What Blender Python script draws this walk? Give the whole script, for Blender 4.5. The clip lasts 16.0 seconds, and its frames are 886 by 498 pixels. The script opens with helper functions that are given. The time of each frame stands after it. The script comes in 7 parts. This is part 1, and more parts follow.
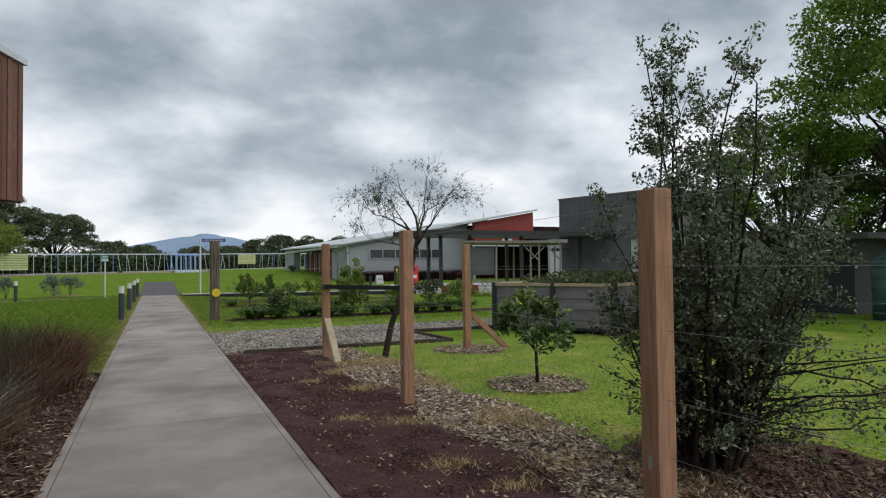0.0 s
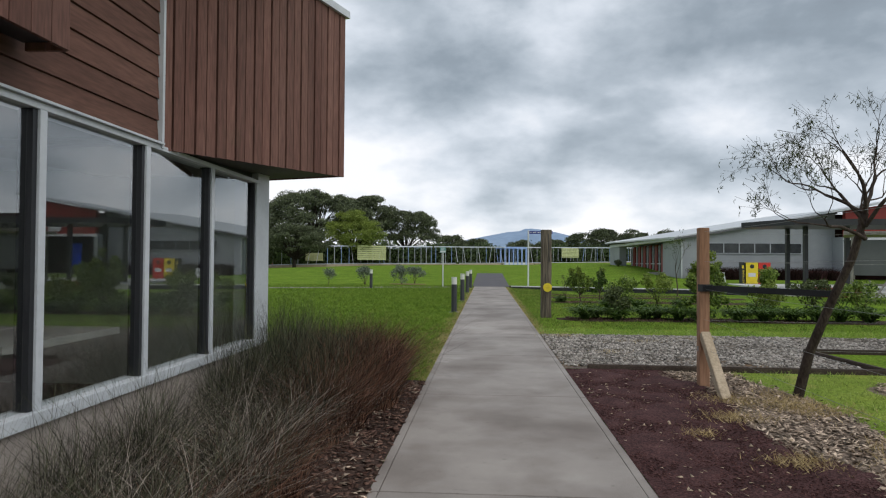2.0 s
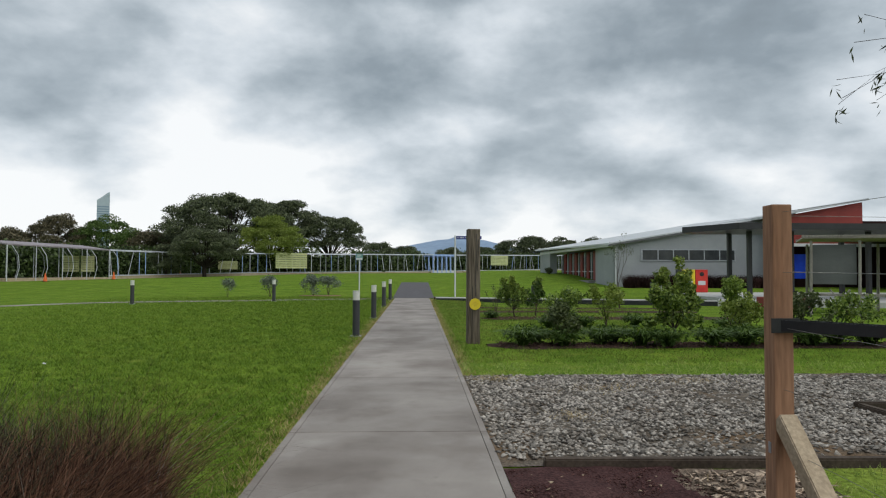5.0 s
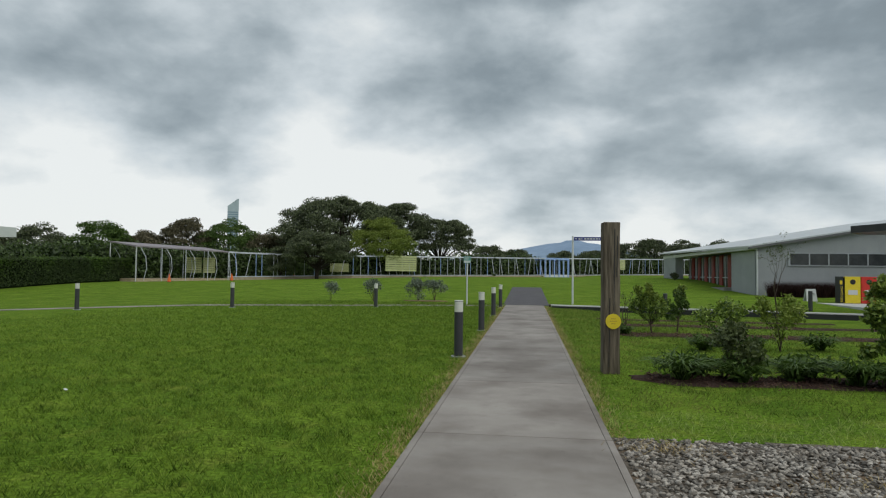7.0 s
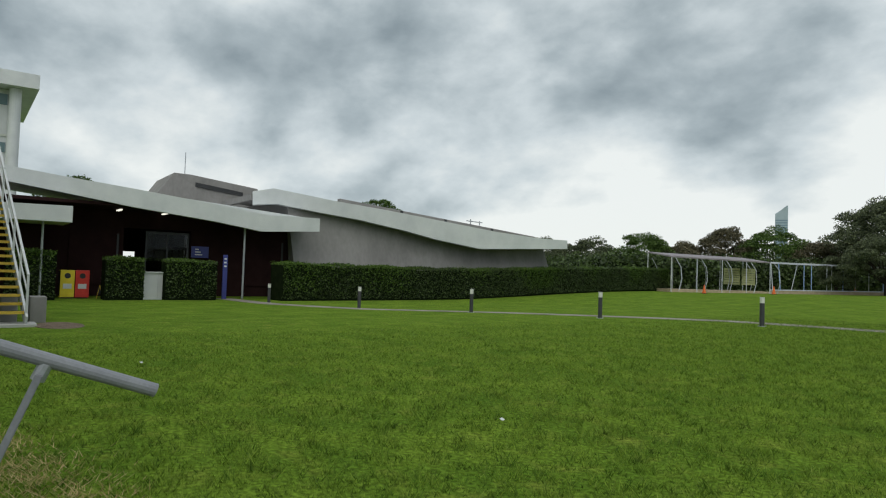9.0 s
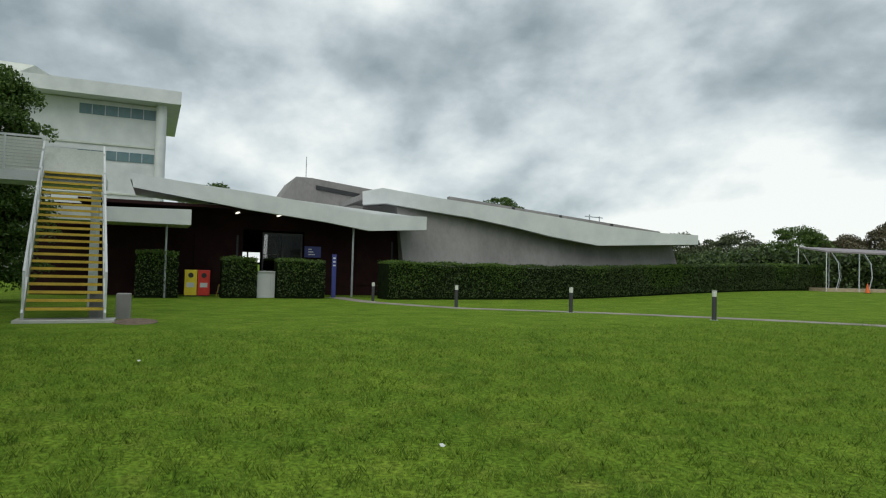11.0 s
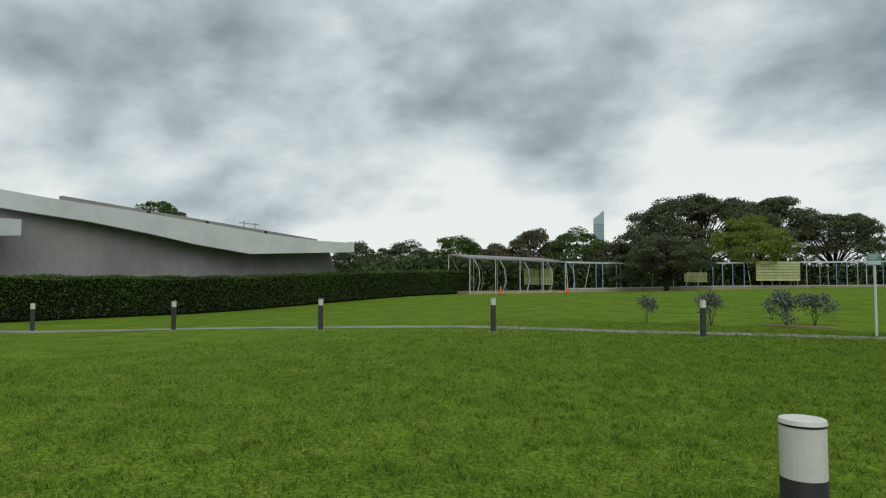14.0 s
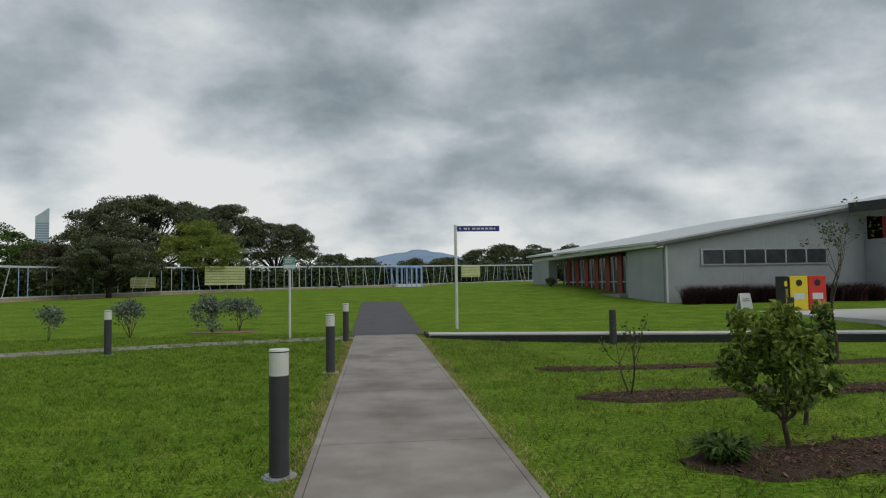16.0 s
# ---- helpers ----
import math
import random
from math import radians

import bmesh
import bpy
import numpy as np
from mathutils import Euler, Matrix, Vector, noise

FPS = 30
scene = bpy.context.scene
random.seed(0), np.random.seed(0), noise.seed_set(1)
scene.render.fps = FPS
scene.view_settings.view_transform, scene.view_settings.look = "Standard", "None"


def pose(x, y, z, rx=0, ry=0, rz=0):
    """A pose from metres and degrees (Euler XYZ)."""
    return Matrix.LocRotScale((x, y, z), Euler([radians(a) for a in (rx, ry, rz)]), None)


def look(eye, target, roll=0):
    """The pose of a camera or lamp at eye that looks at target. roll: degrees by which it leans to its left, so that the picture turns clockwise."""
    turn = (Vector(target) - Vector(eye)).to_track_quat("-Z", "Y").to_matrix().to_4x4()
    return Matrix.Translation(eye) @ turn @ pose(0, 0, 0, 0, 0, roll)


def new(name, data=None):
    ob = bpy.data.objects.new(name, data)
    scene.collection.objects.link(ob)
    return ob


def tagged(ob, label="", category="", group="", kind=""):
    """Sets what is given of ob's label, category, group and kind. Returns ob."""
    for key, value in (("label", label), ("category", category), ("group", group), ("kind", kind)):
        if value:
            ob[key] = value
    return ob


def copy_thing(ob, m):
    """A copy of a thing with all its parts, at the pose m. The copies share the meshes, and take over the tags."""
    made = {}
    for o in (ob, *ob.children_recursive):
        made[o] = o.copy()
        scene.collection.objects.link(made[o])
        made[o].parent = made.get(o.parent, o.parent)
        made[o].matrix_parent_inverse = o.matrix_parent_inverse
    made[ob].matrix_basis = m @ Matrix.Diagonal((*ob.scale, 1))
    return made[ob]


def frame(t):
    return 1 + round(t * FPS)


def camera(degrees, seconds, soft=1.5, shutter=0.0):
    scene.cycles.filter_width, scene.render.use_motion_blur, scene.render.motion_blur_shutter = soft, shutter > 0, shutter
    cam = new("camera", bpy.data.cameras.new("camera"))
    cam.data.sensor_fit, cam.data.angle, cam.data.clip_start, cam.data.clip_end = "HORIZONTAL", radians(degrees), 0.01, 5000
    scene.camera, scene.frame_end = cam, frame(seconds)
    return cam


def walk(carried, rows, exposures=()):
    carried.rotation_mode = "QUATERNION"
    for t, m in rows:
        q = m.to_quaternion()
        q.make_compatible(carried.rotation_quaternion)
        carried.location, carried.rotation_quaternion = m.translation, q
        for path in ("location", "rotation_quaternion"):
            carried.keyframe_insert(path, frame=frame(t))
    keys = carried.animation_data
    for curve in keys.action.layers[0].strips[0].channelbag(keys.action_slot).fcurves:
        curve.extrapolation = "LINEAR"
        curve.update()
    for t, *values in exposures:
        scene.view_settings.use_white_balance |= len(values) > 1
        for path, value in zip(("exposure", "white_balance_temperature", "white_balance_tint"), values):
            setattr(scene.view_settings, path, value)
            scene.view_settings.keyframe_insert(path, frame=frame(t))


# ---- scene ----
cam = camera(69.1, 16.0, soft=1.15)
PATH = [
    (0, (0.673, -0.535, 1.407), (1.579, 1.491, 1.467), -0.70),
    (0.5, (0.612, 0.117, 1.415), (1.530, 2.138, 1.445), -0.70),
    (1, (0.656, 0.756, 1.391), (1.334, 2.871, 1.425), -0.30),
    (1.5, (0.655, 1.391, 1.378), (0.945, 3.591, 1.415), 0.20),
    (2, (0.694, 2.022, 1.381), (0.542, 4.237, 1.425), 0.40),
    (2.2, (0.736, 2.262, 1.412), (0.462, 4.466, 1.446), 0.40),
    (2.5, (0.778, 2.635, 1.405), (0.555, 4.843, 1.446), 0.00),
    (3, (0.843, 3.300, 1.405), (0.896, 5.520, 1.450), -0.40),
    (3.5, (0.928, 3.960, 1.419), (0.993, 6.180, 1.466), 0.10),
    (4, (0.989, 4.595, 1.437), (1.040, 6.815, 1.479), -0.20),
    (4.2, (1.038, 4.844, 1.397), (1.095, 7.063, 1.445), -0.00),
    (6.3, (1.104, 7.683, 1.432), (1.224, 9.898, 1.515), -0.30),
    (6.5, (1.090, 7.962, 1.429), (1.190, 10.178, 1.502), -0.00),
    (7, (0.967, 8.612, 1.432), (0.677, 10.811, 1.514), 0.70),
    (7.5, (0.825, 9.208, 1.485), (0.110, 11.309, 1.567), 0.90),
    (8, (0.704, 9.858, 1.504), (-0.412, 11.776, 1.587), 1.40),
    (8.5, (0.544, 10.572, 1.464), (-0.942, 12.220, 1.547), 1.70),
    (9, (0.393, 11.164, 1.450), (-1.389, 12.486, 1.528), 1.90),
    (9.5, (0.310, 11.730, 1.423), (-1.696, 12.679, 1.493), 1.90),
    (9.7, (0.277, 11.988, 1.414), (-1.538, 12.824, 1.480), 1.90),
    (11.8, (0.264, 14.131, 1.413), (-1.762, 15.038, 1.471), 1.40),
    (12, (0.287, 14.378, 1.415), (-1.727, 15.304, 1.516), 1.80),
    (12.5, (0.287, 15.015, 1.420), (-1.726, 15.941, 1.552), 1.40),
    (13, (0.294, 15.675, 1.426), (-1.666, 16.710, 1.552), 1.00),
    (13.5, (0.377, 16.341, 1.415), (-1.342, 17.741, 1.536), 0.50),
    (14, (0.268, 17.125, 1.430), (-1.141, 18.837, 1.542), 0.10),
    (14.5, (0.317, 17.744, 1.464), (-0.734, 19.697, 1.573), 0.10),
    (15, (0.382, 18.473, 1.437), (-0.253, 20.597, 1.556), -0.10),
    (15.5, (0.529, 19.025, 1.474), (0.322, 21.233, 1.587), -0.40),
    (16, (0.559, 19.711, 1.447), (0.795, 21.915, 1.563), -0.90),
]
walk(cam, [(t, look(eye, target, roll)) for t, eye, target, roll in PATH],
     exposures=[(0, 0.06, 6500, 10), (2, 0.12, 6450, 11), (4, 0.05, 6550, 10), (6.5, -0.04, 6550, 6), (8, -0.36, 6600, 5), (9, -0.1, 6600, 4), (9.5, 0.02, 6600, 4), (12.5, 0.02, 6650, 3), (13.5, -0.02, 6600, 3), (14.5, -0.28, 6650, 4), (16, -0.32, 6650, 7)])
# light: an overcast sky and a weak, wide sun
world = bpy.data.worlds.new("world")
scene.world = world
world.use_nodes = True
wn, wl = world.node_tree.nodes, world.node_tree.links
wn.clear()


def wnode(kind, **kw):
    n = wn.new(kind)
    for k, v in kw.items():
        n.inputs[k].default_value = v
    return n


CLOUD_SEED = 11.2
SUN_EL, SUN_ROT = radians(56), radians(-130)
sky = wn.new("ShaderNodeTexSky")
sky.sky_type, sky.sun_disc, sky.sun_elevation, sky.sun_rotation = "NISHITA", False, SUN_EL, -SUN_ROT
coord = wn.new("ShaderNodeTexCoord")
split = wn.new("ShaderNodeSeparateXYZ")
wl.new(coord.outputs["Generated"], split.inputs[0])


def wmath(op, a, b=None, c=None):
    n = wn.new("ShaderNodeMath")
    n.operation = op
    for k, v in enumerate((a, b, c)):
        if isinstance(v, (int, float)):
            n.inputs[k].default_value = v
        elif v is not None:
            wl.new(v, n.inputs[k])
    return n.outputs[0]


# the cloud deck is level: directions are carried up to a plane overhead
high = wmath("ADD", wmath("MAXIMUM", split.outputs["Z"], 0.0), 0.42)
plane = wn.new("ShaderNodeCombineXYZ")
wl.new(wmath("DIVIDE", split.outputs["X"], high), plane.inputs["X"])
wl.new(wmath("DIVIDE", split.outputs["Y"], high), plane.inputs["Y"])
plane.inputs["Z"].default_value = CLOUD_SEED
turned = wn.new("ShaderNodeMapping")
turned.inputs["Rotation"].default_value = (0, 0, radians(35))
turned.inputs["Scale"].default_value = (0.85, 1.1, 1.0)
wl.new(plane.outputs[0], turned.inputs["Vector"])
big = wnode("ShaderNodeTexNoise", Scale=1.35, Detail=4.0, Roughness=0.5, Distortion=0.05)
mid_ = wnode("ShaderNodeTexNoise", Scale=3.4, Detail=7.0, Roughness=0.48, Distortion=0.05)
for n_ in (big, mid_):
    wl.new(turned.outputs[0], n_.inputs["Vector"])
lumps = wnode("ShaderNodeTexNoise", Scale=5.5, Detail=6.0, Roughness=0.55, Distortion=0.1)
level = wn.new("ShaderNodeMapping")
level.inputs["Scale"].default_value = (1.0, 1.0, 1.7)
wl.new(coord.outputs["Generated"], level.inputs["Vector"])
wl.new(level.outputs[0], lumps.inputs["Vector"])
mass = wmath("MULTIPLY_ADD", big.outputs["Fac"], 0.72, wmath("MULTIPLY_ADD", mid_.outputs["Fac"], 0.55, wmath("MULTIPLY_ADD", lumps.outputs["Fac"], 0.55, -0.33)))
near = wn.new("ShaderNodeMapRange")
near.interpolation_type = "SMOOTHSTEP"
near.inputs["From Min"].default_value, near.inputs["From Max"].default_value = 0.0, 0.36
near.inputs["To Min"].default_value, near.inputs["To Max"].default_value = 0.185, 0.005
wl.new(split.outputs["Z"], near.inputs["Value"])
side = wn.new("ShaderNodeVectorMath")
side.operation = "DOT_PRODUCT"
side.inputs[1].default_value = (-0.47, 0.88, 0.0)
wl.new(coord.outputs["Generated"], side.inputs[0])
toward = wmath("MULTIPLY_ADD", wmath("POWER", wmath("MAXIMUM", side.outputs["Value"], 0.0), 4.0), 0.12, -0.03)
veil = wmath("ADD", wmath("ADD", mass, near.outputs[0]), toward)
ramp = wn.new("ShaderNodeValToRGB")
for pos, col in ((0.46, (0.292, 0.345, 0.392, 1)), (0.58, (0.45, 0.51, 0.565, 1)), (0.7, (0.68, 0.735, 0.795, 1))):
    e = ramp.color_ramp.elements.new(pos)
    e.color = col
ramp.color_ramp.elements[0].color = (0.225, 0.265, 0.3, 1)
ramp.color_ramp.elements[0].position = 0.33
ramp.color_ramp.elements[-1].color = (0.96, 0.975, 1.0, 1)
ramp.color_ramp.elements[-1].position = 0.84
wl.new(veil, ramp.inputs[0])
dim = wn.new("ShaderNodeVectorMath")
dim.operation = "SCALE"
dim.inputs["Scale"].default_value = 0.1
wl.new(sky.outputs[0], dim.inputs[0])
cover = wn.new("ShaderNodeMix")
cover.data_type = "RGBA"
cover.inputs["Factor"].default_value = 0.93
wl.new(dim.outputs[0], cover.inputs["A"])
wl.new(ramp.outputs[0], cover.inputs["B"])
back = wn.new("ShaderNodeBackground")
back.inputs["Strength"].default_value = 1.0
wl.new(cover.outputs["Result"], back.inputs["Color"])
wout = wn.new("ShaderNodeOutputWorld")
wl.new(back.outputs[0], wout.inputs["Surface"])
sun = new("sun", bpy.data.lights.new("sun", "SUN"))
sun.data.energy, sun.data.angle, sun.data.color = 1.75, radians(80), (1.0, 0.96, 0.9)
sun.matrix_world = look((0, 0, 30), (math.cos(SUN_EL) * -math.sin(SUN_ROT) * -10, math.cos(SUN_EL) * math.cos(SUN_ROT) * -10, 30 - 10 * math.sin(SUN_EL)))


# ---- materials ----
def material(name):
    m = bpy.data.materials.new(name)
    m.use_nodes = True
    return m, m.node_tree.nodes, m.node_tree.links, m.node_tree.nodes["Principled BSDF"]


def surf(name, c1, c2, scale=2.0, rough=0.7, bump=0.25, fine=60.0, metal=0.0, rnd=0.0, island=0.0, stretch=(1, 1, 1), grain=0.25, depth=0.004, patch=None, spec=0.5, patches=None):
    """A procedural surface: two colours at a coarse scale, a finer grain over them, relief from the grain."""
    m, n, l, b = material(name)
    geo = n.new("ShaderNodeNewGeometry")
    mp = n.new("ShaderNodeMapping")
    mp.inputs["Scale"].default_value = stretch
    l.new(geo.outputs["Position"], mp.inputs["Vector"])
    t1, t2 = n.new("ShaderNodeTexNoise"), n.new("ShaderNodeTexNoise")
    t1.inputs["Scale"].default_value, t1.inputs["Detail"].default_value, t1.inputs["Roughness"].default_value = scale, 6, 0.6
    t2.inputs["Scale"].default_value, t2.inputs["Detail"].default_value = fine, 4
    l.new(mp.outputs[0], t1.inputs["Vector"])
    l.new(mp.outputs[0], t2.inputs["Vector"])
    r = n.new("ShaderNodeValToRGB")
    r.color_ramp.elements[0].position, r.color_ramp.elements[1].position = 0.32, 0.68
    r.color_ramp.elements[0].color, r.color_ramp.elements[1].color = (*c1, 1), (*c2, 1)
    l.new(t1.outputs["Fac"], r.inputs[0])
    col = r.outputs[0]
    for patch in patches or ([patch] if patch else ()):
        pc, pscale, plo, phi, pmax = patch if len(patch) == 5 else (*patch, 1.0)
        t3 = n.new("ShaderNodeTexNoise")
        t3.inputs["Scale"].default_value, t3.inputs["Detail"].default_value = pscale, 5
        l.new(geo.outputs["Position"], t3.inputs["Vector"])
        mr = n.new("ShaderNodeMapRange")
        mr.inputs["From Min"].default_value, mr.inputs["From Max"].default_value = plo, phi
        mr.inputs["To Max"].default_value = pmax
        l.new(t3.outputs["Fac"], mr.inputs["Value"])
        mx0 = n.new("ShaderNodeMix")
        mx0.data_type = "RGBA"
        l.new(mr.outputs[0], mx0.inputs["Factor"])
        l.new(col, mx0.inputs["A"])
        mx0.inputs["B"].default_value = (*pc, 1)
        col = mx0.outputs["Result"]
    mr2 = n.new("ShaderNodeMapRange")
    mr2.inputs["From Min"].default_value, mr2.inputs["From Max"].default_value = 0.3, 0.7
    mr2.inputs["To Min"].default_value, mr2.inputs["To Max"].default_value = 1 - grain, 1 + grain
    l.new(t2.outputs["Fac"], mr2.inputs["Value"])
    val = mr2.outputs[0]
    if rnd or island:
        src = n.new("ShaderNodeObjectInfo").outputs["Random"] if rnd else geo.outputs["Random Per Island"]
        mr3 = n.new("ShaderNodeMapRange")
        mr3.inputs["To Min"].default_value, mr3.inputs["To Max"].default_value = 1 - (rnd or island), 1 + (rnd or island)
        l.new(src, mr3.inputs["Value"])
        mul = n.new("ShaderNodeMath")
        mul.operation = "MULTIPLY"
        l.new(val, mul.inputs[0])
        l.new(mr3.outputs[0], mul.inputs[1])
        val = mul.outputs[0]
    hsv = n.new("ShaderNodeHueSaturation")
    l.new(col, hsv.inputs["Color"])
    l.new(val, hsv.inputs["Value"])
    l.new(hsv.outputs[0], b.inputs["Base Color"])
    b.inputs["Roughness"].default_value, b.inputs["Metallic"].default_value = rough, metal
    b.inputs["Specular IOR Level"].default_value = spec
    if bump:
        bp = n.new("ShaderNodeBump")
        bp.inputs["Strength"].default_value, bp.inputs["Distance"].default_value = bump, depth
        l.new(t2.outputs["Fac"], bp.inputs["Height"])
        l.new(bp.outputs[0], b.inputs["Normal"])
    return m


def leafy(name, dark, light, rough=0.5, through_light=0.3, spec=0.3, mottle=None, bias=0.0):
    """Leaves and blades: each one a shade of its own, some light through them."""
    m, n, l, b = material(name)
    geo = n.new("ShaderNodeNewGeometry")
    r = n.new("ShaderNodeValToRGB")
    r.color_ramp.elements[0].color, r.color_ramp.elements[1].color = (*dark, 1), (*light, 1)
    r.color_ramp.elements[0].position = bias
    l.new(geo.outputs["Random Per Island"], r.inputs[0])
    col = r.outputs[0]
    # tints over the leaf colour: dry tones, also painted shade gaps and highlights
    for scale, dry, lo, hi, f0 in mottle or ():
        tx = n.new("ShaderNodeTexNoise")
        tx.inputs["Scale"].default_value, tx.inputs["Detail"].default_value = scale, 4
        l.new(geo.outputs["Position"], tx.inputs["Vector"])
        mr = n.new("ShaderNodeMapRange")
        mr.inputs["From Min"].default_value, mr.inputs["From Max"].default_value, mr.inputs["To Max"].default_value = lo, hi, f0
        l.new(tx.outputs["Fac"], mr.inputs["Value"])
        mm = n.new("ShaderNodeMix")
        mm.data_type = "RGBA"
        l.new(mr.outputs[0], mm.inputs["Factor"])
        l.new(col, mm.inputs["A"])
        mm.inputs["B"].default_value = (*dry, 1)
        col = mm.outputs["Result"]
    l.new(col, b.inputs["Base Color"])
    b.inputs["Roughness"].default_value, b.inputs["Specular IOR Level"].default_value = rough, spec
    tr = n.new("ShaderNodeBsdfTranslucent")
    l.new(col, tr.inputs["Color"])
    mx = n.new("ShaderNodeMixShader")
    mx.inputs["Fac"].default_value = through_light
    l.new(b.outputs[0], mx.inputs[1])
    l.new(tr.outputs[0], mx.inputs[2])
    l.new(mx.outputs[0], n["Material Output"].inputs["Surface"])
    return m


def glassy(name, tint=(0.75, 0.8, 0.8)):
    m, n, l, b = material(name)
    b.inputs["Base Color"].default_value = (*tint, 1)
    b.inputs["Roughness"].default_value, b.inputs["Transmission Weight"].default_value, b.inputs["IOR"].default_value = 0.01, 1.0, 2.15
    return m


GRASS = surf("lawn", (0.08, 0.15, 0.016), (0.153, 0.236, 0.027), 0.9, 1.0, 0.9, 22, grain=0.55, depth=0.05, patch=((0.175, 0.225, 0.035), 2.6, 0.54, 0.74), spec=0.03)
# dark 7.0 mottle paints shadow gaps between tufts, pale 10.0 mottle highlights on tips
BLADE = leafy("lawn_blade", (0.04, 0.1, 0.01), (0.29, 0.41, 0.055), 0.6, 0.4, 0.12, ((0.7, (0.22, 0.28, 0.05), 0.5, 0.74, 0.5), (7.0, (0.018, 0.045, 0.005), 0.53, 0.63, 0.8), (10.0, (0.36, 0.45, 0.1), 0.57, 0.68, 0.6), (2.2, (0.06, 0.135, 0.013), 0.5, 0.7, 0.4)))
# here too the dark 7.0 mottle is painted shade between tufts
BLADE_EAST = leafy("orchard_lawn_blade", (0.045, 0.095, 0.013), (0.26, 0.33, 0.065), 0.6, 0.4, 0.12, ((0.9, (0.3, 0.28, 0.1), 0.52, 0.72, 0.6), (7.0, (0.02, 0.045, 0.007), 0.54, 0.64, 0.7), (3.0, (0.3, 0.33, 0.1), 0.56, 0.7, 0.5)))
BLADE_PALE = leafy("lawn_blade_pale", (0.13, 0.21, 0.045), (0.5, 0.6, 0.18), 0.6, 0.4, 0.12, ((1.1, (0.34, 0.34, 0.1), 0.5, 0.7, 0.7),))
GRASS_PALE = surf("fence_lawn", (0.13, 0.2, 0.03), (0.22, 0.28, 0.05), 1.2, 1.0, 0.9, 22, grain=0.4, depth=0.04, patch=((0.3, 0.28, 0.09), 1.7, 0.55, 0.72), spec=0.03)
PALECONC = surf("pale_concrete", (0.42, 0.42, 0.41), (0.52, 0.52, 0.5), 1.5, 0.85, 0.2, 60, grain=0.1)
CONCRETE = surf("path_concrete", (0.225, 0.2, 0.182), (0.32, 0.292, 0.268), 0.9, 0.75, 0.25, 160, rnd=0.09, grain=0.14, depth=0.002, patches=(((0.135, 0.112, 0.098), 0.75, 0.47, 0.7, 0.9), ((0.13, 0.105, 0.09), 2.3, 0.5, 0.78, 0.5), ((0.36, 0.34, 0.315), 1.4, 0.6, 0.75, 0.5), ((0.11, 0.095, 0.085), 14.0, 0.66, 0.76, 0.4)), spec=0.45)
ASPHALT = surf("asphalt", (0.06, 0.055, 0.062), (0.085, 0.08, 0.088), 1.5, 0.85, 0.5, 160, grain=0.3)
SCORIA = surf("scoria", (0.052, 0.026, 0.026), (0.088, 0.045, 0.044), 4.0, 0.95, 0.9, 55, grain=0.55, depth=0.02, island=0.0, spec=0.1)
SCORIA_BIT = surf("scoria_stone", (0.045, 0.022, 0.022), (0.13, 0.065, 0.06), 6.0, 0.95, 0.3, 90, island=0.45, spec=0.1)
CHIP_BED = surf("chip_bed", (0.125, 0.093, 0.072), (0.23, 0.178, 0.14), 6.0, 0.95, 0.9, 40, grain=0.5, depth=0.02, spec=0.1)
SOIL = surf("dark_bark_bed", (0.035, 0.022, 0.018), (0.08, 0.052, 0.042), 6.0, 0.95, 0.9, 40, grain=0.5, depth=0.02, spec=0.1)
CHIP_DARK = surf("dark_chip", (0.07, 0.035, 0.028), (0.16, 0.1, 0.075), 7.0, 0.9, 0.2, 60, island=0.6, spec=0.15)
CHIP = surf("wood_chip", (0.17, 0.125, 0.093), (0.5, 0.4, 0.31), 7.0, 0.9, 0.2, 60, island=0.75, spec=0.15)
GRAVEL_BED = surf("gravel_bed", (0.09, 0.074, 0.058), (0.165, 0.14, 0.115), 3.0, 0.95, 0.9, 50, grain=0.5, depth=0.02, patch=((0.15, 0.1, 0.06), 1.3, 0.52, 0.66), spec=0.2)
STONE = surf("gravel_stone", (0.16, 0.14, 0.118), (0.35, 0.325, 0.295), 5.0, 0.85, 0.2, 60, island=0.72, spec=0.3)
CLAD = surf("stained_board", (0.12, 0.055, 0.042), (0.19, 0.1, 0.078), 3.0, 0.7, 0.35, 55, rnd=0.2, stretch=(1, 1, 0.12), grain=0.25, depth=0.003, patch=((0.15, 0.085, 0.06), 3.1, 0.63, 0.78), spec=0.25)
CLAD_H = surf("stained_weatherboard", (0.11, 0.053, 0.039), (0.18, 0.093, 0.068), 3.0, 0.7, 0.3, 55, rnd=0.15, stretch=(1, 0.12, 1), grain=0.22, depth=0.003, spec=0.25)
WHITE = surf("white_paint", (0.55, 0.57, 0.59), (0.66, 0.675, 0.69), 0.8, 0.55, 0.1, 30, grain=0.04)
OFFWHITE = surf("pale_panel", (0.5, 0.53, 0.49), (0.64, 0.66, 0.61), 0.7, 0.6, 0.1, 20, grain=0.06, patch=((0.4, 0.43, 0.37), 1.1, 0.58, 0.75))
ALU = surf("white_aluminium", (0.5, 0.53, 0.56), (0.62, 0.65, 0.68), 2.0, 0.4, 0.0, 30, grain=0.04)
DARKTRIM = surf("black_trim", (0.012, 0.013, 0.016), (0.022, 0.023, 0.027), 2.0, 0.45, 0.1, 50, grain=0.1)
TIMBER = surf("pine_post", (0.28, 0.148, 0.085), (0.42, 0.245, 0.155), 3.0, 0.75, 0.35, 50, stretch=(1, 1, 0.1), grain=0.25, rnd=0.1, depth=0.004, spec=0.25)
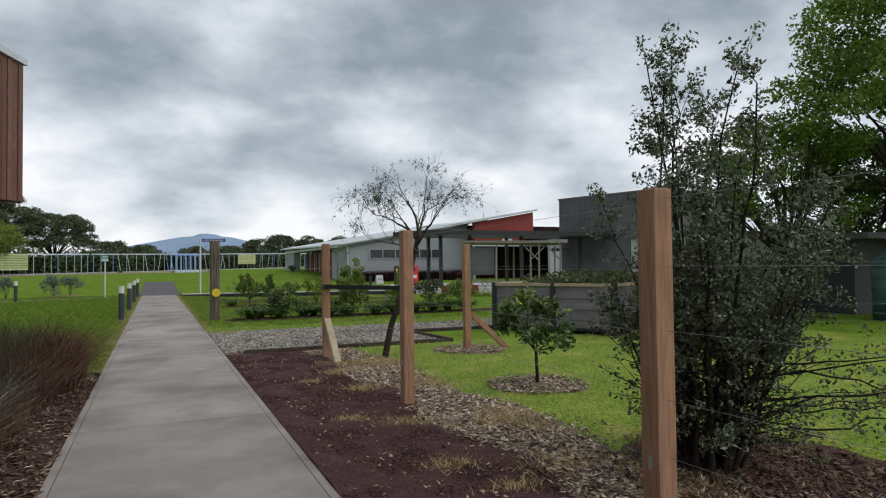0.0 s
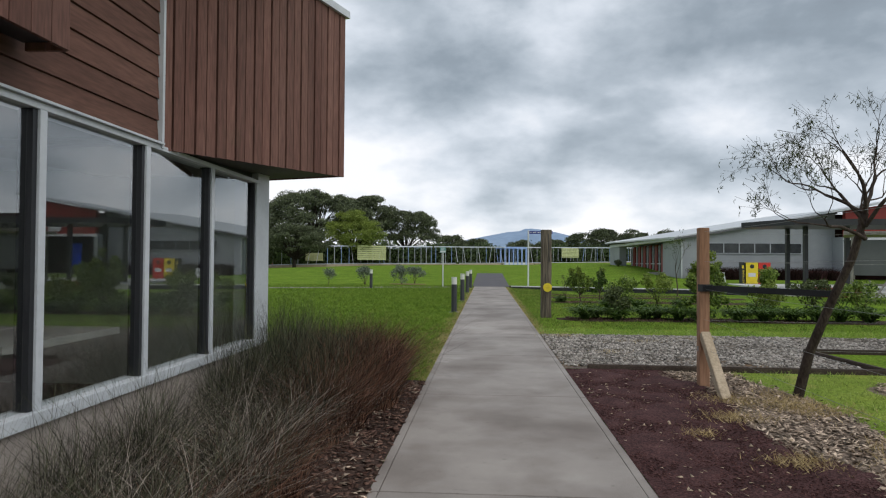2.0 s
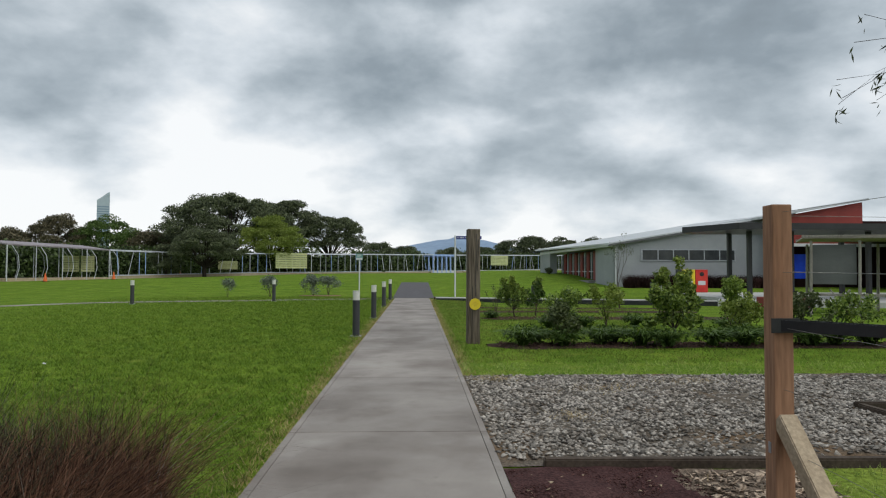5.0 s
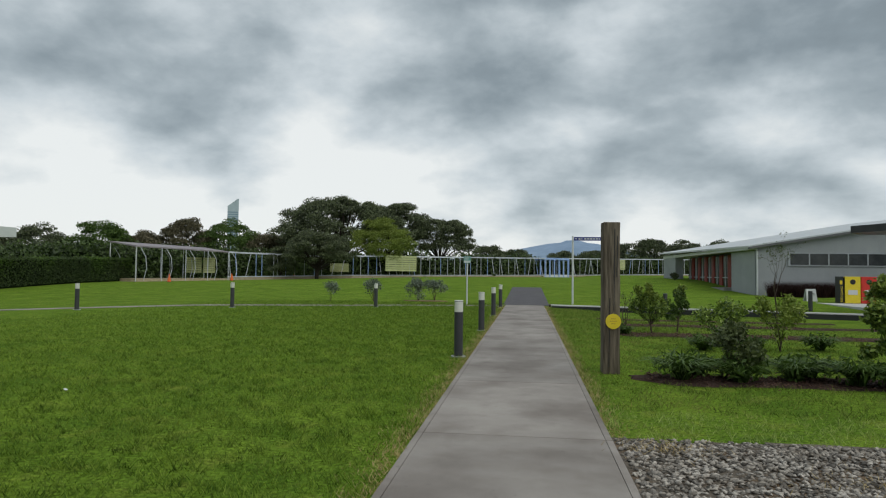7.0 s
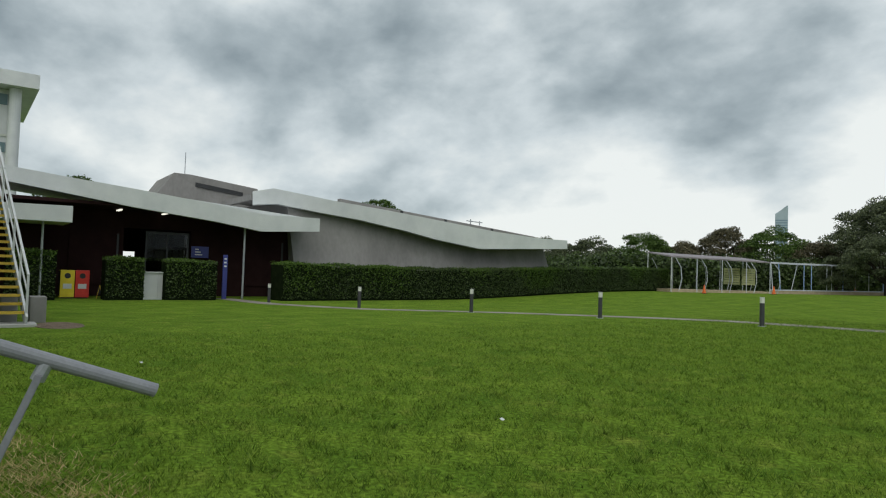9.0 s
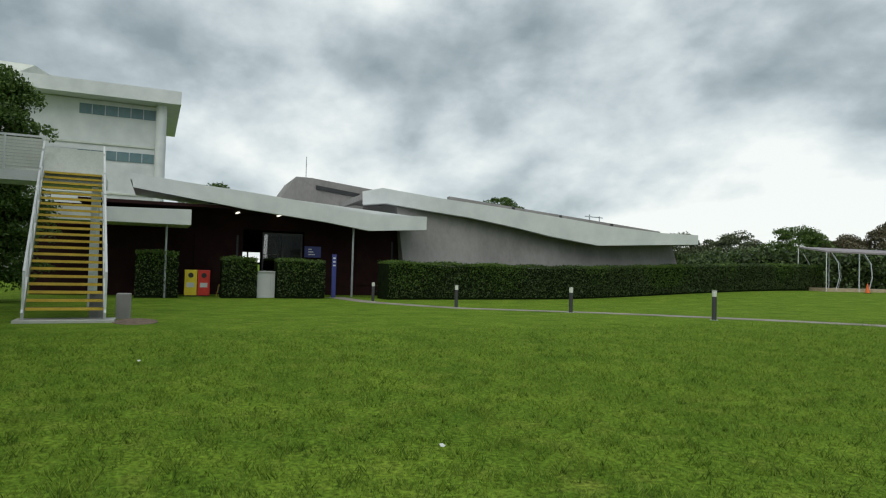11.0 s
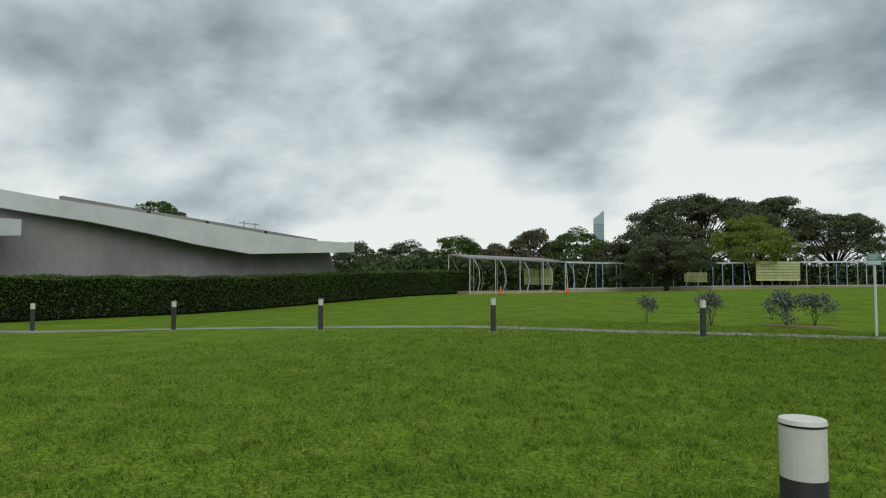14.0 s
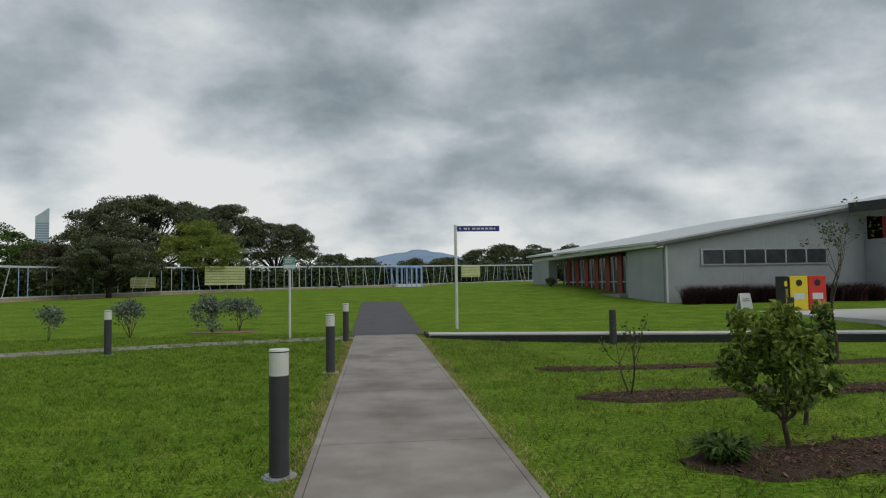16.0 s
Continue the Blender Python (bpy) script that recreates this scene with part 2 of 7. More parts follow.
PALE_TIMBER = surf("pale_brace", (0.36, 0.28, 0.19), (0.5, 0.41, 0.3), 4.0, 0.8, 0.3, 50, grain=0.2, spec=0.2)
OLD_WOOD = surf("weathered_post", (0.1, 0.082, 0.063), (0.19, 0.16, 0.125), 4.0, 0.9, 0.9, 30, stretch=(1, 1, 0.08), grain=0.5, depth=0.02, spec=0.15)
GREY_WOOD = surf("greyed_timber", (0.24, 0.22, 0.2), (0.36, 0.335, 0.31), 4.0, 0.85, 0.4, 40, stretch=(1, 1, 0.15), grain=0.25, spec=0.2)
DARK_WOOD = surf("dark_plank", (0.045, 0.033, 0.026), (0.085, 0.066, 0.052), 3.0, 0.85, 0.4, 40, grain=0.3, rnd=0.2, spec=0.2)
BARK = surf("bark", (0.06, 0.046, 0.036), (0.12, 0.095, 0.075), 9.0, 0.95, 0.8, 60, stretch=(1, 1, 0.3), grain=0.4, depth=0.01, spec=0.1)
PEPPER_BARK = surf("pepper_bark", (0.04, 0.031, 0.026), (0.085, 0.067, 0.055), 9.0, 0.95, 0.8, 60, stretch=(1, 1, 0.3), grain=0.4, depth=0.01, spec=0.1)
DARK_BARK = surf("dark_bark", (0.022, 0.018, 0.015), (0.05, 0.041, 0.034), 9.0, 0.95, 0.8, 60, stretch=(1, 1, 0.3), grain=0.4, depth=0.01, spec=0.1)
BOLLARD = surf("charcoal_paint", (0.035, 0.036, 0.042), (0.05, 0.051, 0.058), 3.0, 0.5, 0.1, 90, grain=0.08)
OPAL = surf("opal_diffuser", (0.62, 0.62, 0.58), (0.7, 0.7, 0.66), 4.0, 0.35, 0.0, 60, grain=0.03)
STEEL = surf("galvanised_steel", (0.32, 0.34, 0.37), (0.44, 0.46, 0.5), 5.0, 0.45, 0.05, 40, metal=0.35, grain=0.1)
RAILPAINT = surf("grey_rail_paint", (0.2, 0.21, 0.24), (0.27, 0.28, 0.31), 4.0, 0.5, 0.05, 60, grain=0.08)
WIRE = surf("fence_wire", (0.2, 0.2, 0.19), (0.3, 0.3, 0.29), 4.0, 0.4, 0.0, 40, metal=0.7)
YELLOW = surf("yellow_plastic", (0.72, 0.56, 0.02), (0.8, 0.64, 0.04), 3.0, 0.45, 0.05, 50, grain=0.05)
RED = surf("red_plastic", (0.55, 0.025, 0.02), (0.65, 0.045, 0.03), 3.0, 0.45, 0.05, 50, grain=0.06)
NOSING = surf("yellow_nosing", (0.5, 0.34, 0.035), (0.62, 0.44, 0.06), 4.0, 0.7, 0.1, 60, grain=0.2)
REDWALL = surf("red_wall", (0.2, 0.02, 0.014), (0.27, 0.03, 0.02), 0.8, 0.6, 0.1, 30, grain=0.08)
GREYWALL = surf("grey_sheet_wall", (0.27, 0.29, 0.31), (0.34, 0.36, 0.38), 0.6, 0.6, 0.05, 30, grain=0.05)
ROOF = surf("pale_roof_sheet", (0.45, 0.48, 0.5), (0.56, 0.58, 0.6), 0.7, 0.4, 0.05, 20, grain=0.05)
DARKSHEET = surf("dark_ribbed_sheet", (0.095, 0.1, 0.105), (0.14, 0.145, 0.15), 0.8, 0.6, 0.05, 30, grain=0.06)
CHARCOAL = surf("charcoal_wall", (0.04, 0.04, 0.045), (0.06, 0.06, 0.066), 0.8, 0.6, 0.05, 30, grain=0.08)
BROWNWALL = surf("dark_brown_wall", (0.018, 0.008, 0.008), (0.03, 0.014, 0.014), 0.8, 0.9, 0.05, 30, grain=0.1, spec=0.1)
RAWCONC = surf("raw_concrete", (0.2, 0.192, 0.19), (0.28, 0.27, 0.265), 0.5, 0.85, 0.12, 6, stretch=(1, 1, 0.5), grain=0.07, patch=((0.19, 0.185, 0.18), 0.5, 0.55, 0.8))
SILLCONC = surf("sill_concrete", (0.34, 0.29, 0.26), (0.44, 0.39, 0.35), 1.5, 0.85, 0.2, 60, grain=0.1)
SOFFIT = surf("dark_soffit", (0.07, 0.066, 0.06), (0.1, 0.094, 0.085), 1.0, 0.8, 0.1, 30, grain=0.1)
BLUE = surf("blue_sign", (0.03, 0.04, 0.2), (0.045, 0.055, 0.26), 2.0, 0.4, 0.0, 40, grain=0.05)
BRIGHTBLUE = surf("bright_blue_panel", (0.01, 0.05, 0.6), (0.02, 0.09, 0.75), 2.0, 0.35, 0.0, 40, grain=0.05)
LILAC = surf("pale_steel_tube", (0.46, 0.48, 0.56), (0.58, 0.6, 0.68), 1.0, 0.45, 0.0, 40, rnd=0.15, grain=0.05)
BLUETUBE = surf("blue_tube", (0.26, 0.38, 0.72), (0.36, 0.48, 0.82), 1.0, 0.45, 0.0, 40, grain=0.05)
SLAT = surf("lime_slat", (0.4, 0.43, 0.2), (0.52, 0.54, 0.29), 1.0, 0.6, 0.0, 40, rnd=0.1, grain=0.08)
ORANGE = surf("orange_cone", (0.7, 0.12, 0.02), (0.8, 0.17, 0.03), 2.0, 0.5, 0.0, 40)
FABRIC = surf("shade_cloth", (0.15, 0.135, 0.15), (0.22, 0.2, 0.22), 2.0, 0.9, 0.2, 120, stretch=(1, 1, 3), grain=0.15)
# the hill's blue is distance haze, put into the base colour
MOUNTAIN = surf("hazed_hill", (0.2, 0.28, 0.4), (0.25, 0.33, 0.45), 0.003, 1.0, 0.0, 0.02, grain=0.08, spec=0.0)
# tower wall and glass colours include the pale blue of distance haze
TOWER = surf("hazed_tower_wall", (0.34, 0.42, 0.5), (0.4, 0.47, 0.55), 0.02, 0.6, 0.0, 0.2, grain=0.05)
TOWERGLASS = surf("hazed_tower_glass", (0.18, 0.26, 0.35), (0.22, 0.3, 0.4), 0.02, 0.3, 0.0, 0.2, grain=0.05)
WINDARK = surf("dark_window", (0.018, 0.024, 0.03), (0.03, 0.038, 0.045), 0.8, 0.12, 0.0, 10, grain=0.05)
TEALGLASS = surf("teal_window", (0.1, 0.17, 0.19), (0.15, 0.23, 0.25), 0.8, 0.15, 0.0, 10, grain=0.05)
BLINDGLASS = surf("blind_window", (0.03, 0.034, 0.038), (0.06, 0.065, 0.07), 1.5, 0.2, 0.0, 10, grain=0.05)
CARPET = surf("dark_carpet", (0.04, 0.025, 0.024), (0.06, 0.037, 0.035), 3.0, 0.95, 0.2, 90)
PLASTER = surf("inner_plaster", (0.17, 0.165, 0.16), (0.22, 0.215, 0.21), 1.0, 0.9, 0.1, 50, grain=0.05)
GLASS = glassy("window_glass")
RUSH = leafy("rush_stem", (0.012, 0.013, 0.009), (0.19, 0.2, 0.12), 0.7, 0.15, 0.15, bias=0.35)
RUSH_DRY = leafy("rush_dry", (0.05, 0.038, 0.03), (0.72, 0.63, 0.54), 0.8, 0.15, 0.1, bias=0.3)
RUSH_RED = leafy("rush_red_brown", (0.018, 0.009, 0.007), (0.32, 0.17, 0.11), 0.8, 0.15, 0.1, bias=0.35)
RUSH_WALL = leafy("rush_deep_red", (0.012, 0.007, 0.008), (0.06, 0.03, 0.028), 0.8, 0.1, 0.1)
LEAF_GLOSSY = leafy("dark_citrus_leaf", (0.02, 0.045, 0.012), (0.11, 0.18, 0.045), 0.35, 0.2)
LEAF_CITRUS = leafy("citrus_leaf", (0.042, 0.09, 0.017), (0.32, 0.42, 0.085), 0.4, 0.25)
LEAF_BUSH = leafy("small_dark_leaf", (0.032, 0.044, 0.024), (0.21, 0.25, 0.15), 0.45, 0.2)
LEAF_PEP = leafy("feathery_leaf", (0.02, 0.03, 0.012), (0.1, 0.125, 0.05), 0.6, 0.3)
LEAF_BRIGHT = leafy("bright_leaf", (0.05, 0.1, 0.012), (0.22, 0.33, 0.05), 0.5, 0.4)
LEAF_DARK = leafy("dark_crown_leaf", (0.018, 0.028, 0.014), (0.17, 0.2, 0.1), 0.5, 0.15)
LEAF_MID = leafy("mid_green_leaf", (0.035, 0.075, 0.013), (0.12, 0.19, 0.04), 0.5, 0.2)
LEAF_LIME = leafy("lime_crown_leaf", (0.09, 0.14, 0.02), (0.32, 0.39, 0.08), 0.5, 0.3)
LEAF_CONIFER = leafy("conifer_needle", (0.03, 0.045, 0.026), (0.19, 0.235, 0.15), 0.5, 0.2)
LEAF_RUST = leafy("rusty_crown_leaf", (0.035, 0.04, 0.02), (0.2, 0.17, 0.1), 0.5, 0.15)
LEAF_GREY = leafy("silver_leaf", (0.09, 0.12, 0.09), (0.24, 0.28, 0.22), 0.6, 0.2)
LEAF_OLIVE = leafy("olive_leaf", (0.04, 0.06, 0.02), (0.13, 0.16, 0.06), 0.5, 0.25)
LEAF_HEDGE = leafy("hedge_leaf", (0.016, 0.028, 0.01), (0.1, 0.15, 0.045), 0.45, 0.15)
# brighter hedge leaf: fresh growth and lit tops share this colour
LEAF_HEDGE_B = leafy("fresh_lit_hedge_leaf", (0.04, 0.085, 0.012), (0.12, 0.2, 0.03), 0.45, 0.2)
# near-black: the shade deep inside foliage is put into this colour
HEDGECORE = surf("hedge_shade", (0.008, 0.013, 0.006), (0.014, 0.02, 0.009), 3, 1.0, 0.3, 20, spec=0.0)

# ---- builders ----
RNG = np.random.default_rng(7)


def thing(name, label, category, at=(0, 0, 0), turn=0, group="", kind=""):
    ob = new(name)
    ob.empty_display_size = 0.1
    ob.matrix_world = pose(*at, 0, 0, turn)
    return tagged(ob, label, category, group, kind)


def finish(bm, name, mat, smooth=False):
    me = bpy.data.meshes.new(name)
    bmesh.ops.recalc_face_normals(bm, faces=bm.faces)
    bm.to_mesh(me)
    bm.free()
    me.materials.append(mat)
    if smooth:
        me.shade_smooth()
    return me


def part(name, bm, mat, parent, label="", smooth=False):
    ob = new(name, finish(bm, name, mat, smooth) if isinstance(bm, bmesh.types.BMesh) else bm)
    if not ob.data.materials:
        ob.data.materials.append(mat)
    ob.parent = parent
    return tagged(ob, label)


def solid(name, bm, mat, label="", category="", kind="", group="", smooth=False):
    ob = new(name, finish(bm, name, mat, smooth) if isinstance(bm, bmesh.types.BMesh) else bm)
    if not ob.data.materials:
        ob.data.materials.append(mat)
    return tagged(ob, label, category, group, kind)


def box(x0, x1, y0, y1, z0, z1, bevel=0.0, bm=None):
    bm = bm or bmesh.new()
    r = bmesh.ops.create_cube(bm, size=1, matrix=Matrix.LocRotScale(((x0 + x1) / 2, (y0 + y1) / 2, (z0 + z1) / 2), None, (abs(x1 - x0), abs(y1 - y0), abs(z1 - z0))))
    if bevel:
        es = {e for v in r["verts"] for e in v.link_edges}
        bmesh.ops.bevel(bm, geom=list(es), offset=bevel, segments=2, affect="EDGES", profile=0.6)
    return bm


def rod(p0, p1, r0, r1=None, seg=8, bm=None, cap=True):
    bm = bm or bmesh.new()
    p0, p1 = Vector(p0), Vector(p1)
    d = p1 - p0
    q = d.to_track_quat("Z", "Y").to_matrix().to_4x4()
    bmesh.ops.create_cone(bm, cap_ends=cap, segments=seg, radius1=r0, radius2=r0 if r1 is None else r1, depth=d.length, matrix=Matrix.Translation((p0 + p1) / 2) @ q)
    return bm


def beam(p0, p1, w, h, bevel=0.0, bm=None):
    """A squared bar of width w and height h from p0 to p1."""
    bm = bm or bmesh.new()
    p0, p1 = Vector(p0), Vector(p1)
    d = (p1 - p0)
    side = d.cross(Vector((0, 0, 1)))
    side = side.normalized() if side.length > 1e-4 else Vector((1, 0, 0))
    up = side.cross(d).normalized()
    m = Matrix((side, d.normalized(), up)).transposed().to_4x4()
    r = bmesh.ops.create_cube(bm, size=1, matrix=Matrix.Translation((p0 + p1) / 2) @ m @ Matrix.Diagonal((w, d.length, h, 1)))
    if bevel:
        es = {e for v in r["verts"] for e in v.link_edges}
        bmesh.ops.bevel(bm, geom=list(es), offset=bevel, segments=2, affect="EDGES")
    return bm


def prism(points, z0, z1, bm=None):
    """A flat outline in plan, raised from z0 to z1."""
    bm = bm or bmesh.new()
    low = [bm.verts.new((x, y, z0)) for x, y in points]
    top = [bm.verts.new((x, y, z1)) for x, y in points]
    bm.faces.new(top)
    bm.faces.new(low[::-1])
    for i in range(len(points)):
        j = (i + 1) % len(points)
        bm.faces.new((low[i], low[j], top[j], top[i]))
    return bm


def slab(a, b, n):
    """A solid between two equal outlines in space."""
    bm = bmesh.new()
    va, vb = [bm.verts.new(p) for p in a], [bm.verts.new(p) for p in b]
    bm.faces.new(va)
    bm.faces.new(vb[::-1])
    for i in range(n):
        j = (i + 1) % n
        bm.faces.new((va[j], va[i], vb[i], vb[j]))
    return bm


def raw(name, verts, faces, mat, smooth=False):
    """A mesh from arrays; every face has as many corners as the others."""
    verts, faces = np.asarray(verts, dtype=np.float32), np.asarray(faces, dtype=np.int32)
    me = bpy.data.meshes.new(name)
    me.vertices.add(len(verts))
    me.vertices.foreach_set("co", verts.ravel())
    k = faces.shape[1]
    me.loops.add(faces.size)
    me.loops.foreach_set("vertex_index", faces.ravel())
    me.polygons.add(len(faces))
    me.polygons.foreach_set("loop_start", np.arange(0, faces.size, k, dtype=np.int32))
    me.update(calc_edges=True)
    me.materials.append(mat)
    if smooth:
        me.shade_smooth()
    return me


def smooth(a):
    a = np.clip(a, 0, 1)
    return a * a * (3 - 2 * a)


def height(x, y):
    """The ground's height: level near the path, rising slowly beyond the crossing, a little lower to the west."""
    x, y = np.asarray(x, float), np.asarray(y, float)
    rise = 0.95 * (1 - np.exp(-np.maximum(y - 38, 0) ** 1.25 / 62))
    east = 0.45 * smooth((x - 8) / 6) * smooth((y - 52) / 16)
    west = smooth((-x - 9) / 24)
    dip = 0.13 * smooth((x - 2.4) / 2.5) * smooth((y - 27.5) / 6) * smooth((37.6 - y) / 0.8)
    return rise * (1 - 0.5 * west) + east - dip - 0.42 * west * (1 - smooth((y - 34) / 25))


def hz(x, y):
    return float(height(x, y))


def blades(name, x, y, z, tall, wide, lean, mat, rng, segs=1, droop=0.0):
    """Upright blades or stems rooted at x, y, z: tapering ribbons that lean and droop."""
    n = len(x)
    a, b = rng.uniform(0, 2 * np.pi, n), rng.uniform(0, 2 * np.pi, n)
    rows = []
    for k in range(segs + 1):
        f = k / segs
        off = lean * f ** 1.6 * tall
        px, py = x + np.cos(a) * off, y + np.sin(a) * off
        pz = z + tall * (f - droop * f ** 3)
        w = wide * (1 - f) if k < segs else wide * 0
        sx, sy = np.cos(b) * w / 2, np.sin(b) * w / 2
        if k < segs:
            rows += [np.stack([px - sx, py - sy, pz], 1), np.stack([px + sx, py + sy, pz], 1)]
        else:
            rows += [np.stack([px, py, pz], 1)]
    verts = np.stack(rows, 1)
    per = 2 * segs + 1
    f = []
    for k in range(segs - 1):
        f += [(2 * k, 2 * k + 1, 2 * k + 3), (2 * k, 2 * k + 3, 2 * k + 2)]
    f.append((2 * segs - 2, 2 * segs - 1, 2 * segs))
    faces = (np.arange(n)[:, None, None] * per + np.array(f)[None]).reshape(-1, 3)
    return raw(name, verts.reshape(-1, 3), faces, mat)


def leaves(name, c, length, width, mat, rng, hang=0.0):
    """Small folded leaves at the centres c, each turned its own way."""
    n = len(c)
    d = rng.normal(size=(n, 3))
    d[:, 2] -= hang
    d /= np.linalg.norm(d, axis=1)[:, None]
    s = np.cross(d, rng.normal(size=(n, 3)))
    s /= np.linalg.norm(s, axis=1)[:, None] + 1e-9
    u = np.cross(s, d)
    L = (length * rng.uniform(0.6, 1.25, n))[:, None]
    Wd = (width * rng.uniform(0.7, 1.2, n))[:, None]
    v = np.stack([c - d * L / 2, c + s * Wd / 2 + u * Wd * 0.22, c + d * L / 2, c - s * Wd / 2 + u * Wd * 0.22], 1).reshape(-1, 3)
    i = np.arange(n)[:, None] * 4
    f = np.concatenate([i + np.array([[0, 1, 2]]), i + np.array([[0, 2, 3]])], 1).reshape(-1, 3)
    return raw(name, v, f, mat)


def bits(name, x, y, z, size, mat, rng, flat=0.6, long=1.0):
    """Loose stones or chips: small five-cornered solids, turned at random."""
    n = len(x)
    base = np.array([(1, 0, 0), (-0.5, 0.87, 0), (-0.5, -0.87, 0), (0.1, 0.1, 0.8), (0, 0, -0.5)], float)
    base = base[None] * rng.uniform(0.65, 1.3, (n, 5, 1))
    base[:, :, 0] *= long
    base[:, :, 2] *= flat
    a = rng.uniform(0, 2 * np.pi, n)
    t = rng.normal(0, 0.35, n)
    ca, sa, ct, st = np.cos(a)[:, None], np.sin(a)[:, None], np.cos(t)[:, None], np.sin(t)[:, None]
    X, Y, Z = base[:, :, 0], base[:, :, 1], base[:, :, 2]
    X, Z = X * ct - Z * st, X * st + Z * ct
    X, Y = X * ca - Y * sa, X * sa + Y * ca
    s = (size * rng.uniform(0.5, 1.5, n))[:, None]
    v = np.stack([X * s + x[:, None], Y * s + y[:, None], Z * s + z[:, None]], 2).reshape(-1, 3)
    f = np.array([(0, 1, 3), (1, 2, 3), (2, 0, 3), (1, 0, 4), (2, 1, 4), (0, 2, 4)])
    return raw(name, v, (np.arange(n)[:, None, None] * 5 + f[None]).reshape(-1, 3), mat)


def tubes(name, segs, mat, sides=6):
    """Trunk and limbs: tapered pieces (p0, p1, r0, r1), all one wood."""
    p0, p1 = np.array([s[0] for s in segs], float), np.array([s[1] for s in segs], float)
    r0, r1 = np.array([s[2] for s in segs]), np.array([s[3] for s in segs])
    d = p1 - p0
    d /= np.linalg.norm(d, axis=1)[:, None] + 1e-9
    ref = np.where(np.abs(d[:, 2:3]) < 0.9, np.array([[0, 0, 1.0]]), np.array([[1.0, 0, 0]]))
    s = np.cross(d, ref)
    s /= np.linalg.norm(s, axis=1)[:, None]
    u = np.cross(s, d)
    a = np.arange(sides) * 2 * np.pi / sides
    ring = s[:, None] * np.cos(a)[None, :, None] + u[:, None] * np.sin(a)[None, :, None]
    v = np.concatenate([p0[:, None] + ring * r0[:, None, None], p1[:, None] + ring * r1[:, None, None]], 1).reshape(-1, 3)
    k = np.arange(sides)
    f = np.stack([k, (k + 1) % sides, (k + 1) % sides + sides, k + sides], 1)
    return raw(name, v, (np.arange(len(segs))[:, None, None] * 2 * sides + f[None]).reshape(-1, 4), mat, True)


def grow(segs, tips, p, d, length, r, depth, rng, spread=0.6, up=0.15, kids=(2, 3), shrink=0.72, steps=3):
    """One limb in a few bent steps, then its branches."""
    p, d = np.array(p, float), np.array(d, float)
    for k in range(steps):
        d = d + rng.normal(0, 0.12, 3) + np.array([0, 0, up * 0.3])
        d /= np.linalg.norm(d)
        q = p + d * length / steps
        r2 = r * (1 - 0.25 / steps * 1.6)
        segs.append((p, q, r, r2))
        if depth <= 2 and k:
            tips.append(q)
        p, r = q, r2
    if depth == 0:
        tips.append(p)
        return
    for _ in range(rng.integers(kids[0], kids[1] + 1)):
        e = d + rng.normal(0, spread, 3) + np.array([0, 0, up])
        grow(segs, tips, p, e / np.linalg.norm(e), length * shrink * rng.uniform(0.8, 1.15), r * 0.66, depth - 1, rng, spread, up, kids, shrink, steps)


def cloud(centres, radius, per, rng, squash=0.7):
    c = np.repeat(np.asarray(centres, float), per, 0)
    o = rng.normal(size=c.shape)
    o /= np.linalg.norm(o, axis=1)[:, None]
    o *= radius * rng.uniform(0.1, 1, (len(c), 1)) ** 0.5
    o[:, 2] *= squash
    return c + o


def puffs(centres, radius, per, rng):
    """Leaves on the upper shells of rounded clumps, each clump its own size, thin below."""
    c = np.repeat(np.asarray(centres, float), per, 0)
    o = rng.normal(size=c.shape)
    o /= np.linalg.norm(o, axis=1)[:, None]
    o[:, 2] = np.where(rng.uniform(0, 1, len(o)) < 0.8, np.abs(o[:, 2]), o[:, 2])
    own = np.repeat(rng.uniform(0.65, 1.3, len(centres)), per)[:, None]
    o *= radius * own * (1 - 0.45 * rng.uniform(0, 1, (len(c), 1)) ** 1.5)
    o[:, 2] *= 0.62
    return c + o + rng.normal(0, 0.05 * radius, c.shape)


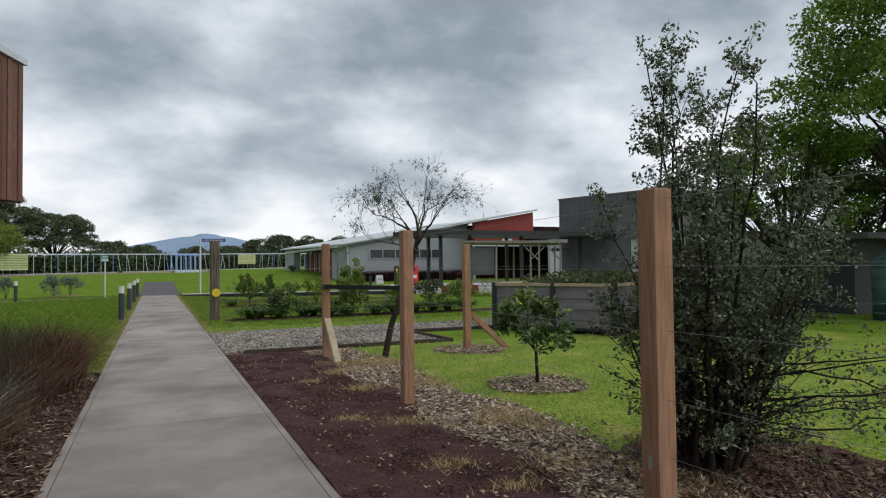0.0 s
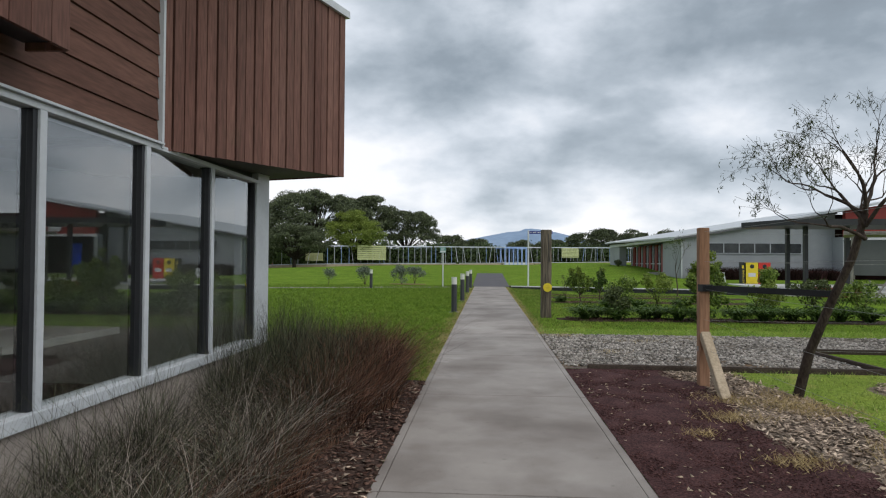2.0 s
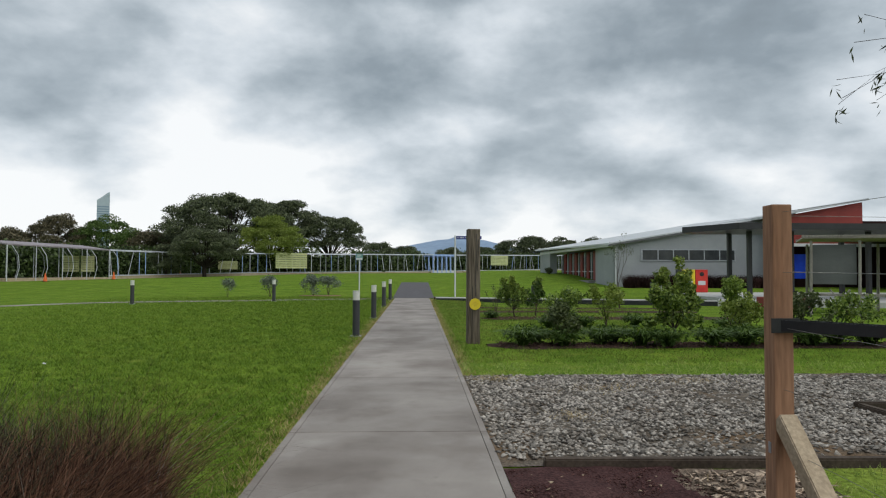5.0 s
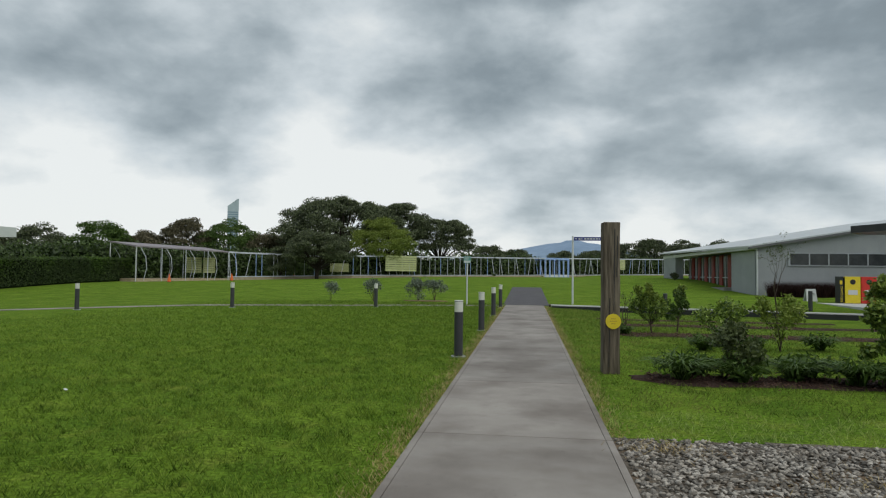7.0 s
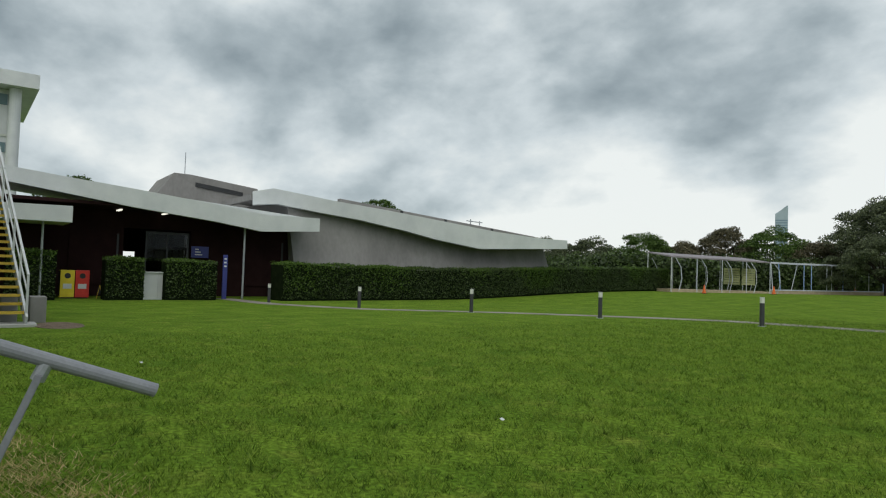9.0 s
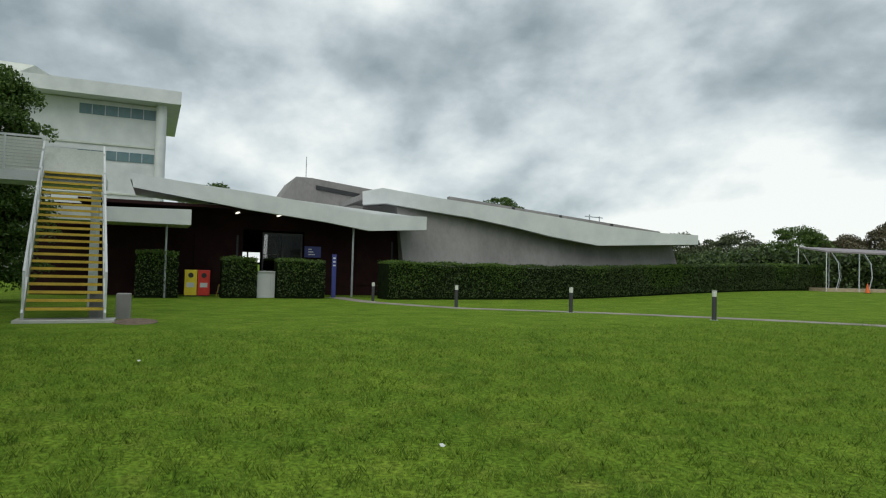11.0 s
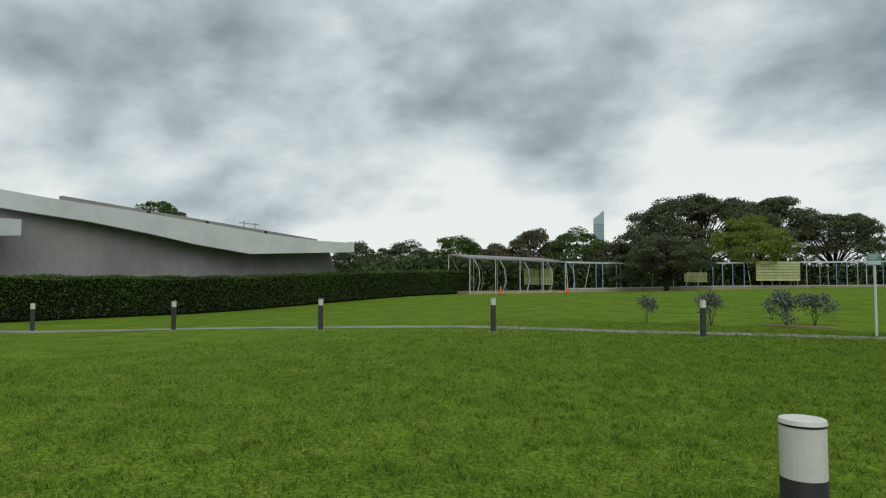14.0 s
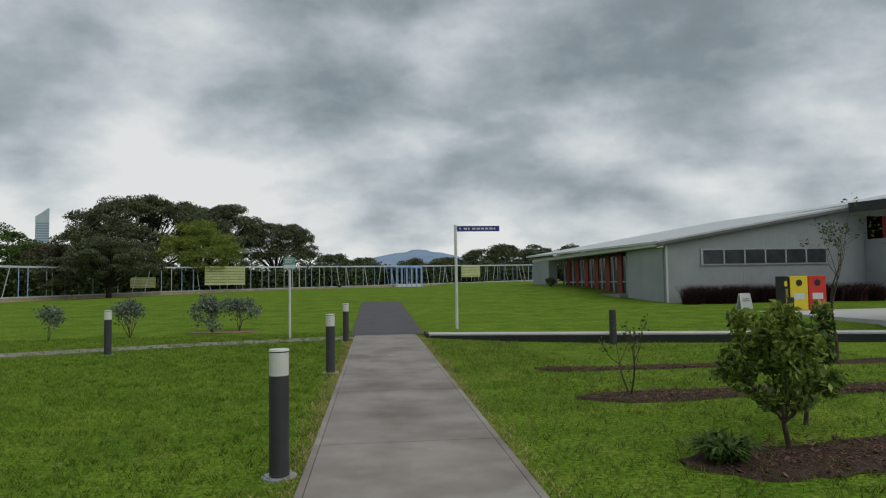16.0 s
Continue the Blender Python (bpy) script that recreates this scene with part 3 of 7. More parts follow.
def crown_tree(name, label, at, crown_z, rx, rz, seed, leaf, bark, clumps=110, per=150, size=0.34, clump=1.2, trunk_r=0.35, low=-0.15, group="", ry=None, cat="tree"):
    """A broad tree: trunk, limbs that fan out, and a crown of many leaf clumps with gaps between them."""
    rng = np.random.default_rng(seed)
    x0, y0 = at
    z0 = hz(x0, y0)
    t = thing(name, label, cat, (x0, y0, z0 - 0.05), group=group)
    ry = ry or rx
    a, h = rng.uniform(0, 2 * np.pi, clumps), rng.uniform(low, 1, clumps)
    w = np.sqrt(np.maximum(0, 1 - np.where(h > 0, h, 0.8 * h * (rx < 1)) ** 2)) * rng.uniform(0.55, 1.0, clumps) * (1 + 0.12 * np.sin(3 * a + seed))
    c = np.stack([rx * w * np.cos(a), ry * w * np.sin(a), crown_z + rz * h * rng.uniform(0.8, 1.05, clumps)], 1)
    segs = []
    fork = np.array([0, 0, crown_z * 0.4])
    segs.append((np.array([0, 0, 0.0]), fork, trunk_r * 1.25, trunk_r))
    for i in rng.choice(clumps, min(clumps, 34), replace=False):
        tip = c[i] + np.array([0, 0, -0.3]) * min(1, rx / 2)
        mid = fork * 0.5 + tip * 0.5 + np.array([0, 0, 0.1 * rz]) + rng.normal(0, 0.25 * min(1, rx / 2), 3)
        r = trunk_r * rng.uniform(0.25, 0.5)
        segs += [(fork, mid, r, r * 0.6), (mid, tip, r * 0.6, r * 0.15)]
    part("trunk", tubes("trunk", segs, bark), bark, t)
    if size > 0.2:
        part("crown", leaves("crown", puffs(c, clump * 1.08, int(per * 1.7), rng), size * 0.66, size * 0.4, leaf, rng), leaf, t)
    else:
        part("crown", leaves("crown", cloud(c, clump, per, rng, 0.6), size, size * 0.55, leaf, rng), leaf, t)
    return t


def shrub(name, label, at, tall, wide, seed, leaf, bark, stems=5, n=700, size=0.06, group="", cat="shrub", depth=2, bare=0.0, up=0.25, r=0.014, spread=0.5, clump=0.09, first=0.45):
    """A small bush or young tree: stems, twigs, leaves along them."""
    rng = np.random.default_rng(seed)
    t = thing(name, label, cat, (at[0], at[1], hz(*at)), group=group)
    segs, tips = [], []
    for k in range(stems):
        a = 2 * np.pi * (k + rng.uniform(-0.3, 0.3)) / stems
        tilt = wide / tall * rng.uniform(0.3, 1.0) if stems > 1 else 0.06
        d = np.array([np.cos(a) * tilt, np.sin(a) * tilt, 1.0])
        grow(segs, tips, (0, 0, -0.02), d / np.linalg.norm(d), tall * first, r, depth, rng, spread, up)
    tips = np.array(tips)
    keep = tips[tips[:, 2] > bare * tall]
    part("trunk", tubes("trunk", segs, bark, 5), bark, t)
    if n:
        c = cloud(keep[rng.integers(0, len(keep), n)], clump, 1, rng, 0.9)
        part("foliage", leaves("foliage", c, size, size * 0.5, leaf, rng), leaf, t)
    return t


def fruit_tree(name, label, at, tall, wide, seed, leaf, bark, n=2600, size=0.085, stem=0.28, group="", fresh=0.18, lift=0.0):
    """A young citrus: a short stem, forking limbs, leaves in sprays along the twigs and pale shoots on top."""
    rng = np.random.default_rng(seed)
    t = thing(name, label, "tree", (at[0], at[1], hz(*at)), group=group)
    segs, tips = [], []
    top = np.array([rng.normal(0, 0.02), rng.normal(0, 0.02), stem])
    segs.append((np.array([0, 0, -0.03]), top, 0.021 * tall, 0.016 * tall))
    for k in range(6):
        a = 2 * np.pi * k / 6 + rng.uniform(-0.4, 0.4)
        d = np.array([np.cos(a), np.sin(a), rng.uniform(0.25, 1.5)])
        grow(segs, tips, top, d / np.linalg.norm(d), tall * rng.uniform(0.24, 0.42), 0.01 * tall, 2, rng, 0.6, 0.12)
    tips = np.array(tips)
    sz = (tall - stem) / (tips[:, 2].max() - stem)
    sr = wide / 2 / np.quantile(np.hypot(tips[:, 0], tips[:, 1]), 0.985)
    k3 = np.array([sr, sr, sz])
    base = np.array([0, 0, stem])
    fit_ = lambda p: p if p[2] <= stem else (p - base) * k3 + base
    segs = [(fit_(a), fit_(b), r0, r1) for a, b, r0, r1 in segs]
    tips = (tips - base) * k3 + base
    tips = tips[tips[:, 2] > lift]
    part("trunk", tubes("trunk", segs, bark, 6), bark, t)
    c = cloud(tips[rng.integers(0, len(tips), n)], size * 1.15, 1, rng, 0.8)
    hi = c[:, 2] + rng.normal(0, 0.12 * tall, n) > np.quantile(c[:, 2], 1 - fresh) + 0.05 * tall
    part("foliage", leaves("foliage", c[~hi], size, size * 0.5, leaf, rng), leaf, t)
    if hi.sum() > 4:
        tagged(part("spring_growth", leaves("spring_growth", c[hi], size, size * 0.48, LEAF_LIME, rng), LEAF_LIME, t), "pale fresh shoots", kind="stuff")
    return t


# ---- ground ----
def grid(name, xs, ys, lift, mat, label, category="ground", bumpy=0.0, inside=None):
    X, Y = np.meshgrid(xs, ys)
    Z = height(X, Y) + lift
    if bumpy:
        Z = Z + np.array([[noise.noise((x * 3, y * 3, 1.7)) * bumpy for x in xs] for y in ys])
    nx, ny = len(xs), len(ys)
    v = np.stack([X.ravel(), Y.ravel(), Z.ravel()], 1)
    i = (np.arange(ny - 1)[:, None] * nx + np.arange(nx - 1)[None]).ravel()
    f = np.stack([i, i + 1, i + nx + 1, i + nx], 1)
    if inside:
        cx, cy = v[f].mean(1)[:, 0], v[f].mean(1)[:, 1]
        f = f[inside(cx, cy)]
    return solid(name, raw(name, v, f, mat, True), mat, label, category, "structure")


steps = np.concatenate([np.linspace(-4000, -120, 12), np.linspace(-100, 110, 106), np.linspace(130, 4000, 12)])
stepsy = np.concatenate([np.linspace(-4000, -60, 8), np.concatenate([np.linspace(-40, 34, 38), np.linspace(35, 39, 9), np.linspace(40, 180, 71)]), np.linspace(210, 4000, 12)])
grid("ground", steps, stepsy, 0.0, GRASS, "mown green lawn with yellowish worn patches")


def chip_edge(y):
    """How far east the wood chips reach."""
    return 3.85 + 0.12 * np.sin(y * 1.7) + 0.9 * smooth((3.6 - y) / 2.2)


grid("mulch_bed_red", np.linspace(1.7, 3.35, 34), np.linspace(-7, 10.45, 200), 0.02, SCORIA, "bed of dark red scoria beside the path", bumpy=0.02,
     inside=lambda x, y: x < 3.0 + 0.14 * np.sin(y * 2.3) + 0.07 * np.sin(y * 6.1))
grid("mulch_bed_chips", np.linspace(2.8, 5.2, 50), np.linspace(-7, 10.4, 200), 0.012, CHIP_BED, "strip of weathered wood chips under the wire fence", bumpy=0.015,
     inside=lambda x, y: x < chip_edge(y))
grid("mulch_bed_west", np.linspace(-1.66, 0.0, 30), np.linspace(-7, 9.4, 150), 0.012, SOIL, "dark bark bed between building and path", bumpy=0.02)
grid("gravel_area", np.linspace(1.7, 16, 90), np.linspace(10.5, 14.5, 50), 0.014, GRAVEL_BED, "grey gravel area with brown dirt patches", bumpy=0.015,
     inside=lambda x, y: (y < 14.45 + 0.08 * np.sin(x * 2.1)) & ((x < 5.7) | (y > 12.35)))

grid("lawn_fenced", np.linspace(3.5, 13, 40), np.linspace(-4, 10.4, 60), 0.005, GRASS_PALE, "pale yellow-green mown lawn inside the wire fence", bumpy=0.004)
rg = np.random.default_rng(11)


def strew(name, n, fx, fy, z, size, mat, label, ok=None, flat=0.6, long=1.0):
    x, y = rg.uniform(*fx, n), rg.uniform(*fy, n)
    if ok:
        k = ok(x, y)
        x, y = x[k], y[k]
    return solid(name, bits(name, x, y, height(x, y) + z, size, mat, rg, flat, long), mat, label, "ground cover", "stuff")


strew("gravel_stones", 30000, (1.72, 10), (10.65, 14.4), 0.02, 0.027, STONE, "loose grey gravel stones", lambda x, y: ((x < 5.6) | (y > 12.45)) & (np.sin(x * 1.9 + 1.1 * np.sin(y * 2.3)) + np.sin(y * 2.7 + x) + rg.normal(0, 0.7, len(x)) < 1.3))
strew("scoria_stones", 34000, (1.7, 3.15), (-1.0, 10.4), 0.02, 0.009, SCORIA_BIT, "dark red scoria granules", lambda x, y: x < 3.05 + 0.14 * np.sin(y * 2.3))
strew("chips_east", 24000, (2.9, 5.0), (-1.5, 10.3), 0.02, 0.0185, CHIP, "weathered wood chips and dry leaves", lambda x, y: (x > 3.0 + 0.14 * np.sin(y * 2.3) + rg.normal(0, 0.06, len(x))) & (x < chip_edge(y) + rg.normal(0, 0.06, len(x))), 0.25, 2.4)
strew("chips_west", 7000, (-1.6, 0.0), (1.0, 9.35), 0.02, 0.022, CHIP_DARK, "dark bark chips", None, 0.3, 1.9)
strew("pale_chips_west", 900, (-1.6, 0.0), (1.0, 9.35), 0.026, 0.02, CHIP, "pale weathered wood chips among the dark bark", None, 0.3, 1.9)
strew("dry_leaves", 620, (1.75, 3.2), (0.5, 10.3), 0.024, 0.015, surf("dry_leaf", (0.3, 0.22, 0.14), (0.45, 0.36, 0.26), 9, 0.9, 0.1, 60, island=0.3), "pale dry leaves lying on the red scoria", None, 0.2, 1.5)

# lawn blades where the camera passes near, in tufts and hollows
def tufts(x, y):
    a = np.array([0.8 * noise.noise((p * 3.6, q * 3.6, 0.0)) + 0.8 * noise.noise((p * 9.5, q * 9.5, 4.0)) for p, q in zip(x.tolist(), y.tolist())])
    return np.clip(1 + 1.5 * a, 0.2, 2.3)


def lawn(name, x, y, mat=BLADE):
    h = tufts(x, y)
    k = rg.uniform(0, 1, len(x)) < 0.35 + 0.5 * h
    x, y, h = x[k], y[k], h[k]
    solid(name, blades(name, x, y, height(x, y) - 0.004, rg.uniform(0.02, 0.055, len(x)) * h, 0.009, 0.8, mat, rg), mat, "short mown green grass blades in tufts", "grass", "stuff")


nb = 800000
bx, by = rg.uniform(-14, 0.0, nb), 7.0 + 32 * rg.uniform(0, 1, nb) ** 1.3
k = (bx < -0.02) & ~((bx > -1.7) & (by < 9.4)) & (rg.uniform(0, 1, nb) < np.clip(1.15 + bx / 13, 0.12, 1))
lawn("lawn_grass_west", bx[k], by[k])
nb = 260000
bx, by = rg.uniform(1.72, 10, nb), rg.uniform(-1, 36, nb)
k = np.where(by < 10.4, bx > chip_edge(by) - 0.05, by > 14.4) & ~((bx > 2.35) & (np.abs(by - 17.95) < 0.55)) & (rg.uniform(0, 1, nb) < np.clip(1.2 - (bx - 1.7) / 11, 0.2, 1))
lawn("lawn_grass_east", bx[k & (by > 15.6)], by[k & (by > 15.6)], BLADE_EAST)
near_e = k & (by <= 15.6)
lawn("lawn_grass_fence", bx[near_e], by[near_e], BLADE_PALE)
DRYGRASS = leafy("dry_grass", (0.3, 0.22, 0.09), (0.58, 0.46, 0.25), 0.8, 0.15, 0.1)
nb = 16000
ey = rg.uniform(9.4, 37, nb)
ex = np.where(rg.uniform(0, 1, nb) < 0.6, -np.abs(rg.normal(0, 0.12, nb)), 1.7 + np.abs(rg.normal(0, 0.1, nb)))
k = (ex < 1) | (ey > 14.4)
solid("path_edge_grass", blades("path_edge_grass", ex[k], ey[k], height(ex[k], ey[k]), rg.uniform(0.015, 0.05, k.sum()), 0.007, 0.9, DRYGRASS, rg), DRYGRASS, "dry yellowed grass along the path's edges", "grass", "stuff")
nb = 20000
ex, ey = rg.uniform(3.0, 3.95, nb), rg.uniform(1, 10.2, nb)
k = np.sin(ex * 7 + 1) + np.sin(ey * 3.1) + rg.normal(0, 0.4, nb) > 0.9
solid("weed_tufts", blades("weed_tufts", ex[k], ey[k], 0.01 + 0 * ex[k], rg.uniform(0.02, 0.07, k.sum()), 0.007, 1.3, DRYGRASS, rg), DRYGRASS, "straw-coloured weed tufts in the wood chips", "grass", "stuff")

straw_x, straw_y = [], []
for cx, cy, r, n in ((2.55, 3.6, 0.12, 260), (2.75, 3.0, 0.1, 200), (2.3, 5.2, 0.09, 160), (2.7, 4.9, 0.13, 300), (2.85, 6.6, 0.14, 340), (2.9, 7.9, 0.16, 420), (2.4, 7.3, 0.08, 140), (3.3, 3.3, 0.2, 500), (3.5, 4.6, 0.2, 460), (3.2, 8.6, 0.22, 600), (3.75, 8.3, 0.25, 700), (-4.7, 11.5, 0.28, 700), (-4.0, 11.7, 0.3, 600), (-5.5, 11.4, 0.25, 400), (2.1, 14.1, 0.2, 300), (3.3, 13.4, 0.25, 200), (2.6, 12.0, 0.15, 120), (4.6, 13.9, 0.25, 220)):
    straw_x.append(cx + rg.normal(0, r, n))
    straw_y.append(cy + rg.normal(0, r * 0.7, n))
straw_x, straw_y = np.concatenate(straw_x), np.concatenate(straw_y)
solid("straw_patches", blades("straw_patches", straw_x, straw_y, 0.015 + 0 * straw_x, rg.uniform(0.02, 0.06, len(straw_x)), 0.007, 1.5, DRYGRASS, rg), DRYGRASS, "patches of dry straw and weeds on bare ground", "grass", "stuff")

# path
path = thing("path", "pale brushed concrete path with sawn joints", "path", kind="structure")
ends = [-8.3] + [0.18 + 2.826 * k for k in range(-2, 14)]
for a, b in zip(ends, ends[1:] + [37.85]):
    bm = box(0.062, 1.638, a + 0.007, b - 0.007, -0.1, 0.018, 0.006)
    part("slab", bm, CONCRETE, path)
    for x0 in (0.0, 1.642):
        part("edge_strip", box(x0, x0 + 0.058, a + 0.007, b - 0.007, -0.1, 0.017, 0.005), CONCRETE, path, "smooth trowelled margin")
part("joint_bed", box(0.01, 1.69, -8.2, 37.8, -0.1, 0.008), DARK_WOOD, path, "dark gaps between slabs")
grid("road_asphalt", np.linspace(-0.12, 1.95, 8), np.linspace(37.85, 56, 40), 0.02, ASPHALT, "dark asphalt strip carrying on from the concrete path", "path")


def ribbon(name, pts, width, lift, mat, label):
    bm = bmesh.new()
    P = [Vector((x, y, 0)) for x, y in pts]
    rows = []
    fine = []
    for a, b in zip(P, P[1:]):
        fine += [a.lerp(b, k / 8) for k in range(8)]
    fine.append(P[-1])
    for i, p in enumerate(fine):
        d = fine[min(i + 1, len(fine) - 1)] - fine[max(i - 1, 0)]
        s = Vector((-d.y, d.x, 0)).normalized() * width / 2
        rows.append([bm.verts.new((q.x, q.y, hz(q.x, q.y) + z)) for q in (p - s, p + s) for z in (-0.08, lift)])
    for a, b in zip(rows, rows[1:]):
        bm.faces.new((a[1], a[3], b[3], b[1]))
        bm.faces.new((a[0], a[1], b[1], b[0]))
        bm.faces.new((a[3], a[2], b[2], b[3]))
    return solid(name, bm, mat, label, "path", "structure")


ribbon("pavement_west", [(-0.01, 37.35), (-4, 36.3), (-7.5, 34.85), (-12.5, 33.6), (-19.8, 29.0), (-24.0, 25.2), (-30, 23.2), (-35, 22.6)], 1.0, 0.012, CONCRETE, "narrow concrete path crossing the lawn")

# ---- path side: bollards, posts, fence ----
def bollard(at, label="charcoal bollard light with an opal top beside the path", group="bollards along the path"):
    t = thing("bollard_light", label, "bollard light", (at[0], at[1], hz(*at)), group=group)
    part("body", rod((0, 0, 0.012), (0, 0, 0.765), 0.075, seg=24), BOLLARD, t, smooth=False)
    part("diffuser", rod((0, 0, 0.765), (0, 0, 0.942), 0.074, seg=24), OPAL, t, "white opal diffuser")
    part("cap", rod((0, 0, 0.948), (0, 0, 0.962), 0.078, 0.074, seg=24), OPAL, t)
    part("gap_ring", rod((0, 0, 0.94), (0, 0, 0.949), 0.0755, seg=24), DARKTRIM, t, "dark seam under the cap")
    part("base_plate", rod((0, 0, 0), (0, 0, 0.014), 0.13, seg=24), STEEL, t, "galvanised base plate")
    for k in range(4):
        a = math.pi / 4 + k * math.pi / 2
        part("bolt", rod((0.105 * math.cos(a), 0.105 * math.sin(a), 0.01), (0.105 * math.cos(a), 0.105 * math.sin(a), 0.028), 0.009, seg=6), STEEL, t)
    return t


first = bollard((-0.2, 19.64))
for y in (24.75, 30.45, 36.15):
    copy_thing(first, pose(-0.17, y, hz(-0.17, y)))
for x, y in ((-5.16, 34.32), (-10.37, 32.32), (-15.19, 30.02), (-20.15, 27.95), (-24.86, 25.35), (-31.0, 23.6)):
    tagged(copy_thing(first, pose(x, y, hz(x, y))), "charcoal bollard light with an opal top beside the crossing path", group="bollards along the crossing path")

post = thing("timber_post", "weathered cracked square timber post with a yellow disc", "post", (2.17, 18.31, 0), 4)
bm = box(-0.12, 0.12, -0.12, 0.12, -0.1, 2.2, 0.012)
bmesh.ops.subdivide_edges(bm, edges=[e for e in bm.edges if abs(e.verts[0].co.z - e.verts[1].co.z) > 1], cuts=14)
for v in bm.verts:
    v.co.x += noise.noise(v.co * 2.1) * 0.012
    v.co.y += noise.noise(v.co * 2.1 + Vector((7, 0, 0))) * 0.012
part("shaft", bm, OLD_WOOD, post)
for x, z0, z1 in ((0.03, 0.9, 2.1), (-0.04, 0.1, 1.1), (0.07, 1.4, 2.0)):
    part("crack", beam((x, -0.124, z0), (x + 0.012, -0.124, z1), 0.01, 0.01), DARKTRIM, post)
disc = part("disc", rod((0.02, -0.136, 0.76), (0.02, -0.124, 0.76), 0.11, seg=28), YELLOW, post, "yellow round marker")
for z, w in ((0.8, 0.07), (0.765, 0.1), (0.73, 0.06)):
    part("mark", box(0.02 - w / 2, 0.02 + w / 2, -0.139, -0.1365, z - 0.008, z + 0.004), NOSING, disc)


def fence_post(x, y, w=0.11, h=1.78, label="square brown treated-pine fence post"):
    t = thing("fence_post", label, "fence post", (x, y, 0), random.uniform(-4, 4), "wire fence posts")
    part("shaft", box(-w / 2, w / 2, -w / 2, w / 2, -0.2, h, 0.008), TIMBER, t)
    part("staple_row", box(-w / 2 - 0.004, -w / 2 + 0.001, -0.012, 0.012, 0.4, 0.46), STEEL, t)
    return t


F1, F2, F3, F4, F5 = (2.95, 1.965), (3.02, 5.64), (3.11, 9.42), (5.46, 9.22), (11.9, 5.5)
fence_post(*F1, 0.118)
fence_post(*F2, 0.112)
brace_post = fence_post(*F3, label="fence post with a pale diagonal brace")
part("brace", beam((0, -0.05, 0.6), (0.02, -0.68, -0.04), 0.1, 0.09, 0.006), PALE_TIMBER, brace_post, "pale new timber brace")
p4 = fence_post(*F4, label="fence post with a brown diagonal brace")
part("brace", beam((0.06, 0, 0.62), (0.72, -0.1, -0.02), 0.09, 0.09, 0.006), TIMBER, p4)
fence_post(*F5, 0.11)
wires = thing("fence_wire", "thin galvanised wires strung between the fence posts", "wire fence")
for z in (1.72, 1.39, 1.08, 0.75, 0.45):
    for a, b in (((3.3, -4.0), F1), (F1, F2), (F2, F3), (F3, F4), (F4, F5)):
        if z in (1.72, 1.08) and (a, b) == (F4, F5):
            continue
        A, B = Vector((*a, z + random.uniform(-0.02, 0.02))), Vector((*b, z + random.uniform(-0.02, 0.02)))
        mid = (A + B) / 2 - Vector((0, 0, 0.012))
        bm = rod(A, mid, 0.0014, seg=5)
        part("wire", rod(mid, B, 0.0014, seg=5, bm=bm), WIRE, wires)

# tied feathery tree inside the fence
rt = np.random.default_rng(5)
tree = thing("pepper_tree", "leaning sparse tree with feathery drooping leaves tied to the fence", "tree", (3.9, 8.95, 0))
segs, tips = [], []
trunk_pts = [np.array(p) for p in ((0, 0, -0.05), (0.05, -0.16, 0.48), (0.15, -0.36, 0.98), (0.26, -0.56, 1.45), (0.31, -0.68, 1.86))]
for (a, b), r in zip(zip(trunk_pts, trunk_pts[1:]), (0.052, 0.046, 0.041, 0.036)):
    segs.append((a, b, r, r - 0.005))
fork = trunk_pts[-1]


def bough(p, d, length, r, depth):
    """A crooked limb that forks, bends outward and droops at its end."""
    n = 4
    for i in range(n):
        out_ = p - fork
        d = d + rt.normal(0, 0.16, 3) + np.array([out_[0], out_[1], 0]) * 0.1 - np.array([0, 0, 0.035 + 0.05 * (depth < 2)])
        if p[2] > fork[2] + 1.08:
            d[2] -= 0.45
        elif depth < 3 and p[2] < fork[2] + 0.45:
            d[2] += 0.3
        d /= np.linalg.norm(d)
        q = p + d * length / n
        segs.append((p, q, r, r * 0.92))
        if depth < 2 and rt.uniform() < 0.75:
            e = q + (d + rt.normal(0, 0.7, 3)) * rt.uniform(0.06, 0.16)
            segs.append((q, e, r * 0.5, 0.0014))
            if e[0] < fork[0] + 0.2 or rt.uniform() < 0.5:
                tips.append(e)
        p, r = q, r * 0.92
    if depth == 0:
        tips.extend([p, p])
        return
    for sgn in (-1, 1):
        side_ = np.cross(d, np.array([0, 0, 1.0])) * sgn * rt.uniform(0.3, 0.75)
        e = d + side_ + np.array([0, 0, rt.uniform(-0.1, 0.4)]) + rt.normal(0, 0.15, 3)
        bough(p, e / np.linalg.norm(e), length * rt.uniform(0.66, 0.86), r * 0.68, depth - 1)


for k in range(8):
    a = 2 * math.pi * k / 8 + rt.uniform(-0.25, 0.25)
    up_ = 0.65 if k % 2 else 1.0
    e = np.array([np.cos(a) - 0.36, np.sin(a) + 0.14, up_ + 0.15])
    bough(fork - np.array([0, 0, 0.12 * (k % 3)]), e / np.linalg.norm(e), 0.385, 0.02, 4)
low_tips = np.array(tips)
part("trunk", tubes("trunk", segs, PEPPER_BARK), PEPPER_BARK, tree)
cc = cloud(low_tips[rt.integers(0, len(low_tips), 2800)], 0.03, 1, rt, 1.5) - np.array([0, 0, 0.05])
part("foliage", leaves("foliage", cc, 0.05, 0.009, LEAF_PEP, rt, 1.1), LEAF_PEP, tree)
strap = thing("tie_strap", "black rubber strap tying the tree to the fence post", "strap", (0, 0, 0))
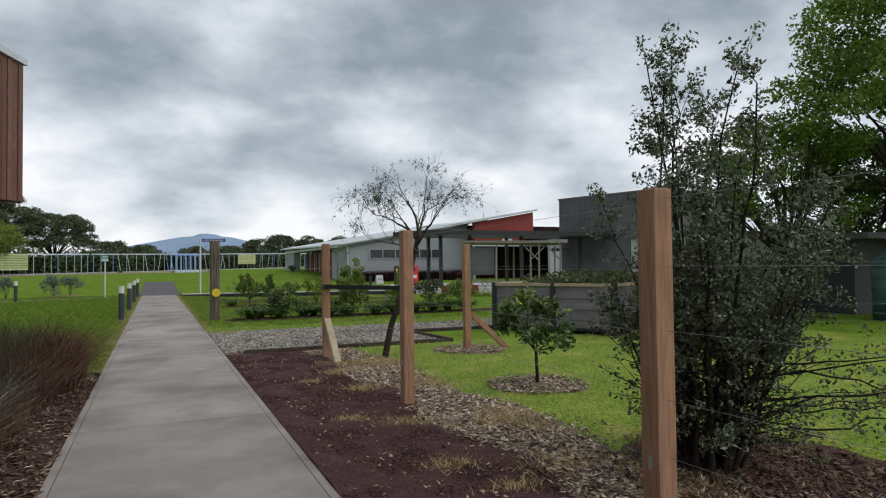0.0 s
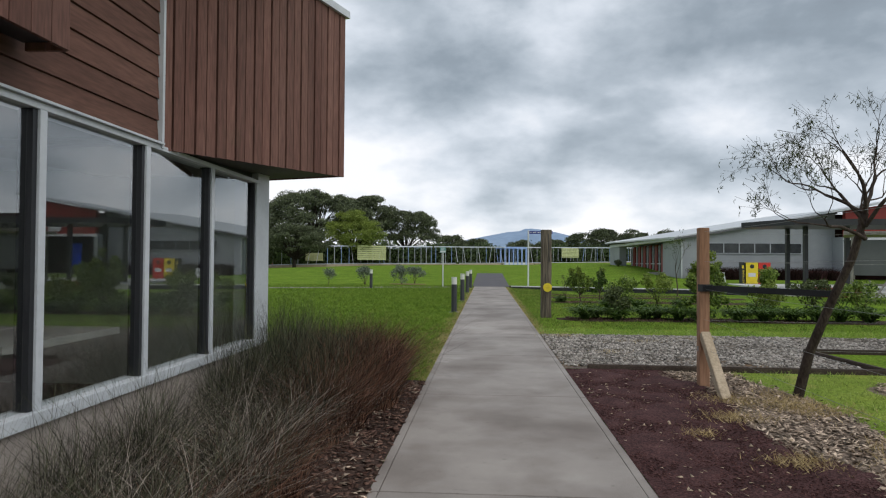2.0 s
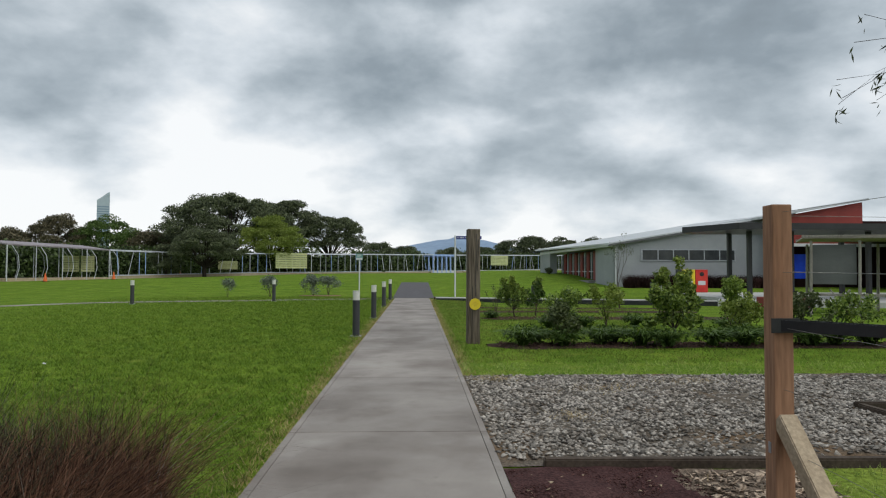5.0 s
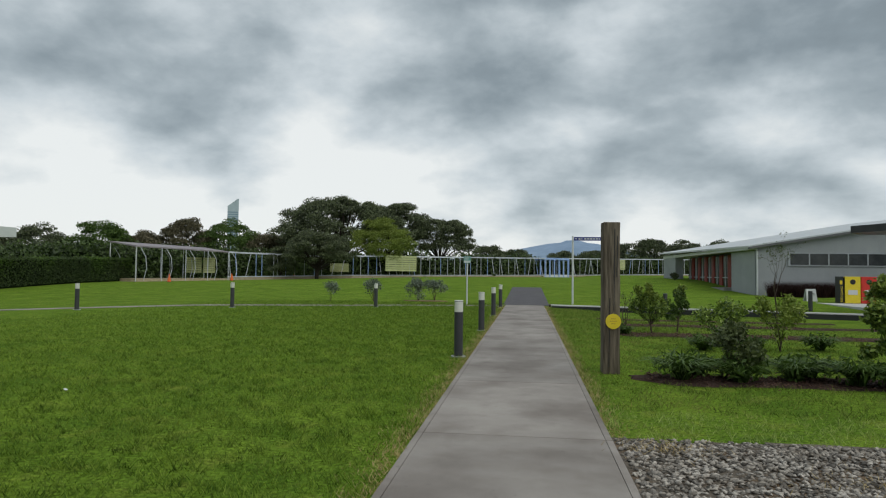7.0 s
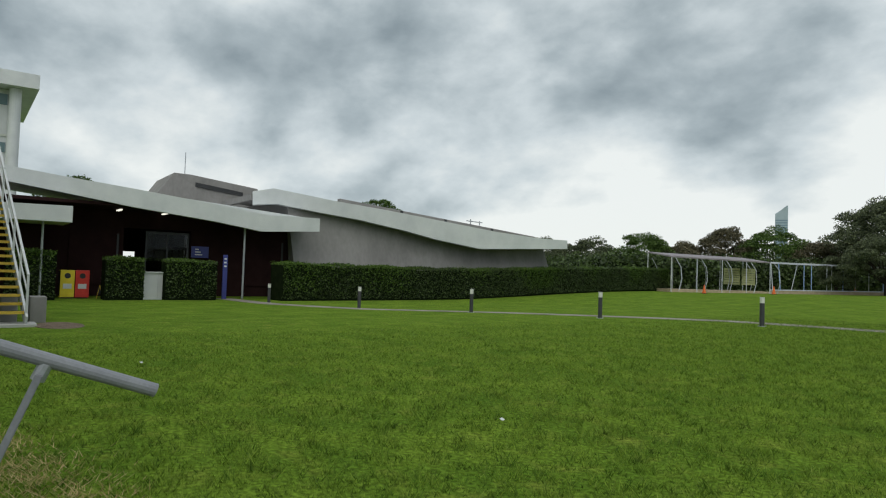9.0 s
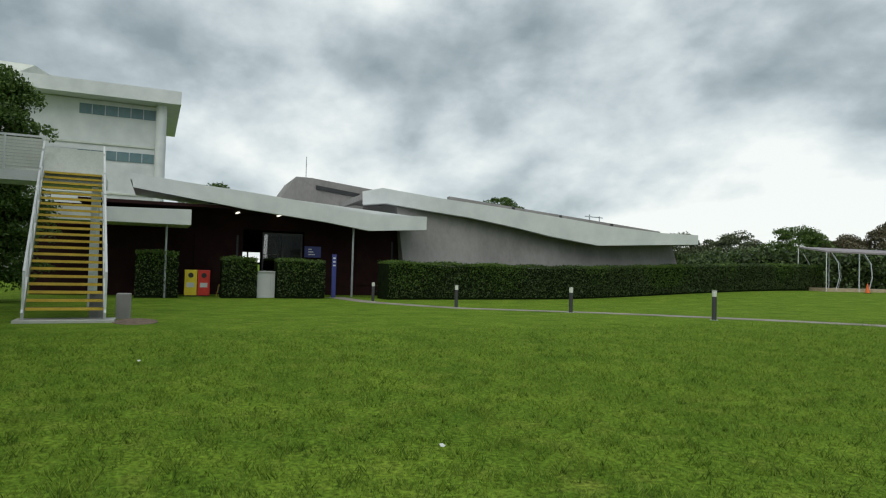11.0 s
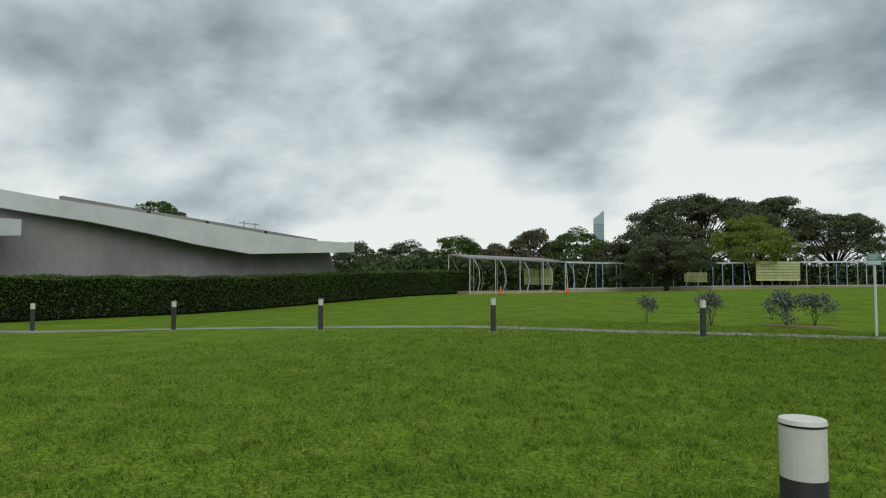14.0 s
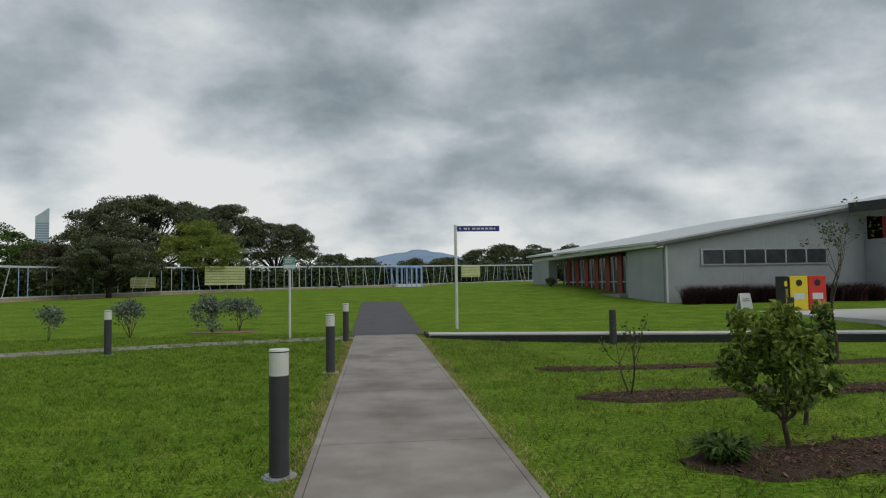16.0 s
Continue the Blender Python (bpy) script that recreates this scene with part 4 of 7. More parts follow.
part("band", beam((3.08, 9.35, 1.11), (4.1, 8.52, 1.09), 0.006, 0.06), DARKTRIM, strap)
part("band", beam((3.08, 9.5, 1.11), (4.12, 8.62, 1.09), 0.006, 0.06), DARKTRIM, strap)
part("loop", box(3.03, 3.19, 9.345, 9.351, 1.07, 1.15), DARKTRIM, strap)

# bushes by the fence
gb_ = np.random.default_rng(21)
bush = thing("bush", "tall loose bush with small dark leaves and many dark stems", "shrub", (4.12, 2.78, 0))
segs, spots = [], []
for k in range(34):
    a = gb_.uniform(0, 2 * np.pi)
    p = np.array([0.22 * np.cos(a), 0.22 * np.sin(a), -0.03]) * gb_.uniform(0.2, 1)
    top_h = gb_.uniform(1.0, 2.05) if k > 8 else gb_.uniform(2.2, 2.95)
    out = gb_.uniform(0.1, 0.45) if k > 8 else gb_.uniform(0.01, 0.13)
    d = np.array([np.cos(a) * out, np.sin(a) * out, 1.0])
    r, n = gb_.uniform(0.014, 0.028), 11
    for i in range(n):
        q = p + (d + gb_.normal(0, 0.13, 3)) * top_h / n
        segs.append((p, q, r, r * 0.86))
        p, r = q, r * 0.86
        if i > 0:
            for _ in range(3):
                b = gb_.uniform(0, 2 * np.pi)
                L = gb_.uniform(0.12, 0.42) * (1.15 - 0.75 * i / n)
                tip = p + np.array([np.cos(b) * L, np.sin(b) * L, gb_.uniform(-0.05, 0.25)])
                segs.append((p, tip, r * 0.4 + 0.001, 0.0015))
                spots += [p * (1 - f) + tip * f for f in (0.35, 0.6, 0.85, 1.0)]
for k in range(14):
    a = gb_.uniform(-2.4, 0.9)
    p = np.array([0.1 * np.cos(a), 0.1 * np.sin(a), gb_.uniform(0.2, 0.7)])
    d = np.array([np.cos(a), np.sin(a), gb_.uniform(0.0, 0.35)])
    r = 0.012
    for i in range(8):
        q = p + (d + gb_.normal(0, 0.2, 3)) * 0.15
        segs.append((p, q, r, r * 0.85))
        p, r = q, r * 0.85
        if i > 1:
            spots += [p + gb_.normal(0, 0.07, 3) for _ in range(5)]
spots = np.array(spots)
spots = spots[(spots[:, 2] > 0.8) | (gb_.uniform(0, 1, len(spots)) < 0.26)]
part("trunk", tubes("trunk", segs, DARK_BARK, 5), DARK_BARK, bush)
part("foliage", leaves("foliage", cloud(spots[gb_.integers(0, len(spots), 34000)], 0.06, 1, gb_, 1.0), 0.038, 0.02, LEAF_BUSH, gb_), LEAF_BUSH, bush)
fruit_tree("citrus_tree", "young citrus tree with glossy green leaves in a mulch ring", (4.77, 5.95), 1.08, 1.1, 11, LEAF_GLOSSY, DARK_BARK, 950, 0.095, 0.4, fresh=0.1)


def mulch_ring(x, y, r, name="mulch_ring", mat=None, label="round patch of wood chip mulch"):
    bm = bmesh.new()
    n = 28
    c = bm.verts.new((x, y, hz(x, y) + 0.035))
    ring = [bm.verts.new((x + r * (1 + 0.13 * math.sin(3 * a + x) + random.uniform(-0.06, 0.06)) * math.cos(a), y + r * (1 + 0.13 * math.sin(3 * a + x)) * math.sin(a), hz(x, y) + 0.006)) for a in (2 * math.pi * k / n for k in range(n))]
    for i in range(n):
        bm.faces.new((c, ring[i], ring[(i + 1) % n]))
    return solid(name, bm, mat or CHIP_BED, label, "mulch", "structure")


mulch_ring(4.77, 5.95, 0.55)
mulch_ring(5.5, 9.2, 0.6)
mulch_ring(4.35, 2.5, 1.15, mat=SCORIA, label="dark red-brown mulch under the bush")
a, rr = rg.uniform(0, 2 * np.pi, 2600), np.abs(rg.normal(0, 0.62, 2600))
solid("mulch_bits", bits("mulch_bits", 4.35 + rr * np.cos(a), 2.5 + rr * np.sin(a), 0.03 + 0 * a, 0.02, CHIP_DARK, rg, 0.3, 1.9), CHIP_DARK, "dark mulch chips under the bush", "ground cover", "stuff")
a = rg.uniform(0, 2 * np.pi, 1600)
rr = np.sqrt(rg.uniform(0, 1, 1600)) * 0.6
cxs, cys = np.where(np.arange(1600) % 2, 4.77, 5.5), np.where(np.arange(1600) % 2, 5.95, 9.2)
solid("chips_rings", bits("chips_rings", cxs + rr * np.cos(a), cys + rr * np.sin(a), 0.03 + 0 * a, 0.02, CHIP, rg, 0.3, 1.9), CHIP, "wood chips round the young trees", "ground cover", "stuff")

# log edging
edging = thing("timber_edging", "low dark timber edging round the gravel", "edging")
for a, b in (((2.0, 10.5), (5.75, 10.42)), ((5.72, 10.45), (5.6, 12.3)), ((5.6, 12.38), (13.0, 12.1))):
    part("sleeper", beam((*a, 0.015), (*b, 0.015), 0.08, 0.11, 0.012), DARK_WOOD, edging)

# rushes in the west bed
rr1 = np.random.default_rng(31)


def rush(x, y, r, tall, n, mat, label, seed, lean=0.45, droop=0.25, wide=0.0048):
    g = np.random.default_rng(seed)
    t = thing("rush_clump", label, "grass clump", (x, y, 0), group="rushes beside the building")
    a, q = g.uniform(0, 2 * np.pi, n), np.sqrt(g.uniform(0, 1, n)) * r
    me = blades("foliage", q * np.cos(a), q * np.sin(a), np.zeros(n), tall * g.uniform(0.35, 1.2, n), wide, lean * g.uniform(0.1, 1.9, n), mat, g, 4, droop * g.uniform(0, 1.3, n))
    part("foliage", me, mat, t)


k = 0
for y in np.arange(1.2, 9.3, 0.62):
    for x in (-1.25, -0.72):
        far = y > 6.9
        k += 1
        px, py = x + rr1.uniform(-0.12, 0.12), y + rr1.uniform(-0.15, 0.15)
        if far:
            rush(px + 0.1, py, 0.34, 0.68 if y < 8 else 0.82, 3600, RUSH_RED if x > -1 else RUSH, "dense red-brown rush clump in the bed" if x > -1 else "dark green rush clump in the bed", k, 0.7, 0.5, 0.0062)
            rush(px + 0.1, py, 0.34, 0.7, 240, RUSH_DRY, "pale dry wiry rush clump in the bed", k + 300, 0.85, 0.5)
            rush(px - 0.05, py - 0.1, 0.3, 1.0 if x < -1 else 0.78, 620, RUSH, "dark green upright rush clump in the bed", k + 100, 0.28, 0.0)
        elif x < -1:
            rush(px - 0.1, py, 0.2, 0.74, 260, RUSH_DRY, "sparse dry grey-brown rush clump in the bed", k, 0.7, 0.25)
            rush(px - 0.1, py, 0.16, 0.82, 340, RUSH, "dark green wispy rush clump in the bed", k + 400, 0.55, 0.1)
            rush(px + 0.1, py, 0.24, 0.4, 700, RUSH, "low dark rush clump in the bed", k + 200, 0.95, 0.5)
        else:
            rush(px - 0.1, py, 0.24, 0.6, 620, RUSH_DRY, "dry grey-brown rush clump in the bed", k, 0.95, 0.55)
            rush(px - 0.1, py, 0.24, 0.6, 700, RUSH, "dark green wispy rush clump in the bed", k + 400, 0.7, 0.35)
            rush(px, py, 0.3, 0.44, 1300, RUSH_RED, "low red-brown rush clump in the bed", k + 200, 0.95, 0.5)

# grey handrail at the building's steps
hr = thing("handrail", "sloping grey steel handrail on a flat bracket post", "handrail")
part("rail", rod((-2.9, 9.3, 1.82), (-2.9, 11.92, 0.84), 0.032, seg=14), RAILPAINT, hr)
part("end_cap", rod((-2.9, 11.92, 0.84), (-2.9, 11.925, 0.838), 0.033, seg=14), RAILPAINT, hr)
part("bracket", rod((-2.9, 11.47, 0.99), (-2.9, 11.44, 0.92), 0.03, seg=10), STEEL, hr)
part("post", beam((-2.9, 11.45, 0.95), (-2.95, 11.08, -0.02), 0.085, 0.03, 0.004), RAILPAINT, hr)
part("footing", box(-4.35, -2.6, 9.0, 11.15, -0.1, 0.04, 0.01), RAWCONC, hr)

# signs by the crossing
sp = thing("finger_sign", "dark blue finger sign on a tall white pole", "sign", (3.07, 39.45, hz(3.07, 39.45)))
part("pole", rod((0, 0, 0), (0, 0, 3.2), 0.045, seg=12), WHITE, sp)
blade_ = part("blade", box(0.05, 1.38, -0.015, 0.015, 3.0, 3.17, 0.004), BLUE, sp)
for k in range(9):
    x = 0.12 + k * 0.135
    part("lettering", box(x, x + (0.05 if k in (0, 2, 8) else 0.1), -0.018, -0.0155, 3.055, 3.115), WHITE, blade_)
ps = thing("small_sign", "small green and white sign on a slim white post", "sign", (-1.75, 37.7, hz(-1.75, 37.7)))
part("pole", rod((0, 0, 0), (0, 0, 1.95), 0.032, seg=10), WHITE, ps)
pl_ = part("plate", box(-0.16, 0.16, -0.05, -0.035, 1.88, 2.2, 0.004), surf("green_sign", (0.12, 0.3, 0.27), (0.16, 0.36, 0.32), 3, 0.4, 0, 40), ps)
part("band", box(-0.15, 0.15, -0.054, -0.051, 1.9, 2.0), WHITE, pl_)
for k in range(3):
    part("lettering", box(-0.12, 0.05 + 0.03 * k, -0.054, -0.051, 2.05 + 0.045 * k, 2.07 + 0.045 * k), WHITE, pl_)

# raised walk to the east, with its dark face
deck = thing("raised_walk", "low raised concrete walk with a dark timber face", "walkway")
part("top", prism([(1.98, 36.7), (14.2, 33.6), (14.5, 34.2), (2.0, 37.35)], 0.04, 0.1), PALECONC, deck)
part("face", prism([(2.0, 36.62), (14.2, 33.52), (14.2, 33.6), (2.0, 36.7)], -0.3, 0.065), DARKTRIM, deck, "dark timber face")
part("face", prism([(1.9, 36.7), (1.98, 36.7), (2.0, 37.8), (1.92, 37.8)], -0.2, 0.1), DARK_WOOD, deck, "dark timber face")
solid("pavement_east", prism([(14.2, 33.5), (30, 29), (36, 44), (24, 47.5), (15.6, 46.0), (15.5, 36)], -0.2, 0.13), PALECONC, "pale concrete paved yard by the building", "pavement", "structure")


def plain_bollard(x, y):
    t = thing("plain_bollard", "plain dark grey steel bollard beside the raised walk", "bollard", (x, y, hz(x, y)), group="plain bollards")
    part("body", rod((0, 0, -0.1), (0, 0, 0.84), 0.085, seg=20), BOLLARD, t)
    part("cap", rod((0, 0, 0.84), (0, 0, 0.855), 0.087, 0.07, seg=20), BOLLARD, t)


for x, y in ((6.38, 35.1), (12.8, 37.6)):
    plain_bollard(x, y)

# ---- timber-clad building to the west of the path ----
WX = -1.6
bld = thing("clad_building", "timber-clad building with tall windows and a projecting upper box", "building")
part("plinth", box(WX - 0.2, WX + 0.03, -7, 8.5, -0.2, 0.55), SILLCONC, bld, "pale concrete sill wall")
part("rear_wall", box(-7.2, -7.0, -7, 8.6, -0.2, 4.1), PLASTER, bld)
part("end_wall", box(-7.0, WX - 0.25, 8.42, 8.6, -0.2, 4.1), OFFWHITE, bld)
part("end_wall", box(-7.0, WX - 0.2, -7.2, -7.0, -0.2, 4.1), PLASTER, bld)
part("inner_floor", box(-7.0, WX - 0.2, -7, 8.42, 0.0, 0.1), CARPET, bld)
part("inner_ceiling", box(-7.0, WX - 0.2, -7, 8.42, 2.3, 2.4), PLASTER, bld)
part("roof", box(-7.3, -0.95, -7.3, 8.0, 3.95, 4.05), DARKTRIM, bld)
part("upper_wall", box(WX - 0.25, WX - 0.02, -7, 8.42, 2.175, 4.0), DARKTRIM, bld)
part("inner_bench", box(-3.4, -2.6, 6.2, 7.6, 0.72, 0.78), OFFWHITE, bld)
part("inner_column", box(-3.2, -3.0, 5.0, 5.2, 0.1, 2.3), OFFWHITE, bld)
sill = part("window_sill", box(WX - 0.1, WX + 0.07, -7, 8.25, 0.55, 0.62, 0.006), ALU, bld)
part("window_head", box(WX - 0.1, WX + 0.05, -7, 8.25, 2.135, 2.17, 0.004), ALU, bld)
part("corner_post", box(WX - 0.2, WX + 0.045, 8.2, 8.52, 0.55, 2.27, 0.004), ALU, bld, "pale aluminium corner post")
part("flashing", box(WX - 0.05, WX + 0.075, -7, 6.3, 2.172, 2.185), ALU, bld, "thin pale flashing")
muls = [8.17 - 1.015 * k for k in range(15)]
for y in muls:
    m_ = part("mullion", box(WX - 0.06, WX + 0.05, y - 0.026, y + 0.026, 0.62, 2.135, 0.003), ALU, bld)
    part("gasket", box(WX - 0.05, WX + 0.035, y - 0.06, y - 0.028, 0.622, 2.133), DARKTRIM, m_, "black inner frame")
for a, b in zip(muls[1:], muls):
    g_ = part("pane", box(WX - 0.004, WX + 0.004, a + 0.03, b - 0.055, 0.61, 2.14), GLASS, bld)
    g_.visible_shadow = False
for k in range(12):
    z = 2.19 + k * 0.15
    if z < 3.85:
        bm = slab([Vector(p) for p in ((WX + 0.034, -7, z), (WX + 0.034, 6.29, z), (WX + 0.022, 6.29, z + 0.144), (WX + 0.022, -7, z + 0.144))], [Vector(p) for p in ((WX + 0.005, -7, z), (WX + 0.005, 6.29, z), (WX + 0.0, 6.29, z + 0.138), (WX + 0.0, -7, z + 0.138))], 4)
        part("weatherboard", bm, CLAD_H, bld)
part("corner_flashing", box(WX + 0.01, WX + 0.06, 6.29, 6.32, 2.15, 4.0), ALU, bld, "thin pale corner flashing")

# projecting box, clad in upright boards
pa, pb = Vector((-1.59, 6.33)), Vector((-0.8, 8.56))
dirv = (pb - pa).normalized()
nor = Vector((dirv.y, -dirv.x))
upbox = thing("projecting_box", "upper box clad in dark stained upright boards", "building")
back_a, back_b = pa + Vector((-1.5, 0)), Vector((-3.4, 9.4))
core = [pa - nor * 0.03, pb - nor * 0.03 - dirv * 0.03, back_b, back_a]
n_b = 22
wid = (pb - pa).length / n_b
part("core", prism([tuple(p) for p in core], 2.3, 3.9), DARKTRIM, upbox)
lo = [Vector((p.x, p.y, 2.17 + 0.09 * k)) for p, k in zip(core, (0, 1, 1, 0))]
part("soffit", slab(lo, [p + Vector((0, 0, 0.06)) for p in lo], 4), SOFFIT, upbox, "grey-brown sloping soffit")
for k in range(n_b):
    a, b = pa + dirv * (k * wid + 0.008), pa + dirv * ((k + 1) * wid - 0.008)
    out = nor * (0.022 if k % 2 else 0.016)
    zb = 2.15 + 0.1 * k / n_b
    part("board", prism([tuple(a), tuple(b), tuple(b + out), tuple(a + out)], zb, 3.9), CLAD, upbox)
end_n = (back_b - pb)
el = end_n.length
end_d = end_n.normalized()
side = Vector((-end_d.y, end_d.x)) * -1
for k in range(int(el / 0.09)):
    a, b = pb + end_d * (k * 0.09 + 0.004), pb + end_d * ((k + 1) * 0.09 - 0.004)
    part("board", prism([tuple(a), tuple(b), tuple(b + side * 0.02), tuple(a + side * 0.02)], 2.25, 3.9), CLAD, upbox)
cap = [p + o for p, o in zip([pa, pb, back_b, back_a], (nor * 0.05, nor * 0.05 + dirv * 0.04, dirv * 0.05, Vector((0, 0))))]
part("capping", prism([tuple(p) for p in cap], 3.9, 3.97), ALU, upbox, "pale metal capping")
ob2 = thing("projecting_window_box", "small projecting box of dark stained upright boards", "building")
part("core", box(WX + 0.06, WX + 0.27, 1.0, 4.95, 2.42, 4.0), DARKTRIM, ob2)
for k in range(30):
    y = 1.0 + k * 0.132
    part("board", box(WX + 0.27, WX + 0.292, y + 0.003, y + 0.129, 2.38, 4.0, 0.002), CLAD, ob2)
for k in range(2):
    part("board", box(WX + 0.07 + k * 0.105, WX + 0.17 + k * 0.105, 4.95, 4.972, 2.38, 4.0, 0.002), CLAD, ob2)

# ---- white building, stairs and entrance to the west ----
wb = thing("panel_building", "three-storey building faced in pale panels with dark slot windows", "building", (0, -0.36, 0))
part("wall", box(-26.3, -9.0, -6, 8.3, -0.4, 8.2), OFFWHITE, wb)
part("base", box(-26.32, -8.9, 8.3, 8.34, -0.4, 0.75), CHARCOAL, wb, "grey base course")
rw = np.random.default_rng(3)
for i in range(14):
    x = -26.2 + i * 1.2
    part("panel", box(x, x + 1.17, 8.3, 8.38, 0.75, 8.2, 0.006), OFFWHITE, wb)
    for z in (1.3, 4.1, 6.7):
        if rw.uniform() < 0.75:
            w0 = x + rw.choice([0.12, 0.5])
            w_ = part("window", box(w0, w0 + 0.45, 8.36, 8.42, z, z + rw.choice([1.0, 1.5])), WINDARK, wb)
part("roof_edge", box(-26.4, -8.9, 8.2, 8.5, 8.2, 8.35), WHITE, wb)
part("downpipe", rod((-26.0, 8.45, 0), (-26.0, 8.45, 8.1), 0.05), STEEL, wb)

st = thing("outdoor_stair", "open steel stair with yellow-edged treads and white rails", "stair")
N, RISE, GO = 22, 0.182, 0.28
SX, SY0, SY1 = -17.0, 10.72, 12.3


def skew(x):
    """The flight runs a little south of due west."""
    return 0.092 * (min(x, SX) - SX)


part("pad", box(-17.5, -16.75, 10.5, 12.55, -0.3, -0.04, 0.01), PALECONC, st, "concrete pad")
for k in range(N):
    z, x = 0.05 + RISE * (k + 1), SX - GO * k
    tr_ = part("tread", box(x - 0.27, x, SY0 + skew(x), SY1 + skew(x), z - 0.045, z), DARK_WOOD, st)
    part("nosing", box(x - 0.035, x + 0.012, SY0 + skew(x), SY1 + skew(x), z - 0.06, z + 0.006), NOSING, tr_, "yellow tread edge")
xt, zt = SX - GO * N, 0.05 + RISE * N
for y in (SY0 - 0.04, SY1 + 0.04):
    part("stringer", beam((SX + 0.14, y, 0.02), (xt, y + skew(xt), zt - 0.05), 0.05, 0.26), WHITE, st)
    part("handrail", beam((SX + 0.1, y, 1.05), (xt, y + skew(xt), zt + 0.95), 0.05, 0.06), WHITE, st)
    part("midrail", beam((SX + 0.1, y, 0.65), (xt, y + skew(xt), zt + 0.5), 0.03, 0.03), WHITE, st)
    for k in range(0, N + 1, 4):
        x, z = SX - GO * k + 0.08, 0.05 + RISE * k
        part("baluster", box(x - 0.025, x + 0.025, y + skew(x) - 0.025, y + skew(x) + 0.025, z - 0.09, z + 1.0), WHITE, st)
LS = skew(xt)
part("landing", box(xt - 1.6, xt, 7.95, SY1 + LS + 0.1, zt - 0.3, zt), WHITE, st)
for y0, y1 in ((8.02, 9.05), (9.1, 10.08)):
    pn = part("rail_panel", box(xt - 0.02, xt, y0, y1, zt + 0.08, zt + 1.02), OFFWHITE, st, "white wire-mesh panel")
    for k in range(9):
        z = zt + 0.12 + k * 0.1
        part("mesh_bar", box(xt, xt + 0.008, y0, y1, z, z + 0.012), STEEL, pn)
for y in (8.0, 9.07, 10.1):
    part("rail_post", box(xt - 0.045, xt + 0.015, y - 0.025, y + 0.025, zt, zt + 1.06), WHITE, st)
part("top_rail", box(xt - 0.05, xt + 0.02, 7.97, 10.14, zt + 1.06, zt + 1.12), WHITE, st)
part("rail_panel", box(xt - 1.6, xt - 1.57, 7.97, SY1 + LS, zt + 0.08, zt + 1.02), OFFWHITE, st)
part("top_rail", box(xt - 1.62, xt - 1.55, 7.97, SY1 + LS, zt + 1.05, zt + 1.11), WHITE, st)
for x, y in ((xt - 1.4, 11.55), (xt - 0.2, 11.55), (xt - 1.2, 8.3)):
    part("column", box(x - 0.09, x + 0.09, y - 0.09, y + 0.09, -0.3, zt - 0.3), WHITE, st)
for y in (11.9, 12.5):
    solid("concrete_block", box(-18.9, -18.3, y, y + 0.35, -0.2, 0.5, 0.02), RAWCONC, "low concrete block beside the stair", "block")

up = thing("white_upper_building", "tall white rendered building with ribbon windows and a flat overhanging roof", "building")
part("wall", box(-72, -57.3, -12, 13.5, -0.5, 13.9), WHITE, up)
part("roof", slab([Vector(p) for p in ((-55.4, 15.0, 13.9), (-55.4, -12, 13.9), (-72, -12, 14.2), (-72, 15, 14.2))], [Vector(p) for p in ((-55.4, 15.0, 14.95), (-55.4, -12, 14.95), (-72, -12, 15.1), (-72, 15, 15.1))], 4), WHITE, up)
part("roof_light", slab([Vector(p) for p in ((-57, 3, 14.9), (-57, -12, 14.9), (-66, -12, 14.9), (-66, 9, 14.9))], [Vector(p) for p in ((-58, 4.5, 16.2), (-58, -12, 16.4), (-66, -12, 16.4), (-66, 5, 16.3))], 4), OFFWHITE, up)
part("column", rod((-56.7, 13.6, -0.5), (-56.7, 13.6, 13.9), 0.4, seg=18), WHITE, up)
for z0, z1, y0 in ((12.75, 13.55, 7.7), (9.2, 9.95, 7.7)):
    for k in range(6):
        y = y0 + k * 0.92
        w_ = part("window", box(-57.32, -57.24, y, y + 0.85, z0, z1), TEALGLASS, up)
        part("frame", box(-57.3, -57.22, y + 0.85, y + 0.92, z0, z1), STEEL, w_)
for z in (3.4, 6.5, 10.4):
    part("band", box(-57.3, -57.2, -12, 13.5, z, z + 0.15), OFFWHITE, up)
part("vent", box(-58, -57.4, 8.6, 8.9, 15, 15.3), STEEL, up)

ent = thing("entrance_building", "low dark entrance building under angular white canopies", "building")
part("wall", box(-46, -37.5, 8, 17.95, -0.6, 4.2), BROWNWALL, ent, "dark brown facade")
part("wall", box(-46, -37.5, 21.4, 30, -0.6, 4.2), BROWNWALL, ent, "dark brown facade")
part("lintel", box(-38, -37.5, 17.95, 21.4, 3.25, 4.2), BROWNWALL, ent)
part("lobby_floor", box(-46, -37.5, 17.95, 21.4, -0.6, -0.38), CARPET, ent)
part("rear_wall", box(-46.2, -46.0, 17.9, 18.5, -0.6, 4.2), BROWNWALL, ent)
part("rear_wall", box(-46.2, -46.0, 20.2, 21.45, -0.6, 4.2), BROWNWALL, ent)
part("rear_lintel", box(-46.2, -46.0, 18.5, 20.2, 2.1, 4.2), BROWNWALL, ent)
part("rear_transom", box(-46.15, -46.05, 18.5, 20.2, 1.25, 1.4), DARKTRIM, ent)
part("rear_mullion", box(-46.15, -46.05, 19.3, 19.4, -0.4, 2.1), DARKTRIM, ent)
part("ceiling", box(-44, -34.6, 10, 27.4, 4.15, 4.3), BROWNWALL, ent)
